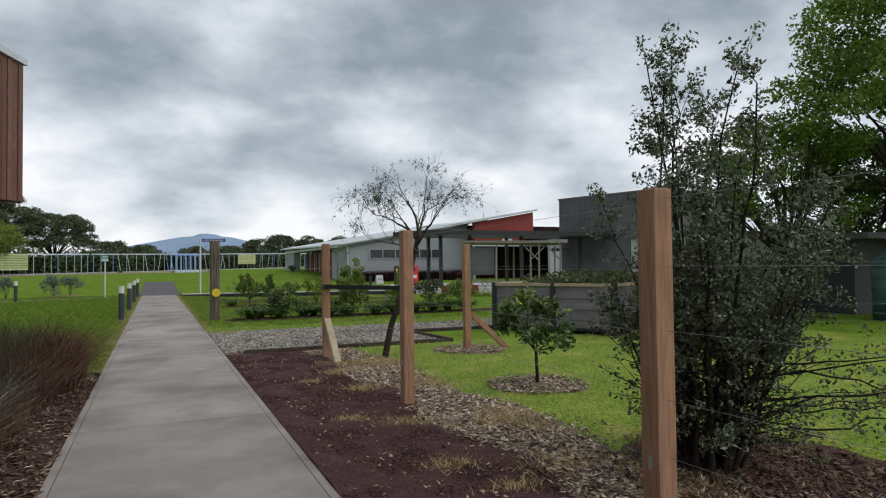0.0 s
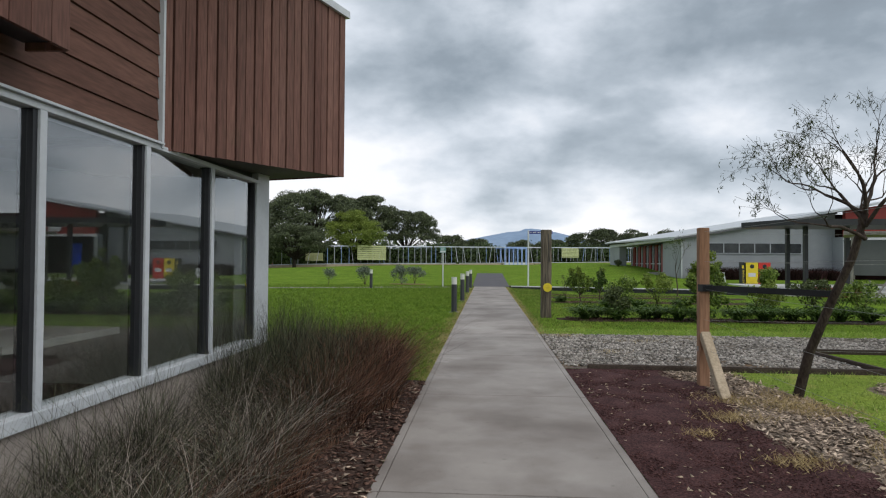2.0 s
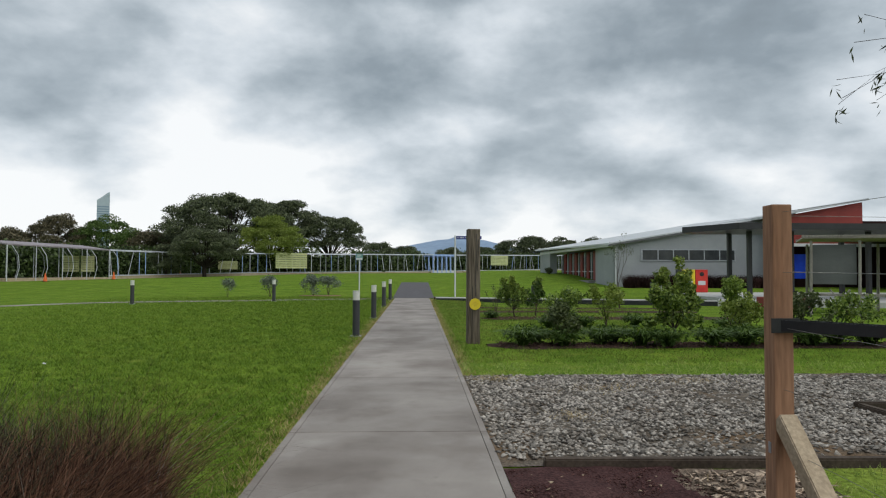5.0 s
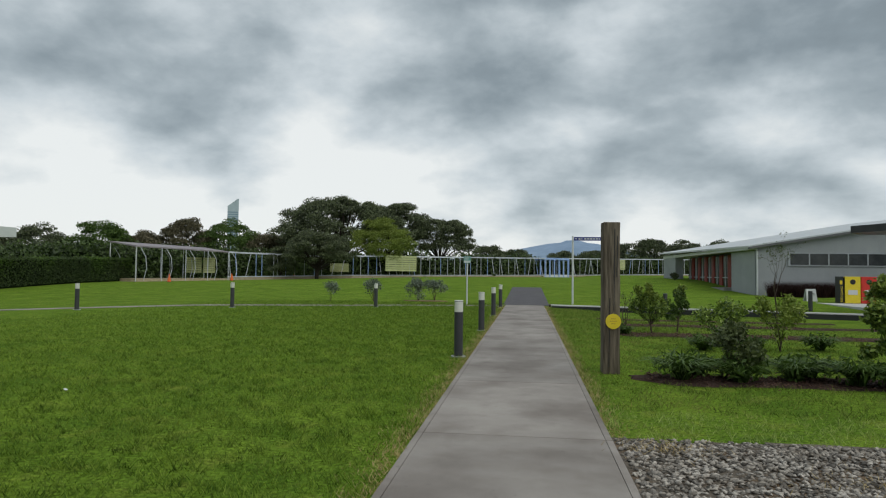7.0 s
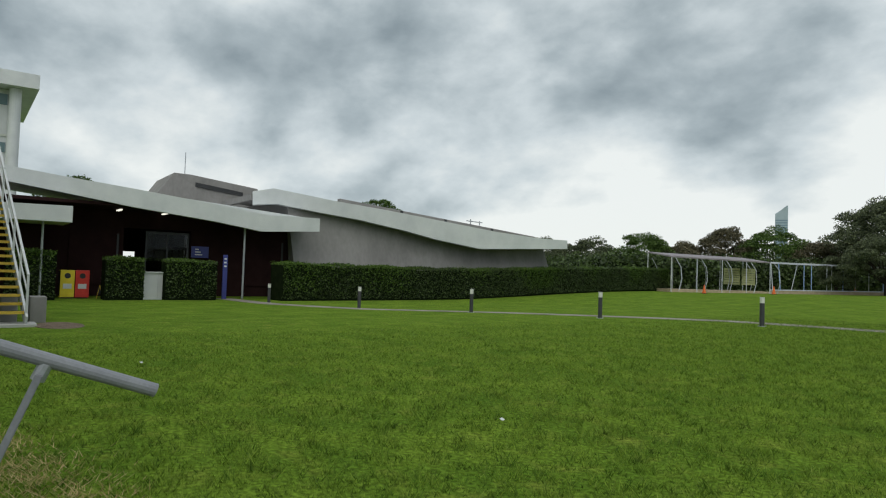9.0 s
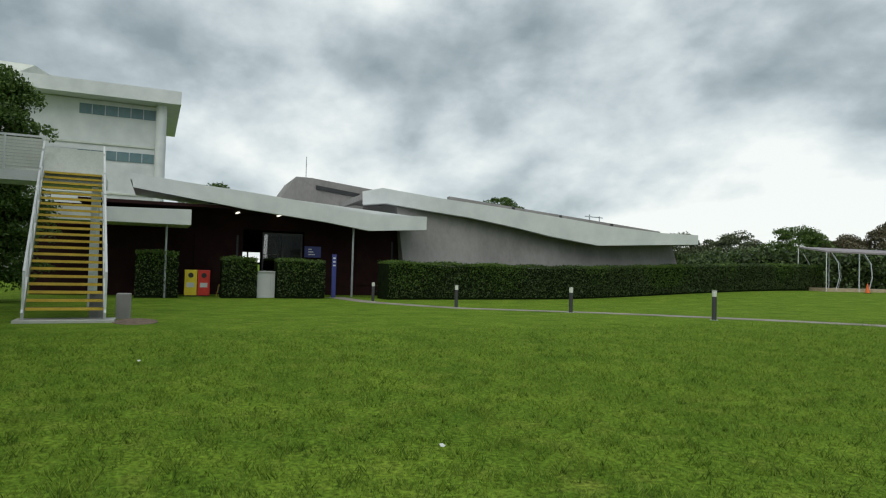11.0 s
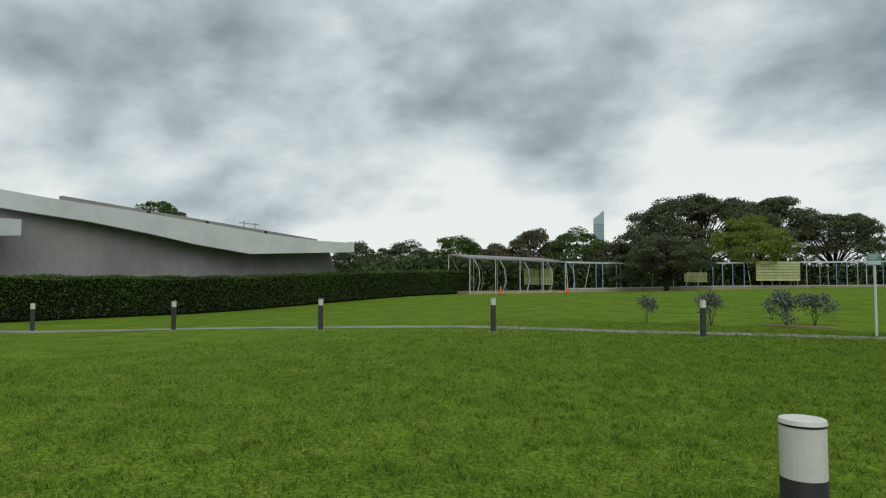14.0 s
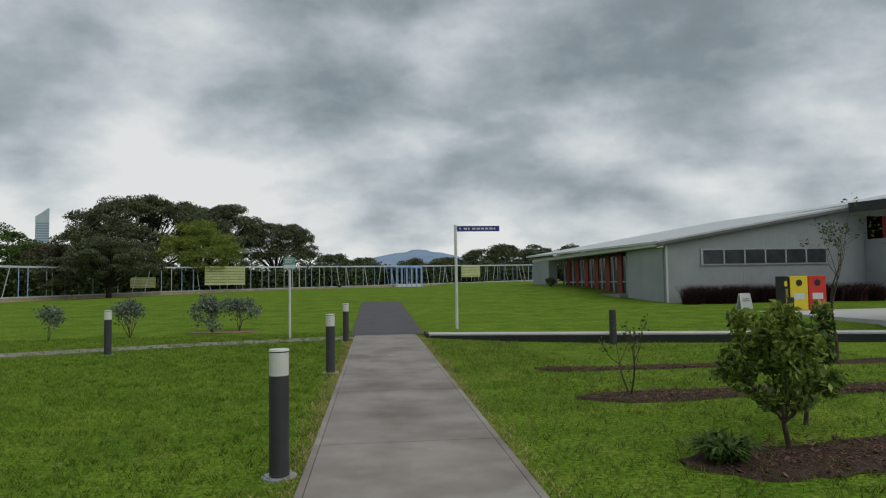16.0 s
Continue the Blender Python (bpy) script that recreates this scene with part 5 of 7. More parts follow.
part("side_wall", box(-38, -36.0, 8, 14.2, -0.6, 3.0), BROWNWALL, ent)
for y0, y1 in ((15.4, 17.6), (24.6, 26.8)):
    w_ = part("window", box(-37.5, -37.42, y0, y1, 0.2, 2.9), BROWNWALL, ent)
    part("frame", box(-37.43, -37.38, y1, y1 + 0.1, 0.2, 2.9), DARKTRIM, w_)
for y, x in ((17.5, -36.5), (19.8, -36.8), (21.2, -36.2)):
    m2_, n2_, l2_, b2_ = material("lamp_glow")
    b2_.inputs["Emission Color"].default_value, b2_.inputs["Emission Strength"].default_value = (1, 0.95, 0.85, 1), 1.2
    part("ceiling_lamp", box(x - 0.5, x + 0.5, y - 0.06, y + 0.06, 4.06, 4.12), m2_, ent, "lit strip lamp under the canopy")
part("column", rod((-35.2, 23.7, -0.6), (-35.2, 23.7, 3.7), 0.06), STEEL, ent, "slim steel column")
part("column", rod((-33.4, 13.9, -0.6), (-33.4, 13.9, 3.2), 0.05), STEEL, ent, "slim steel column")
part("sign_board", box(-37.3, -37.2, 21.4, 22.35, 1.78, 2.42), BLUE, ent, "dark blue sign board")
for k in range(3):
    part("lettering", box(-37.2, -37.195, 21.6, 22.0 - 0.1 * k, 1.92 + 0.15 * k, 1.98 + 0.15 * k), WHITE, ent)
for y in (19.0, 20.1, 21.2):
    part("door_frame", box(-37.4, -37.3, y, y + 0.07, -0.4, 3.0), DARKTRIM, ent)
part("door_head", box(-37.4, -37.3, 19.0, 21.27, 3.0, 3.12), DARKTRIM, ent)
for y0, y1 in ((19.08, 20.09), (20.18, 21.19)):
    part("door_pane", box(-37.36, -37.34, y0, y1, -0.38, 3.0), GLASS, ent, "clear glass door").visible_shadow = False


def fascia(pts_top, pts_low, deep, name, parent):
    """An angular canopy: a folded face, as deep as given, with its soffit."""
    t = [Vector(p) for p in pts_top] + [Vector(p) for p in pts_low[::-1]]
    part(name, slab(t, [p + Vector(deep) for p in t], len(t)), WHITE, parent)


fascia([(-34.4, 12.2, 5.6), (-34.4, 14.6, 5.35), (-34.4, 18.0, 5.04), (-34.4, 21.7, 4.65), (-34.4, 24.8, 4.3), (-34.4, 27.87, 4.34)],
       [(-34.4, 12.36, 4.9), (-34.4, 14.7, 4.58), (-34.4, 17.7, 4.15), (-34.4, 21.9, 3.71), (-34.4, 24.4, 3.35), (-34.4, 27.87, 3.57)], (-0.35, 0, 0), "canopy", ent)
tops = [(-34.7, 12.2, 5.55), (-34.7, 18, 5.0), (-34.7, 24.8, 4.25), (-34.7, 27.8, 4.3)]
part("canopy_roof", slab([Vector(p) for p in tops] + [Vector((-46, p[1], p[2] + 0.3)) for p in tops[::-1]], [Vector((p[0], p[1], p[2] - 0.25)) for p in tops] + [Vector((-46, p[1], p[2])) for p in tops[::-1]], 8), WHITE, ent)
fascia([(-32.6, 9.0, 3.72), (-32.6, 14.95, 3.84)], [(-32.6, 9.0, 3.1), (-32.6, 12.9, 2.99), (-32.6, 14.95, 3.1)][::2], (-3.5, 0, 0), "low_canopy", ent)

hall = thing("concrete_hall", "raw concrete hall with a long folded white roof edge", "building")
top = [(-37.19, 24.77, 5.87), (-37.03, 26.0, 6.16), (-36.55, 29.7, 5.73), (-36.05, 33.61, 5.39), (-35.52, 37.76, 4.95), (-34.95, 42.17, 4.48), (-34.47, 45.89, 4.22), (-34.1, 48.81, 4.19)]
low = [(-37.18, 24.8, 5.07), (-37.0, 26.21, 5.23), (-36.65, 28.97, 4.89), (-36.3, 31.66, 4.61), (-35.89, 34.86, 4.11), (-35.57, 37.37, 3.63), (-35.12, 40.86, 3.16), (-34.1, 48.82, 3.53)]
fascia(top, low, (-0.6, 0.2, 0), "roof_edge", hall)
back = [(x - 9, y + 1, z + 0.1) for x, y, z in top]
part("roof", slab([Vector((x - 0.3, y, z - 0.15)) for x, y, z in top] + [Vector(p) for p in back[::-1]], [Vector((x - 0.3, y, z - 0.5)) for x, y, z in top] + [Vector((x, y, z - 0.4)) for x, y, z in back[::-1]], 16), RAWCONC, hall)
part("parapet", slab([Vector(p) for p in ((-37.2, 30.6, 5.4), (-35.3, 46.4, 4.1), (-35.3, 46.4, 4.38), (-37.2, 30.6, 5.98))], [Vector(p) for p in ((-37.6, 30.6, 5.4), (-35.7, 46.4, 4.1), (-35.7, 46.4, 4.38), (-37.6, 30.6, 5.98))], 4), RAWCONC, hall, "concrete parapet with dark slots")
for f in (0.28, 0.5, 0.75):
    x, y, z = -37.2 + 1.9 * f, 30.6 + 15.8 * f, 5.98 - 1.6 * f
    part("slot", box(x - 0.1, x + 0.03, y - 0.1, y + 0.1, z - 0.5, z - 0.02), DARKTRIM, hall)
part("wall", slab([Vector(p) for p in ((-36.2, 27.5, -0.6), (-36.0, 49.9, -0.6), (-36.6, 48.5, 4.0), (-37.4, 27.0, 5.6))], [Vector(p) for p in ((-45, 27.6, -0.6), (-45, 51, -0.6), (-45, 50, 4.0), (-45, 27.2, 5.6))], 4), RAWCONC, hall)
part("rear_block", slab([Vector(p) for p in ((-48.5, 20.0, 3.5), (-48.4, 23.0, 7.95), (-48.1, 24.1, 7.9), (-46.8, 28.6, 7.2), (-46.5, 30, 3.5))], [Vector(p) for p in ((-56, 20.5, 3.5), (-56, 23.5, 8.1), (-56, 25.0, 8.1), (-55, 29.5, 7.6), (-55, 31, 3.5))], 5), RAWCONC, hall)
part("recess", slab([Vector(p) for p in ((-48.0, 24.4, 7.35), (-47.15, 27.6, 6.85), (-47.15, 27.6, 6.55), (-48.0, 24.4, 7.05))], [Vector(p) for p in ((-47.9, 24.4, 7.35), (-47.05, 27.6, 6.85), (-47.05, 27.6, 6.55), (-47.9, 24.4, 7.05))], 4), DARKTRIM, hall, "dark slot under the concrete lip")
part("aerial", rod((-48.3, 23.7, 7.9), (-48.3, 23.7, 9.5), 0.03), STEEL, hall)
fr = part("roof_frame", rod((-38.5, 42.6, 4.3), (-38.5, 42.6, 5.6), 0.04), STEEL, hall, "small pipe frame on the roof")
for a, b in (((-38.5, 43.5, 4.3), (-38.5, 43.5, 5.5)), ((-38.5, 42.2, 5.45), (-38.5, 43.8, 5.4)), ((-38.5, 42.4, 5.1), (-38.5, 43.6, 5.05))):
    part("pipe", rod(a, b, 0.035), STEEL, fr)


def hedge(x0, y0, x1, y1, w, h, seed, n, label, fresh=0.3):
    g = np.random.default_rng(seed)
    a, b = np.array([x0, y0]), np.array([x1, y1])
    L = np.linalg.norm(b - a)
    d = (b - a) / L
    s = np.array([-d[1], d[0]])
    t = thing("hedge", label, "hedge", (x0, y0, 0))
    rows = []
    nk = max(3, int(L / 1.2))
    bm = bmesh.new()
    for k in range(nk + 1):
        p = a + d * L * k / nk
        z = hz(*p)
        hh = h + 0.06 * math.sin(k * 1.3)
        rows.append([bm.verts.new((p[0] + s[0] * o - x0, p[1] + s[1] * o - y0, zz)) for o, zz in ((-w / 2 + 0.1, z - 0.1), (-w / 2 + 0.1, z + hh - 0.12), (w / 2 - 0.1, z + hh - 0.12), (w / 2 - 0.1, z - 0.1))])
    for r0, r1 in zip(rows, rows[1:]):
        for i in range(3):
            bm.faces.new((r0[i], r0[i + 1], r1[i + 1], r1[i]))
    bm.faces.new(rows[0])
    bm.faces.new(rows[-1][::-1])
    # added solid core, coloured as the shade behind the leaves
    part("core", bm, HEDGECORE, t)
    u = g.uniform(0, L, n)
    face = g.uniform(0, 1, n)
    off = np.where(face < 0.42, -w / 2 + 0.05, np.where(face < 0.55, w / 2 - 0.05, g.uniform(-w / 2, w / 2, n))) + g.normal(0, 0.06, n)
    zz = np.where(face < 0.55, g.uniform(0.12, h, n), h - 0.04 + g.normal(0, 0.05, n) + 0.05 * np.sin(u * 2))
    X, Y = a[0] + d[0] * u + s[0] * off, a[1] + d[1] * u + s[1] * off
    c = np.stack([X - x0, Y - y0, height(X, Y) + zz], 1)
    # fresh patches, weighted upward so light on the top is in the colour
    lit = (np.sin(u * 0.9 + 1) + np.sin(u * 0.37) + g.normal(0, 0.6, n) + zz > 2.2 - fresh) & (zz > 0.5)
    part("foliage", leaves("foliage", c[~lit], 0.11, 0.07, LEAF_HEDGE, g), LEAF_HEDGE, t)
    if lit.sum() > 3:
        part("new_growth", leaves("new_growth", c[lit], 0.11, 0.07, LEAF_HEDGE_B, g), LEAF_HEDGE_B, t, "fresh green growth, with top light put into its colour")


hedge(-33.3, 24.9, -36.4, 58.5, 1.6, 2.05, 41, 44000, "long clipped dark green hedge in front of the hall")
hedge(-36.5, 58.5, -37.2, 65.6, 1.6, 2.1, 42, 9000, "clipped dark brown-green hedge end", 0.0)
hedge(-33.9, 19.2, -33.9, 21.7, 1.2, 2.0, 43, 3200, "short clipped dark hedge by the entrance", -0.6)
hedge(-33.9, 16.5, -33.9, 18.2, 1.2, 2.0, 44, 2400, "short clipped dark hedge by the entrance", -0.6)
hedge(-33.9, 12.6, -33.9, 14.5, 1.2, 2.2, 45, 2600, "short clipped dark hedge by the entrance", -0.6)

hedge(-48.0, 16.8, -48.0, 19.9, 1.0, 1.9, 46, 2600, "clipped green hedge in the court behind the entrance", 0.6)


def bin_unit(at, turn, cols, label, w=0.6, h=1.3, group="recycling bins"):
    for k, (colour, name) in enumerate(cols):
        c, s_ = math.cos(radians(turn)), math.sin(radians(turn))
        x, y = at[0] + c * (w + 0.03) * k, at[1] + s_ * (w + 0.03) * k
        t = thing("recycling_bin", name + label, "bin", (x, y, at[2]), turn, group)
        part("body", box(0, w, 0, 0.6, 0, h, 0.02), colour, t)
        part("hole", rod((w / 2, -0.012, h - 0.27), (w / 2, 0.0, h - 0.27), 0.13, seg=20), DARKTRIM, t, "round dark opening")
        part("ring", rod((w / 2, -0.006, h - 0.27), (w / 2, 0.001, h - 0.27), 0.16, seg=20), colour, t)
        part("notice", box(w * 0.2, w * 0.8, -0.008, 0.001, h * 0.32, h * 0.5), WHITE, t, "small white notice")
        part("plinth", box(0.03, w - 0.03, 0.03, 0.57, -0.06, 0.0), DARKTRIM, t)
        part("side_panel", box(-0.006, 0.0, 0.05, 0.55, 0.05, h - 0.05), DARKTRIM, t)


zb = hz(-35, 15.4)
bin_unit((-35.0, 14.85, zb + 0.05), 90, ((YELLOW, "yellow "), (RED, "red ")), "recycling bin with a round opening outside the entrance")
cab = thing("white_cabinet", "white rectangular cabinet standing between hedges", "cabinet", (-34.6, 18.4, hz(-34.6, 19) - 0.02))
part("body", box(0, 0.6, -0.1, 1.25, 0, 1.34, 0.02), WHITE, cab)
part("lid", box(-0.04, 0.66, -0.16, 1.31, 1.34, 1.4, 0.01), WHITE, cab)
part("door_seam", box(0.6, 0.604, 0.57, 0.58, 0.06, 1.28), STEEL, cab)
tot = thing("totem_sign", "slim dark blue totem sign at the hedge's end", "sign", (-34.6, 22.35, hz(-34.6, 22.4) - 0.02))
part("blade", box(0, 0.08, 0, 0.24, 0, 2.4, 0.01), BLUE, tot)
for z in (1.75, 1.95, 2.15):
    part("lettering", box(0.08, 0.084, 0.05, 0.19, z, z + 0.08), WHITE, tot)
afr = thing("folding_sign", "small dark folding sign with thin legs", "sign", (-34.9, 16.4, hz(-34.9, 16.4)))
part("leg", rod((0, 0, 0), (0, 0.13, 0.65), 0.015), NOSING, afr)
part("leg", rod((0, 0.26, 0), (0, 0.13, 0.65), 0.015), NOSING, afr)
part("board", box(-0.01, 0.01, 0.05, 0.21, 0.2, 0.55), DARKTRIM, afr)

# ---- grey building to the east ----
gb = thing("grey_school_building", "low grey sheet-clad building with a sloping roof and red recessed porch", "building")


def wall_top(x):
    return 3.22 + (x - 14.7) * 0.167


part("south_wall", slab([Vector(p) for p in ((14.85, 50, -0.3), (25.6, 50, -0.3), (25.6, 50, wall_top(25.6)), (14.85, 50, wall_top(14.85)))], [Vector(p) for p in ((14.85, 50.3, -0.3), (25.6, 50.3, -0.3), (25.6, 50.3, wall_top(25.6)), (14.85, 50.3, wall_top(14.85)))], 4), GREYWALL, gb)
for k in range(52):
    x = 14.9 + k * 0.206
    part("rib", box(x, x + 0.025, 49.993, 50.0, 0.0, wall_top(x) - 0.05), GREYWALL, gb)
part("west_wall", box(14.8, 15.1, 50.3, 54.9, -0.3, 3.05), GREYWALL, gb)
part("west_wall", box(14.4, 15.1, 69.9, 75, 0.3, 3.4), GREYWALL, gb)
part("porch_wall", box(16.4, 16.6, 54.9, 69.9, 0.2, 3.3), CHARCOAL, gb, "dark back wall of the porch")
part("porch_floor", box(14.3, 16.4, 54.9, 69.9, 0.2, 0.62), RAWCONC, gb)
for k in range(7):
    y = 55.6 + k * 2.1
    part("red_panel", box(15.6, 15.75, y, y + 0.75, 0.6, 3.0), REDWALL, gb, "red porch panel")
    w_ = part("window", box(15.66, 15.7, y + 0.78, y + 2.05, 0.65, 2.9), BLINDGLASS, gb)
    part("frame", box(15.6, 15.72, y + 1.4, y + 1.46, 0.6, 2.95), WHITE, w_)
    part("rail", box(15.6, 15.72, y + 0.78, y + 2.05, 1.3, 1.36), WHITE, w_)
part("eave", box(14.35, 14.9, 50.0, 75, 3.08, 3.3), WHITE, gb, "pale eave and gutter")
part("downpipe", rod((14.82, 49.94, 0), (14.82, 49.94, 3.1), 0.05), WHITE, gb)
part("roof", slab([Vector(p) for p in ((14.3, 49.7, 3.2), (27.5, 49.7, 5.4), (31, 74, 6.4), (13.8, 75, 3.5))], [Vector(p) for p in ((14.3, 49.7, 3.32), (27.5, 49.7, 5.52), (31, 74, 6.52), (13.8, 75, 3.62))], 4), ROOF, gb)
part("gable_trim", slab([Vector(p) for p in ((14.3, 49.66, 3.1), (25.6, 49.66, 4.98), (25.6, 49.66, 5.12), (14.3, 49.66, 3.24))], [Vector(p) for p in ((14.3, 49.99, 3.1), (25.6, 49.99, 4.98), (25.6, 49.99, 5.12), (14.3, 49.99, 3.24))], 4), DARKSHEET, gb)
for k in range(6):
    x = 16.75 + k * 1.09
    w_ = part("window", box(x, x + 1.02, 49.94, 50.0, 2.18, 2.84), BLINDGLASS, gb)
    part("frame", box(x + 1.02, x + 1.09, 49.92, 50.0, 2.14, 2.88), STEEL, w_)
part("window_surround", box(16.6, 23.35, 49.93, 49.99, 2.1, 2.16), STEEL, gb)
part("window_surround", box(16.6, 23.35, 49.93, 49.99, 2.86, 2.92), STEEL, gb)
part("window_surround", box(16.6, 16.72, 49.93, 49.99, 2.16, 2.86), STEEL, gb)
# entrance bay with the red upper wall
part("red_wall", slab([Vector(p) for p in ((25.6, 48.6, 3.3), (31.5, 48.6, 3.3), (31.5, 48.6, 6.15), (25.6, 48.6, 5.1))], [Vector(p) for p in ((25.6, 49.0, 3.3), (31.5, 49.0, 3.3), (31.5, 49, 6.15), (25.6, 49, 5.1))], 4), REDWALL, gb, "deep red upper wall")
part("red_roof_edge", slab([Vector(p) for p in ((24.4, 48.2, 4.95), (31.7, 48.2, 6.25), (31.7, 48.2, 6.4), (24.4, 48.2, 5.1))], [Vector(p) for p in ((24.4, 58, 4.95), (31.7, 58, 6.25), (31.7, 58, 6.4), (24.4, 58, 5.1))], 4), ROOF, gb)
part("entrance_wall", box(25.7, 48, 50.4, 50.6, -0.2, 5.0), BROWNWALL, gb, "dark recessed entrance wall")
part("entrance_pier", box(25.4, 25.7, 48.6, 50.4, -0.2, 3.3), GREYWALL, gb)
part("white_beam", box(25.4, 34, 48.5, 48.9, 3.1, 3.3), WHITE, gb)
part("high_window", box(28.3, 29.3, 48.55, 48.62, 3.5, 4.2), WHITE, gb)
part("blue_panel", box(27.3, 28.1, 49.6, 49.7, 0.9, 2.6), BRIGHTBLUE, gb, "bright blue door poster")
part("bench", box(23.0, 25.2, 48.6, 49.2, 0.13, 0.9, 0.03), surf("maroon_seat", (0.06, 0.02, 0.02), (0.09, 0.03, 0.03), 2, 0.6, 0.1, 40), gb, "dark maroon bench")
part("white_wall", box(31.5, 48, 46, 46.3, -0.2, 3.8), WHITE, gb)
for k in range(4):
    x = 32.5 + k * 1.5
    w_ = part("window", box(x, x + 1.25, 45.94, 46.0, 0.6, 3.0), WINDARK, gb)
    part("frame", box(x + 1.25, x + 1.33, 45.9, 46.0, 0.6, 3.0), WHITE, w_)
part("low_roof", box(30.5, 48, 45, 52, 3.8, 4.05), ROOF, gb)

wing = thing("ribbed_block", "tall windowless block clad in dark ribbed sheet", "building")
A_, B_, C_ = Vector((26.9, 37.8)), Vector((29.3, 29.9)), Vector((40, 33.2))
D_ = C_ + (A_ - B_)
part("body", prism([tuple(p) for p in (A_, B_, C_, D_)], -0.3, 6.0), DARKSHEET, wing)
part("coping", prism([tuple(p) for p in (A_ + Vector((-0.06, 0.06)), B_ + Vector((-0.06, -0.06)), C_ + Vector((0.06, -0.06)), D_ + Vector((0.06, 0.06)))], 6.0, 6.1), DARKSHEET, wing)
for (p, q, n) in ((A_, B_, 40), (B_, C_, 40)):
    d = (q - p) / n
    o = Vector((d.y, -d.x)).normalized()
    for k in range(n):
        a, b = p + d * (k + 0.25), p + d * (k + 0.6)
        part("rib", prism([tuple(a), tuple(b), tuple(b - o * -0.04), tuple(a - o * -0.04)], 0, 5.98), DARKSHEET, wing)

perg = thing("flat_canopy", "flat black steel canopy on black posts", "canopy")
part("roof", prism([(13.9, 36.5), (15.1, 33.3), (28.5, 33.3), (28.5, 37.5), (14.7, 37.5)], 3.24, 3.52), DARKTRIM, perg)
for x, y in ((16.36, 34.9), (18.33, 34.9), (22.0, 34.9), (26.5, 34.9), (16.36, 36.8), (22.0, 36.8)):
    part("post", box(x - 0.09, x + 0.09, y - 0.09, y + 0.09, 0.0, 3.24), DARKTRIM, perg)
part("bracket_lamp", box(24.2, 25.6, 34.6, 34.8, 2.3, 2.5), DARKTRIM, perg)
solid("red_seat_block", box(15.0, 16.9, 31.0, 31.8, -0.05, 0.36, 0.03), REDWALL, "low red painted seat block on the paving", "seat")

sticks = thing("garden_shelter", "pale-poled garden shelter with flat roof and dark panel", "shelter")
part("panel", box(9.98, 11.1, 20.28, 20.33, 0.9, 2.07), DARKSHEET, sticks, "dark grey sheet panel")
for x, y in ((9.92, 20.2), (11.15, 20.2), (12.6, 20.25), (12.95, 20.25), (13.85, 20.25), (10.0, 23.0), (12.0, 23.0), (13.9, 23.0)):
    part("pole", rod((x, y, -0.05), (x + 0.03, y, 2.18), 0.045, 0.04), GREY_WOOD, sticks)
part("fascia", beam((9.7, 20.12, 2.31), (14.15, 20.12, 2.26), 0.04, 0.1), GREY_WOOD, sticks)
part("fascia", beam((9.7, 23.1, 2.31), (14.15, 23.1, 2.26), 0.04, 0.1), GREY_WOOD, sticks)
part("roof", slab([Vector(p) for p in ((9.7, 20.1, 2.25), (14.15, 20.1, 2.31), (14.15, 23.15, 2.31), (9.7, 23.15, 2.25))], [Vector(p) for p in ((9.7, 20.1, 2.29), (14.15, 20.1, 2.35), (14.15, 23.15, 2.35), (9.7, 23.15, 2.29))], 4), SILLCONC, sticks, "pale weathered roof sheet")
for a, b in (((12.6, 20.22, 1.5), (13.2, 20.22, 2.05)), ((12.95, 20.2, 1.5), (12.4, 20.2, 2.05)), ((10.4, 20.1, 0.75), (10.95, 20.0, 0.05)), ((10.9, 20.1, 0.75), (10.5, 19.95, 0.05)), ((13.85, 20.2, 1.5), (13.3, 20.2, 2.08))):
    part("brace", beam(a, b, 0.06, 0.04), GREY_WOOD, sticks)
part("bench", box(9.95, 13.9, 20.35, 20.8, 0.55, 0.62, 0.005), GREY_WOOD, sticks, "pale timber bench board")

sticks.matrix_world = pose(13.7, 26.5, 0, 0, 0, -28) @ Matrix.Scale(1.1, 4) @ Matrix.Translation((-9.7, -20.12, 0))

# raised bed, hung with grey cloth
pl = thing("raised_garden_bed", "raised garden bed with grey cloth sides and black posts", "garden bed")
q0, q1 = Vector((7.5, 11.97)), Vector((8.85, 9.6))
qd = (q1 - q0).normalized()
qn = Vector((-qd.y, qd.x)) * -1
if qn.x < 0:
    qn = -qn
quad = [q0, q1, q1 + qn * 2.0, q0 + qn * 2.0]
part("side_cloth", prism([tuple(p) for p in quad], 0.12, 0.98), FABRIC, pl)
for p in (q0, q0.lerp(q1, 0.52), q1, q0 + qn * 2.0, q1 + qn * 2.0):
    part("post", box(p.x - 0.05, p.x + 0.05, p.y - 0.05, p.y + 0.05, -0.1, 1.04, 0.006), DARKTRIM, pl)
for z in (0.1, 1.0):
    for a, b in zip(quad, quad[1:] + quad[:1]):
        part("rail", beam((a.x, a.y, z), (b.x, b.y, z), 0.07, 0.06), PALE_TIMBER if z > 0.5 else DARKTRIM, pl)
for k in range(3):
    for (a, b) in ((q0, q1),):
        z = 0.3 + 0.22 * k
        part("fold", beam((a.x - qn.x * 0.012, a.y - qn.y * 0.012, z), (b.x - qn.x * 0.012, b.y - qn.y * 0.012, z), 0.014, 0.03), FABRIC, pl)
gq = np.random.default_rng(77)
uu, vv = 1 - 0.75 * gq.uniform(0, 1, 1500) ** 1.5, gq.uniform(0, 1, 1500)
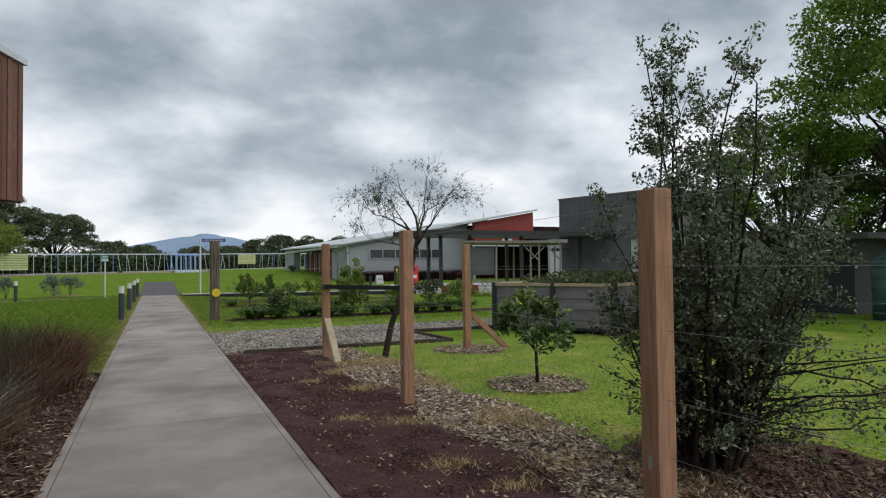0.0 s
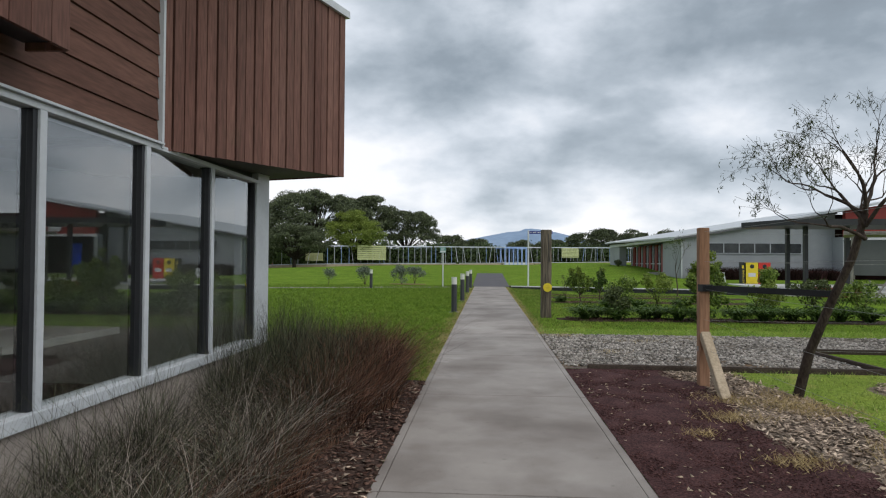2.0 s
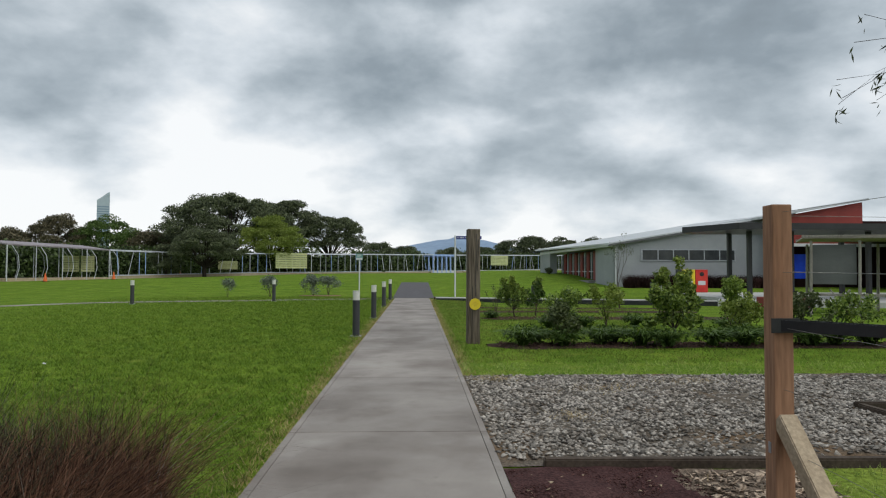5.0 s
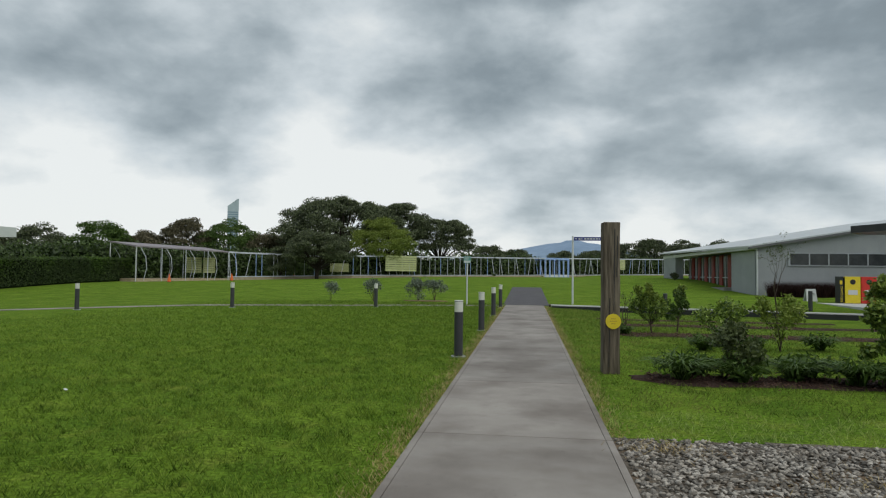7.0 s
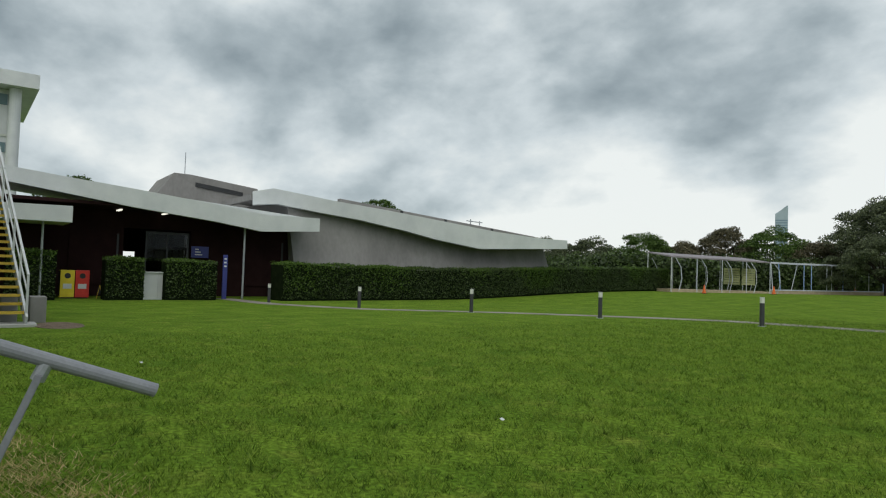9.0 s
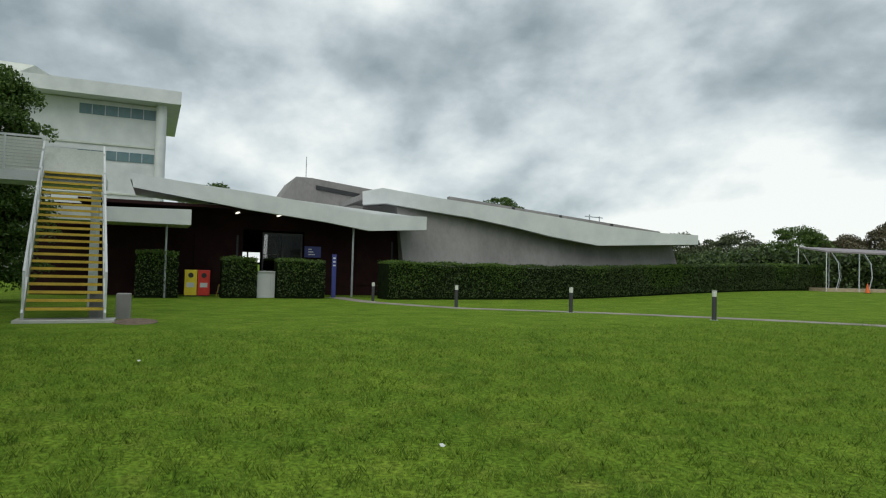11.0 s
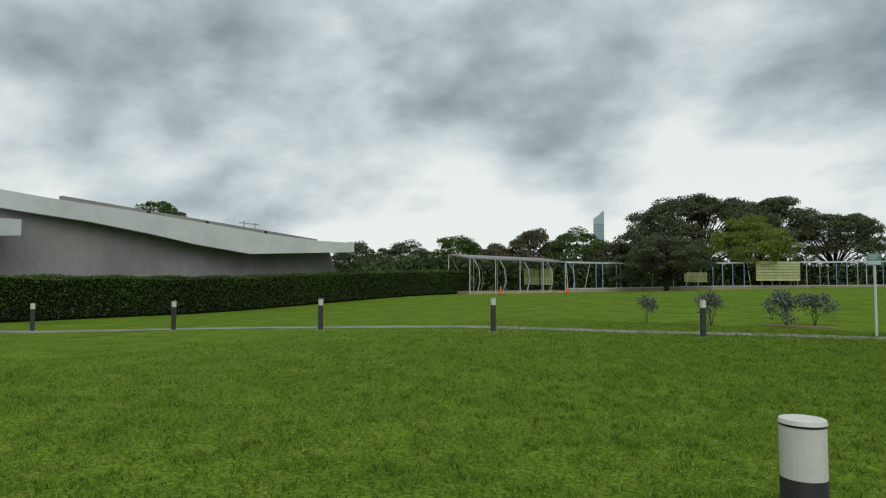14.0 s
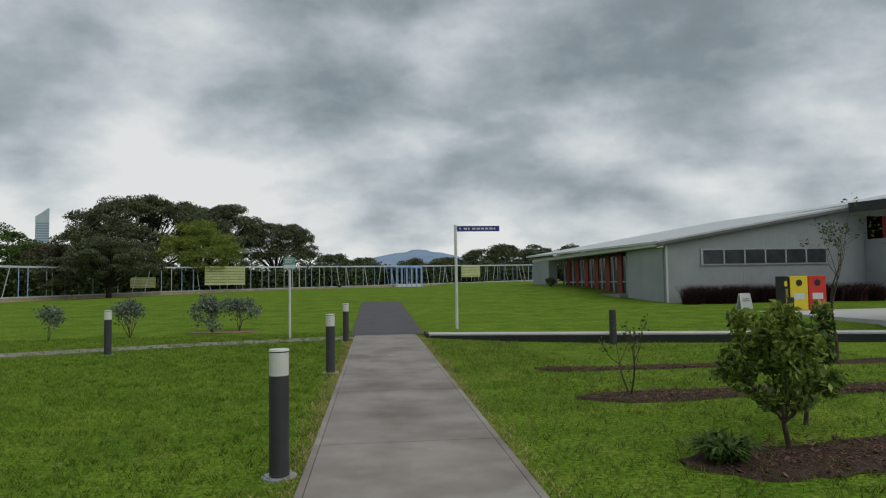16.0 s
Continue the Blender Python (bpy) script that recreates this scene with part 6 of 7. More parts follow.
cen = np.stack([q0.x + (q1.x - q0.x) * uu + qn.x * 2 * vv, q0.y + (q1.y - q0.y) * uu + qn.y * 2 * vv, 1.0 + gq.uniform(0, 0.3, 1500) * (0.4 + 0.6 * np.sin(uu * 9) ** 2)], 1)
part("foliage", leaves("foliage", cen, 0.12, 0.06, LEAF_OLIVE, gq), LEAF_OLIVE, pl, "leafy green plants")

gc = np.random.default_rng(61)
con = thing("conifer", "wispy grey-green conifer shrub beside the raised bed", "shrub", (9.45, 9.1, 0))
ch, ca_ = gc.uniform(0.04, 1, 260) ** 0.8, gc.uniform(0, 2 * np.pi, 260)
cr = (1.06 - ch) ** 0.75 * 0.72 * gc.uniform(0.55, 1.05, 260)
ends_ = np.stack([cr * np.cos(ca_), cr * np.sin(ca_), 2.3 * ch], 1)
segs = [(np.array([0, 0, -0.03]), np.array([0, 0, 1.2]), 0.05, 0.03), (np.array([0, 0, 1.2]), np.array([0, 0, 2.3]), 0.03, 0.005)]
segs += [(np.array([0, 0, max(0.05, e[2] - 0.3)]), e, 0.01, 0.003) for e in ends_]
part("trunk", tubes("trunk", segs, DARK_BARK, 5), DARK_BARK, con)
along = gc.uniform(0.45, 1.08, (14000, 1))
pick = ends_[gc.integers(0, 260, 14000)]
inner = np.stack([np.zeros(14000), np.zeros(14000), np.maximum(0.05, pick[:, 2] - 0.3)], 1)
part("foliage", leaves("foliage", inner + (pick - inner) * along + gc.normal(0, 0.045, (14000, 3)), 0.085, 0.014, LEAF_CONIFER, gc, 0.2), LEAF_CONIFER, con)
crown_tree("bright_tree", "large broadleaf tree with bright green spring foliage", (18.1, 8.6), 5.7, 3.7, 3.2, 62, LEAF_BRIGHT, DARK_BARK, 150, 230, 0.14, 0.62, 0.22, -0.5)
crown_tree("shade_tree", "green leafy tree behind the bush", (15.4, 10.9), 3.7, 1.9, 1.6, 63, LEAF_BRIGHT, DARK_BARK, 52, 190, 0.11, 0.45, 0.12, -0.8)
crown_tree("dark_conifer", "dark spreading evergreen behind the sheds", (20.2, 11.9), 2.9, 2.8, 2.1, 64, LEAF_MID, DARK_BARK, 70, 170, 0.22, 0.7, 0.18, -0.8)
pale = thing("pale_shed", "pale corrugated shed behind the shrubs", "shed", (0, 0, 0))
part("wall", box(13.9, 17.3, 12.6, 15, -0.1, 2.2), OFFWHITE, pale)
for k in range(15):
    part("rib", box(13.95 + k * 0.22, 14.01 + k * 0.22, 12.56, 12.6, 0, 2.15), OFFWHITE, pale)
part("roof", box(13.75, 17.45, 12.4, 15.2, 2.2, 2.3), DARKSHEET, pale)
dsh = thing("dark_shed", "dark open shed in the shade of the trees", "shed", (0, 0, 0))
part("wall", box(17.6, 24, 10.6, 14, -0.1, 2.0), CHARCOAL, dsh)
part("roof", box(17.4, 24.2, 10.1, 14.2, 2.0, 2.16), DARKSHEET, dsh)
tank = thing("water_tank", "round dark green plastic water tank with moulded ribs", "tank", (16.7, 9.1, 0))
TANKGREEN = surf("tank_green", (0.02, 0.07, 0.06), (0.03, 0.09, 0.075), 2.0, 0.5, 0.05, 30, grain=0.08)
part("body", rod((0, 0, -0.02), (0, 0, 1.45), 0.42, seg=28), TANKGREEN, tank, smooth=True)
part("lid", rod((0, 0, 1.45), (0, 0, 1.6), 0.41, 0.14, 28), TANKGREEN, tank)
for k in range(5):
    part("rib", rod((0, 0, 0.15 + k * 0.28), (0, 0, 0.2 + k * 0.28), 0.435, seg=28), TANKGREEN, tank)

bin_unit((16.9, 43.6, 0.14), -3, ((YELLOW, "yellow "), (RED, "red ")), "recycling bin with a round opening by the grey building", 0.72, 1.35, "recycling bins by the grey building")
tb = thing("notice_board", "black side panel lettered with a yellow recycling sign", "sign", (16.6, 43.6, 0.14), -3)
part("board", box(0.1, 0.22, 0, 0.7, 0, 1.35, 0.01), DARKTRIM, tb)
bpy_font = bpy.data.curves.new("lettering", "FONT")
bpy_font.body, bpy_font.size, bpy_font.extrude = "RECYCLING", 0.15, 0.003
part("lettering", box(0.05, 0.17, -0.006, 0.0, 0.95, 1.15), YELLOW, tb)
txt = new("lettering", bpy_font)
txt.parent = tb
txt.matrix_local = pose(0.19, -0.006, 0.05, 90, -90, 0)
bpy_font.materials.append(YELLOW)
sb = thing("sandwich_board", "white sandwich board sign on the paving", "sign", (15.6, 44.9, 0.13), 10)
sb.scale = (0.8, 0.8, 0.8)
part("board", slab([Vector(p) for p in ((0, 0, 0), (0.75, 0, 0), (0.7, 0.15, 0.85), (0.05, 0.15, 0.85))], [Vector(p) for p in ((0, 0.03, 0), (0.75, 0.03, 0), (0.7, 0.18, 0.85), (0.05, 0.18, 0.85))], 4), WHITE, sb)
part("board", slab([Vector(p) for p in ((0, 0.4, 0), (0.75, 0.4, 0), (0.7, 0.2, 0.85), (0.05, 0.2, 0.85))], [Vector(p) for p in ((0, 0.43, 0), (0.75, 0.43, 0), (0.7, 0.23, 0.85), (0.05, 0.23, 0.85))], 4), WHITE, sb)
for z, w in ((0.55, 0.4), (0.45, 0.5)):
    part("lettering", box(0.38 - w / 2, 0.38 + w / 2, z * 0.176 - 0.012, z * 0.176 + 0.004, z, z + 0.03), CHARCOAL, sb)
for k in range(16):
    x = 15.4 + k * 0.62
    g = np.random.default_rng(900 + k)
    n = 850
    t = thing("rush_clump", "dark red-brown rush clump along the grey wall", "grass clump", (x, 48.9 + g.uniform(-0.3, 0.3), hz(x, 48.9)), group="rushes along the grey wall")
    a, q = g.uniform(0, 2 * np.pi, n), np.sqrt(g.uniform(0, 1, n)) * 0.45
    part("foliage", blades("foliage", q * np.cos(a), q * np.sin(a), np.zeros(n), g.uniform(0.5, 1.15, n), 0.028, 0.5, RUSH_WALL, g, 2, 0.15), RUSH_WALL, t)
shrub("low_bush", "low dark round bush on the lawn by the porch", (13.6, 66.5), 0.6, 0.9, 71, LEAF_DARK, DARK_BARK, 7, 900, 0.12)

# ---- orchard beds ----
for x0, x1, y, w in ((2.4, 11.0, 17.9, 0.95), (2.95, 10.5, 24.6, 0.95), (3.0, 10.5, 27.5, 0.7), (3.2, 10.5, 30.3, 0.6)):
    bm = bmesh.new()
    n = int((x1 - x0) / 0.12)
    rows = []
    for k in range(n + 1):
        x = x0 + (x1 - x0) * k / n
        ww = w / 2 * min(1, 0.25 + k / 5) * (1 + 0.12 * math.sin(x * 2.9 + y) + random.uniform(-0.07, 0.07))
        sway = 0.06 * math.sin(x * 1.3)
        rows.append([bm.verts.new((x + random.uniform(-0.03, 0.03), y + sway + o * ww, hz(x, y) + z)) for o, z in ((-1, 0.004), (-0.6, 0.03), (0.6, 0.03), (1, 0.004))])
    for a, b in zip(rows, rows[1:]):
        for q in range(3):
            bm.faces.new((a[q], b[q], b[q + 1], a[q + 1]))
    solid("mulch_strip", bm, SOIL, "strip of brown mulch in the orchard lawn", "mulch", "structure")
    n = int(420 * (x1 - x0) * w)
    xx, yy = rg.uniform(x0 + 0.2, min(x1, 8.5), n), y + rg.normal(0, 0.24, n) * w
    solid("mulch_chips", bits("mulch_chips", xx, yy, height(xx, yy) + 0.03, 0.018, CHIP_DARK, rg, 0.3, 1.8), CHIP_DARK, "brown mulch chips", "ground cover", "stuff")


def fern(x, y, r, seed, leaf=LEAF_MID, label="low leafy green clump in the mulch"):
    g = np.random.default_rng(seed)
    n = 240
    t = thing("leafy_clump", label, "plant", (x, y, hz(x, y) + 0.02), group="low plants in the orchard beds")
    a = g.uniform(0, 2 * np.pi, n)
    me = blades("foliage", 0.05 * np.cos(a), 0.05 * np.sin(a), np.zeros(n), g.uniform(0.55, 1.15, n) * r, 0.13 * r, 1.1, leaf, g, 4, 0.55)
    part("foliage", me, leaf, t)
    c = cloud(np.array([[0, 0, r * 0.4]]), r * 0.75, 150, g, 0.5)
    part("foliage", leaves("foliage", c, 0.13, 0.04, leaf, g), leaf, t)


for i, (x, y, r) in enumerate(((3.05, 17.75, 0.55), (4.55, 17.9, 0.5), (5.25, 17.7, 0.55), (7.2, 17.7, 0.55), (7.9, 17.8, 0.5), (9.0, 17.8, 0.6), (4.3, 21.5, 0.4), (6.6, 22, 0.45), (3.25, 24.55, 0.3), (5.5, 24.6, 0.32), (8.3, 20.5, 0.5), (3.8, 17.7, 0.5), (4.9, 18.3, 0.45), (5.7, 17.6, 0.5), (6.6, 17.7, 0.5), (7.55, 18.2, 0.5), (8.45, 17.7, 0.55), (9.6, 17.7, 0.5), (3.4, 18.3, 0.4), (5.2, 21.7, 0.4))):
    fern(x, y, r, 300 + i)
orch = ((3.65, 18.0, 1.05, 0.4, 3, LEAF_OLIVE), (4.95, 22.4, 1.2, 0.5, 4, LEAF_CITRUS), (5.8, 21.8, 1.3, 0.4, 3, LEAF_LIME),
        (7.7, 19.0, 1.15, 0.6, 4, LEAF_LIME), (8.6, 18.3, 1.35, 0.6, 4, LEAF_OLIVE), (9.7, 18.1, 1.2, 0.6, 4, LEAF_CITRUS), (9.1, 22, 1.5, 0.5, 3, LEAF_CITRUS))
for i, (x, y, h, w, s, leaf) in enumerate(orch):
    shrub("orchard_bush", "young leafy fruit bush in the orchard bed", (x, y), h * 0.78, w, 400 + i, leaf, BARK, s, 2400 if h > 1.4 else 1300, 0.09, "fruit bushes in the orchard", depth=2, bare=0.22, up=0.2, spread=0.65, clump=0.13)
fruit_tree("citrus_tree", "rounded citrus tree with fresh green leaves beside the lawn", (3.97, 24.78), 1.2, 1.0, 450, LEAF_CITRUS, BARK, 4200, 0.075, 0.24, "fruit bushes in the orchard", 0.3, 0.26)
fruit_tree("citrus_tree", "smaller darker citrus tree in the orchard row", (4.75, 25.7), 1.15, 0.75, 453, LEAF_MID, BARK, 2200, 0.08, 0.3, "fruit bushes in the orchard", 0.1, 0.35)
fruit_tree("citrus_tree", "dense rounded citrus tree in the mulch bed", (5.95, 17.95), 1.62, 1.2, 454, LEAF_CITRUS, BARK, 5000, 0.095, 0.3, "fruit bushes in the orchard", 0.2, 0.32)
solid("worn_earth", prism([(-16.9 + 0.9 * math.cos(a), 13.0 + 0.5 * math.sin(a)) for a in (k * math.pi / 9 for k in range(18))], -0.4, hz(-16.9, 13.0) + 0.02), CHIP_BED, "worn bare earth beside the stair", "soil", "structure")
shrub("bare_sapling", "nearly bare young sapling in the mulch", (3.75, 27.6), 0.95, 0.5, 451, LEAF_OLIVE, BARK, 3, 90, 0.06, depth=2, first=0.45)
shrub("bare_tree", "leafless slender young tree by the paving", (9.0, 30.8), 2.6, 0.8, 452, LEAF_OLIVE, BARK, 1, 260, 0.07, cat="tree", depth=4, up=0.25, r=0.035, first=0.36)

# young silver shrubs on the far lawn
for i, (x, y, h, n) in enumerate(((-8.45, 38.7, 1.2, 220), (-6.35, 38.9, 1.35, 330), (-4.35, 40.0, 1.45, 620), (-3.6, 40.2, 1.3, 420))):
    shrub("silver_shrub", "young grey-leaved shrub on the lawn", (x, y), h * 0.8, 0.5, 500 + i, LEAF_GREY, BARK, 2 if n < 300 else 6, n * 2, 0.11, "young grey shrubs", bare=0.08, spread=0.55, clump=0.16, depth=3, first=0.36)
solid("bare_earth_patch", prism([(-4.9 + 1.1 * math.cos(a) + 0.9, 40.0 + 0.45 * math.sin(a)) for a in (k * math.pi / 8 for k in range(16))], hz(-4, 40) - 0.1, hz(-4, 40) + 0.02), surf("earth", (0.2, 0.12, 0.07), (0.3, 0.19, 0.12), 3, 0.95, 0.6, 30), "brown bare earth under the shrubs", "soil", "structure")

# ---- covered walkway with its steel frames, far side of the lawn ----
cw = thing("covered_walkway", "long pale steel frame walkway on a low boardwalk", "walkway")
line = [Vector(p) for p in ((-30.7, 73.8), (-28.2, 79.2), (-25.0, 84.2), (-20.5, 86.0), (7.8, 117.5), (36, 141))]
rail_z = (3.38, 3.35, 3.3, 3.38, 4.05, 4.6)
gcw = np.random.default_rng(17)
for i, (a, b) in enumerate(zip(line, line[1:])):
    za, zb_ = rail_z[i], rail_z[i + 1]
    L = (b - a).length
    base = lambda p: hz(p.x, p.y)
    part("boardwalk", slab([Vector((p.x, p.y, base(p) - 0.2)) for p in (a, b)] + [Vector((p.x - 0.6, p.y + 1.6, base(p) - 0.2)) for p in (b, a)], [Vector((p.x, p.y, base(p) + 0.35)) for p in (a, b)] + [Vector((p.x - 0.6, p.y + 1.6, base(p) + 0.35)) for p in (b, a)], 4), PALE_TIMBER, cw, "low grey boardwalk")
    part("kerb", beam((a.x, a.y - 0.06, base(a) + 0.36), (b.x, b.y - 0.06, base(b) + 0.36), 0.06, 0.1), LILAC, cw)
    for off in (0, 1.6):
        part("top_beam", beam((a.x - off * 0.4, a.y + off, za), (b.x - off * 0.4, b.y + off, zb_), 0.1, 0.13), LILAC, cw)
    n = max(2, int(L / 1.1))
    for k in range(n):
        f = (k + gcw.uniform(-0.3, 0.3)) / n
        p = a.lerp(b, min(max(f, 0), 1))
        z1 = za + (zb_ - za) * f
        s_ = gcw.choice([-0.4, 0, 0, 0, 0.4])
        part("post", rod((p.x, p.y, base(p) + 0.3), (p.x + s_, p.y + abs(s_), z1), 0.038, seg=6), BLUETUBE if gcw.uniform() < 0.3 else LILAC, cw)


def slat_box(p, q, z0, z1, label="pale lime slatted panel hung in the walkway"):
    t = thing("slatted_panel", label, "screen", group="slatted panels")
    p, q = Vector(p), Vector(q)
    for k in range(7):
        z = z0 + (z1 - z0) * (k + 0.5) / 7
        part("slat", beam((p.x, p.y, z), (q.x, q.y, z), 0.03, (z1 - z0) / 8.2), SLAT, t)
    for f in (0, 0.5, 1):
        c = p.lerp(q, f)
        part("upright", beam((c.x, c.y + 0.05, z0), (c.x, c.y + 0.05, z1), 0.05, 0.05), SLAT, t)


slat_box((-17.0, 89.0), (-13.7, 92.8), 1.55, 3.6)
slat_box((14.5, 122.5), (18.0, 125.5), 2.3, 4.1)
slat_box((-35.2, 73.3), (-34.0, 74.1), 1.1, 2.78)
slat_box((-33.8, 74.2), (-32.8, 74.8), 1.1, 2.78)
slat_box((-23.4, 86.2), (-21.2, 86.6), 1.4, 2.45, "grey slatted panel behind the tree")
tun = thing("ribbed_tunnel", "pale blue ribbed open tunnel on the walkway", "shelter")
for k in range(7):
    x, y = 3.0 + 0.75 * k, 112.5 + 0.5 * k
    z0 = hz(x, y)
    part("rib", rod((x, y, z0), (x, y, 3.7), 0.14, seg=6), BLUETUBE, tun)
    part("rib", rod((x - 1.6, y + 2.6, z0), (x - 1.6, y + 2.6, 3.7), 0.09, seg=6), BLUETUBE, tun)
    part("rib", rod((x, y, 3.7), (x - 1.6, y + 2.6, 3.7), 0.09, seg=6), BLUETUBE, tun)
part("roof", slab([Vector(p) for p in ((2.8, 112.3, 3.75), (7.7, 115.6, 3.75), (6, 119.8, 3.75), (1.2, 116.6, 3.75))], [Vector(p) for p in ((2.8, 112.3, 4.05), (7.7, 115.6, 4.05), (6, 119.8, 3.95), (1.2, 116.6, 3.95))], 4), BLUETUBE, tun)
part("floor", slab([Vector(p) for p in ((2.8, 112.3, 0.9), (7.7, 115.6, 0.9), (6, 119.8, 0.9), (1.2, 116.6, 0.9))], [Vector(p) for p in ((2.8, 112.3, 1.35), (7.7, 115.6, 1.35), (6, 119.8, 1.35), (1.2, 116.6, 1.35))], 4), WHITE, tun)

sh = thing("open_shelter", "open steel shelter with a thin flat roof and curved braces", "shelter")
sa, sbb = Vector((-34.3, 62.9)), Vector((-30.7, 73.7))
sn = Vector((-(sbb - sa).y, (sbb - sa).x)).normalized() * 3.5
part("roof", slab([Vector((*p, z)) for p, z in ((sa, 3.46), (sbb, 3.3), (sbb + sn, 3.75), (sa + sn, 3.9))], [Vector((*p, z)) for p, z in ((sa, 3.58), (sbb, 3.42), (sbb + sn, 3.87), (sa + sn, 4.02))], 4), surf("brown_roof_sheet", (0.2, 0.17, 0.19), (0.28, 0.25, 0.27), 1.0, 0.6, 0.1, 30), sh, "brownish roof sheet")
part("floor", slab([Vector((*p, 0.0)) for p in (sa, sbb, sbb + sn, sa + sn)], [Vector((*p, 0.55)) for p in (sa, sbb, sbb + sn, sa + sn)], 4), PALE_TIMBER, sh)
for k in range(5):
    for j in (0, 1):
        p = sa.lerp(sbb, k / 4) + sn * j
        part("post", rod((p.x, p.y, 0.3), (p.x, p.y, 3.46 - 0.16 * k / 4 + 0.42 * j), 0.04, seg=8), WHITE if k < 1 else LILAC, sh)
        q = p + Vector((0.55, 0.37))
        zt_ = 3.42 - 0.16 * k / 4
        bm = rod((q.x, q.y, 0.4), (q.x + 0.2, q.y + 0.13, 1.5), 0.028, seg=6)
        rod((q.x + 0.2, q.y + 0.13, 1.5), (q.x + 0.12, q.y + 0.08, 2.6), 0.028, seg=6, bm=bm)
        part("brace", rod((q.x + 0.12, q.y + 0.08, 2.6), (q.x - 0.25, q.y - 0.16, zt_), 0.028, seg=6, bm=bm), LILAC, sh, "bent steel brace")


def cone(x, y):
    t = thing("traffic_cone", "bright orange traffic cone on the lawn", "cone", (x, y, hz(x, y)), group="traffic cones")
    part("body", rod((0, 0, 0.03), (0, 0, 0.75), 0.17, 0.03, 12), ORANGE, t)
    part("base", box(-0.2, 0.2, -0.2, 0.2, 0, 0.04), DARKTRIM, t)


for x, y in ((-31.2, 63.2), (-28.6, 70.2), (-26.8, 83.0)):
    cone(x, y)

# ---- trees beyond ----
crown_tree("dome_tree", "very large spreading evergreen tree with a domed dark crown", (-25.7, 97.5), 5.8, 10.0, 5.2, 81, LEAF_DARK, DARK_BARK, 150, 190, 0.42, 1.25, 0.38, 0.0)
crown_tree("round_tree", "low round dark evergreen tree on a short trunk", (-23.3, 80.8), 2.7, 4.3, 2.6, 82, LEAF_DARK, DARK_BARK, 130, 200, 0.24, 0.7, 0.2, -0.25)
crown_tree("round_tree", "small dark evergreen beside the round tree", (-27.6, 80.6), 1.9, 1.5, 1.9, 83, LEAF_DARK, DARK_BARK, 40, 190, 0.24, 0.6, 0.15, -0.6)
crown_tree("lime_tree", "lighter yellow-green leafy tree", (-18.3, 91.8), 4.0, 4.0, 3.4, 84, LEAF_LIME, DARK_BARK, 120, 200, 0.26, 0.9, 0.25, -0.5)
crown_tree("dark_tree", "large dark evergreen with an uneven crown", (-13.4, 113), 5.7, 6.6, 3.4, 85, LEAF_DARK, DARK_BARK, 100, 170, 0.42, 1.15, 0.24, -0.5)
crown_tree("dark_tree", "dark evergreen with gaps in its crown", (-19.0, 108), 6.0, 5.3, 5.1, 86, LEAF_DARK, DARK_BARK, 75, 170, 0.42, 1.2, 0.26, 0.0)
left_row = ((-75, 76, 6.8), (-69.8, 82, 7.0), (-64.8, 87, 7.4), (-58.8, 92, 8.2), (-54, 96, 7.0), (-49.3, 98.7, 9.0), (-44.2, 101.6, 8.9), (-39.5, 104, 7.2), (-35, 106, 7.6), (-82, 70, 5.5))
for i, (x, y, h) in enumerate(left_row):
    crown_tree("boundary_tree", "evergreen tree in the boundary row", (x, y), (h - 0.9) * 0.5, 4.4, (h - 0.9) * 0.5, 100 + i, LEAF_MID if i % 3 == 0 else (LEAF_RUST if i in (4, 5, 7) else LEAF_DARK), DARK_BARK, 85, 170, 0.4, 1.1, 0.25, -0.75, "boundary trees")
for i, (x, y, h) in enumerate(((22, 150, 6.6), (27, 148, 7.6), (33, 146, 7.0), (39, 143, 6.6), (45, 141, 6.6), (-8, 156, 6.8), (-2, 158, 5.8), (16, 154, 5.2), (9, 158, 5.4), (51, 138, 6.4))):
    crown_tree("boundary_tree", "distant dark evergreen in the boundary row", (x, y), h * 0.55, 4.0, h * 0.42, 130 + i, LEAF_DARK, DARK_BARK, 60, 120, 0.5, 1.2, 0.25, -0.8, "boundary trees")
for i, (x, y, h) in enumerate(((-52, 18, 8.0), (-53, 34, 8.6))):
    crown_tree("courtyard_tree", "leafy tree rising behind the hall", (x - 8, y + (14 if i else 0)), h * 0.8, 2.2, h * 0.25, 150 + i, LEAF_MID, DARK_BARK, 40, 150, 0.3, 0.8, 0.2, -0.5)
crown_tree("stair_tree", "dense leafy green tree beside the stair", (-29.6, 7.7), 4.6, 1.25, 4.3, 160, LEAF_MID, DARK_BARK, 150, 170, 0.24, 0.7, 0.2, -0.9)


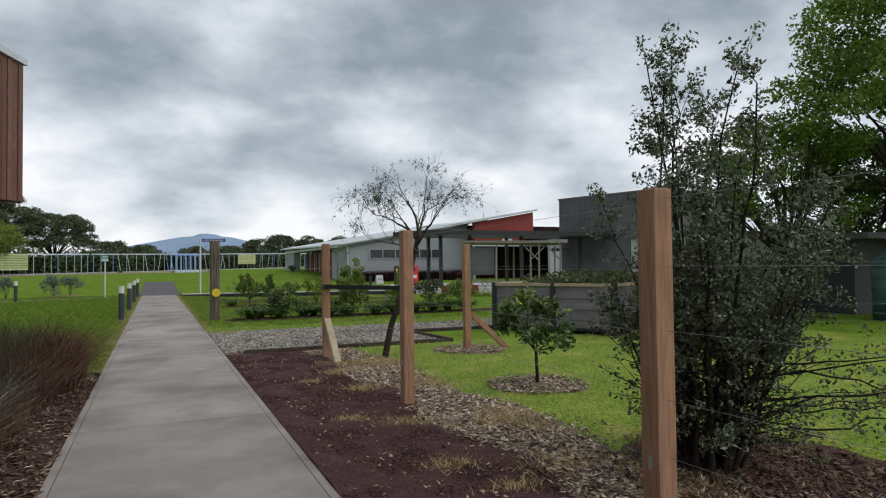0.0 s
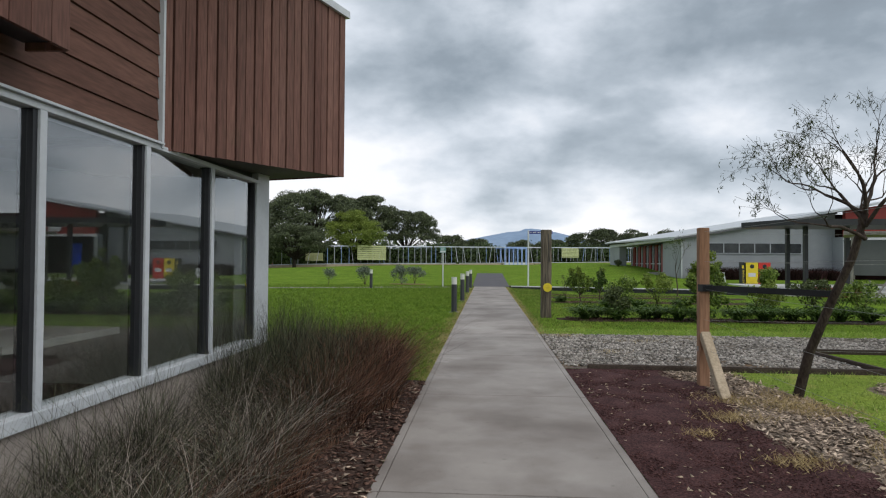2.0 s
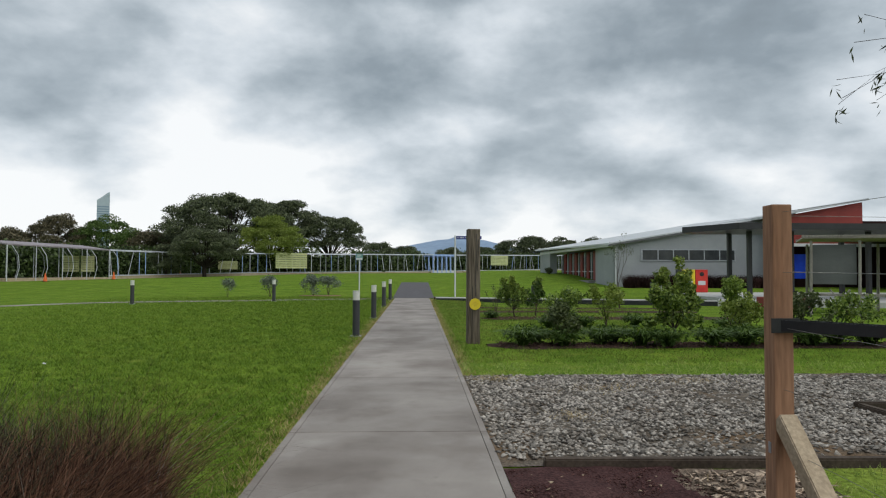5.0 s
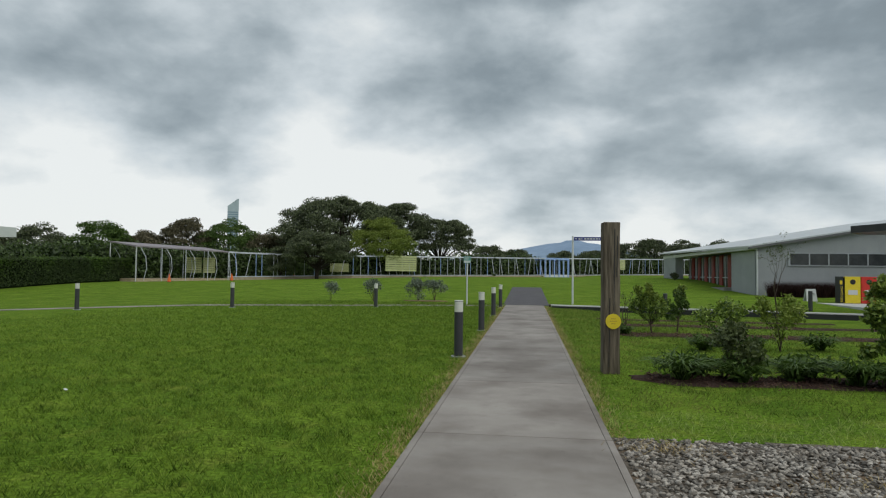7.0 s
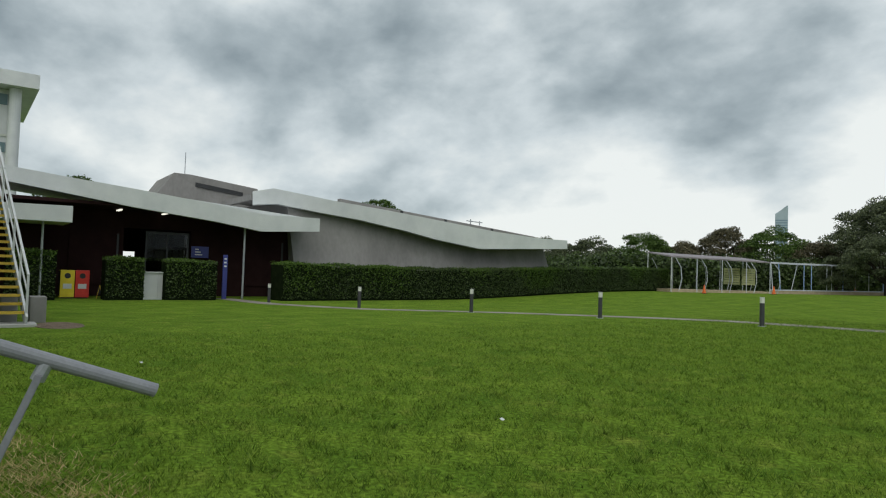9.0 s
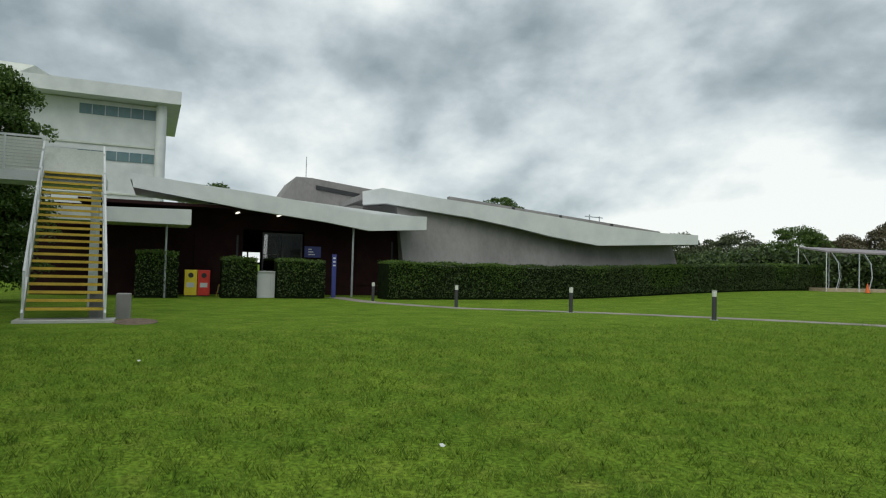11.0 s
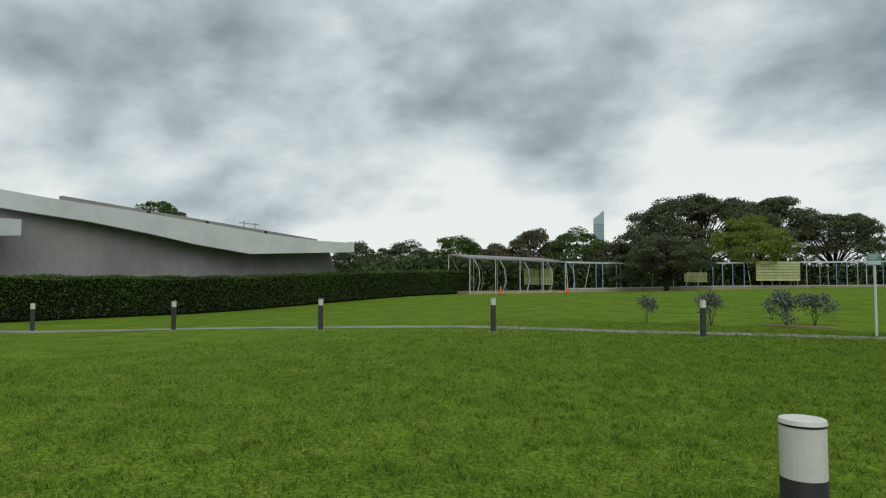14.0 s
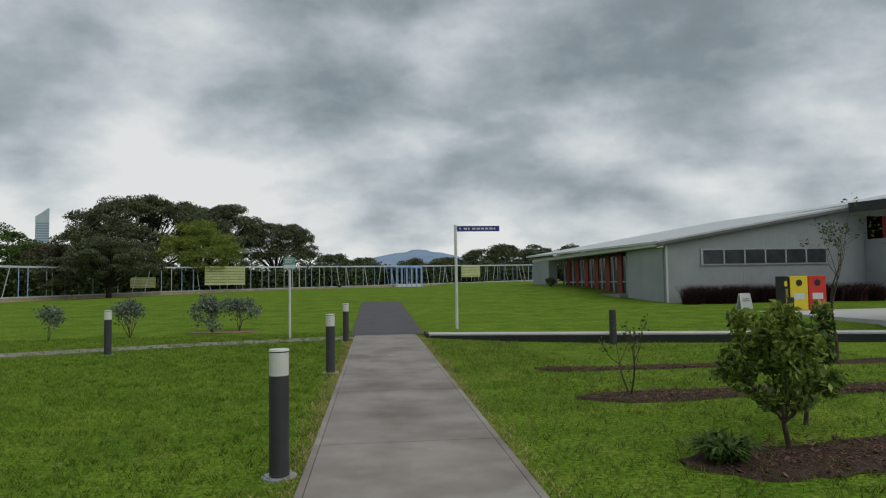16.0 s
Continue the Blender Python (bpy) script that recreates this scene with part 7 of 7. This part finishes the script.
def thicket(name, pts, h, seed, n, label, leaf):
    g = np.random.default_rng(seed)
    t = thing(name, label, "hedge", kind="stuff")
    P = [np.array(p, float) for p in pts]
    c = []
    for a, b in zip(P, P[1:]):
        u = g.uniform(0, 1, (n, 1))
        q = a + (b - a) * u + g.normal(0, 1.0, (n, 2))
        zz = g.uniform(0, 1, n) * h * (0.85 + 0.2 * np.sin(u[:, 0] * 23 + seed) + 0.12 * np.sin(u[:, 0] * 61))
        c.append(np.column_stack([q, height(q[:, 0], q[:, 1]) + zz]))
    part("foliage", leaves("foliage", np.concatenate(c), 0.42, 0.26, leaf, g), leaf, t)
    # added near-black blocks stand for the shade inside the thicket
    bm = bmesh.new()
    for a, b in zip(P, P[1:]):
        d = (b - a) / np.linalg.norm(b - a)
        s = np.array([-d[1], d[0]]) * 0.8
        prism([tuple(a - s), tuple(b - s), tuple(b + s), tuple(a + s)], -0.5, h * 0.75 + hz(*a), bm)
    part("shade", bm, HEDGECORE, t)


thicket("boundary_thicket", ((-33, 91.5), (-21, 89.5), (7, 120.5), (40, 148), (75, 160)), 3.3, 91, 14000, "dark thicket behind the covered walkway", LEAF_HEDGE)
thicket("boundary_thicket", ((-90, 62), (-66, 80), (-44, 68), (-39, 80), (-33, 91.5)), 3.6, 92, 12000, "dark thicket along the boundary", LEAF_HEDGE)
thicket("far_thicket", ((-120, 200), (20, 215), (160, 190)), 6.5, 93, 8000, "distant dark tree line", LEAF_DARK)

# ---- far off: tower and volcanic hill ----
tw = thing("distant_tower", "tall pale glass tower with a slanted curved top, far away", "tower", (-522, 1097, 0))
out = [(-9.5, 0), (9.5, 0), (9.5, 130), (6.5, 129), (1, 124), (-4, 120), (-9.5, 116)]
fx = Vector((1097, 522, 0)).normalized()
fy = Vector((-522, 1097, 0)).normalized() * 14
part("shaft", slab([fx * x + Vector((0, 0, z)) for x, z in out], [fx * x + fy + Vector((0, 0, z)) for x, z in out], len(out)), TOWER, tw)
for k in range(24):
    z = 12 + k * 4.0
    part("window_band", slab([fx * x - fy * 0.01 + Vector((0, 0, zz)) for x, zz in ((-9, z), (9, z), (9, z + 2.2), (-9, z + 2.2))], [fx * x + Vector((0, 0, zz)) for x, zz in ((-9, z), (9, z), (9, z + 2.2), (-9, z + 2.2))], 4), TOWERGLASS, tw)
hill = bmesh.new()
prof = [(-900, 70), (-500, 95), (-146, 144), (-20, 170), (132, 199), (210, 206), (250, 221), (290, 223), (345, 218), (380, 206), (447, 200), (560, 172), (655, 147), (900, 120), (1500, 85), (2200, 60)]
rows = []
for x, z in prof:
    rows.append([hill.verts.new((x * (1 + 0.08 * j), 4010 - 60 * j - 0.03 * abs(x) + 250 * (j == 0), zz)) for j, zz in enumerate((z, z * 0.72, z * 0.3, -60))])
for a, b in zip(rows, rows[1:]):
    for i in range(3):
        hill.faces.new((a[i], b[i], b[i + 1], a[i + 1]))
solid("backdrop_hill", hill, MOUNTAIN, "volcanic island on the horizon, haze put into its blue colour", "mountain", "structure", smooth=True)

# paper scraps on the lawn
for x, y, r in ((-4.26, 15.39, 0.035), (-9.3, 13.2, 0.04)):
    bm = bmesh.new()
    pts = [bm.verts.new((x + r * math.cos(a) * random.uniform(0.6, 1.2), y + r * 0.7 * math.sin(a), hz(x, y) + 0.04 + random.uniform(0, 0.02))) for a in (k * math.pi / 3 for k in range(6))]
    mid = bm.verts.new((x, y, hz(x, y) + 0.065))
    for i in range(6):
        bm.faces.new((mid, pts[i], pts[(i + 1) % 6]))
    solid("paper_scrap", bm, WHITE, "small crumpled white paper scrap on the grass", "litter")
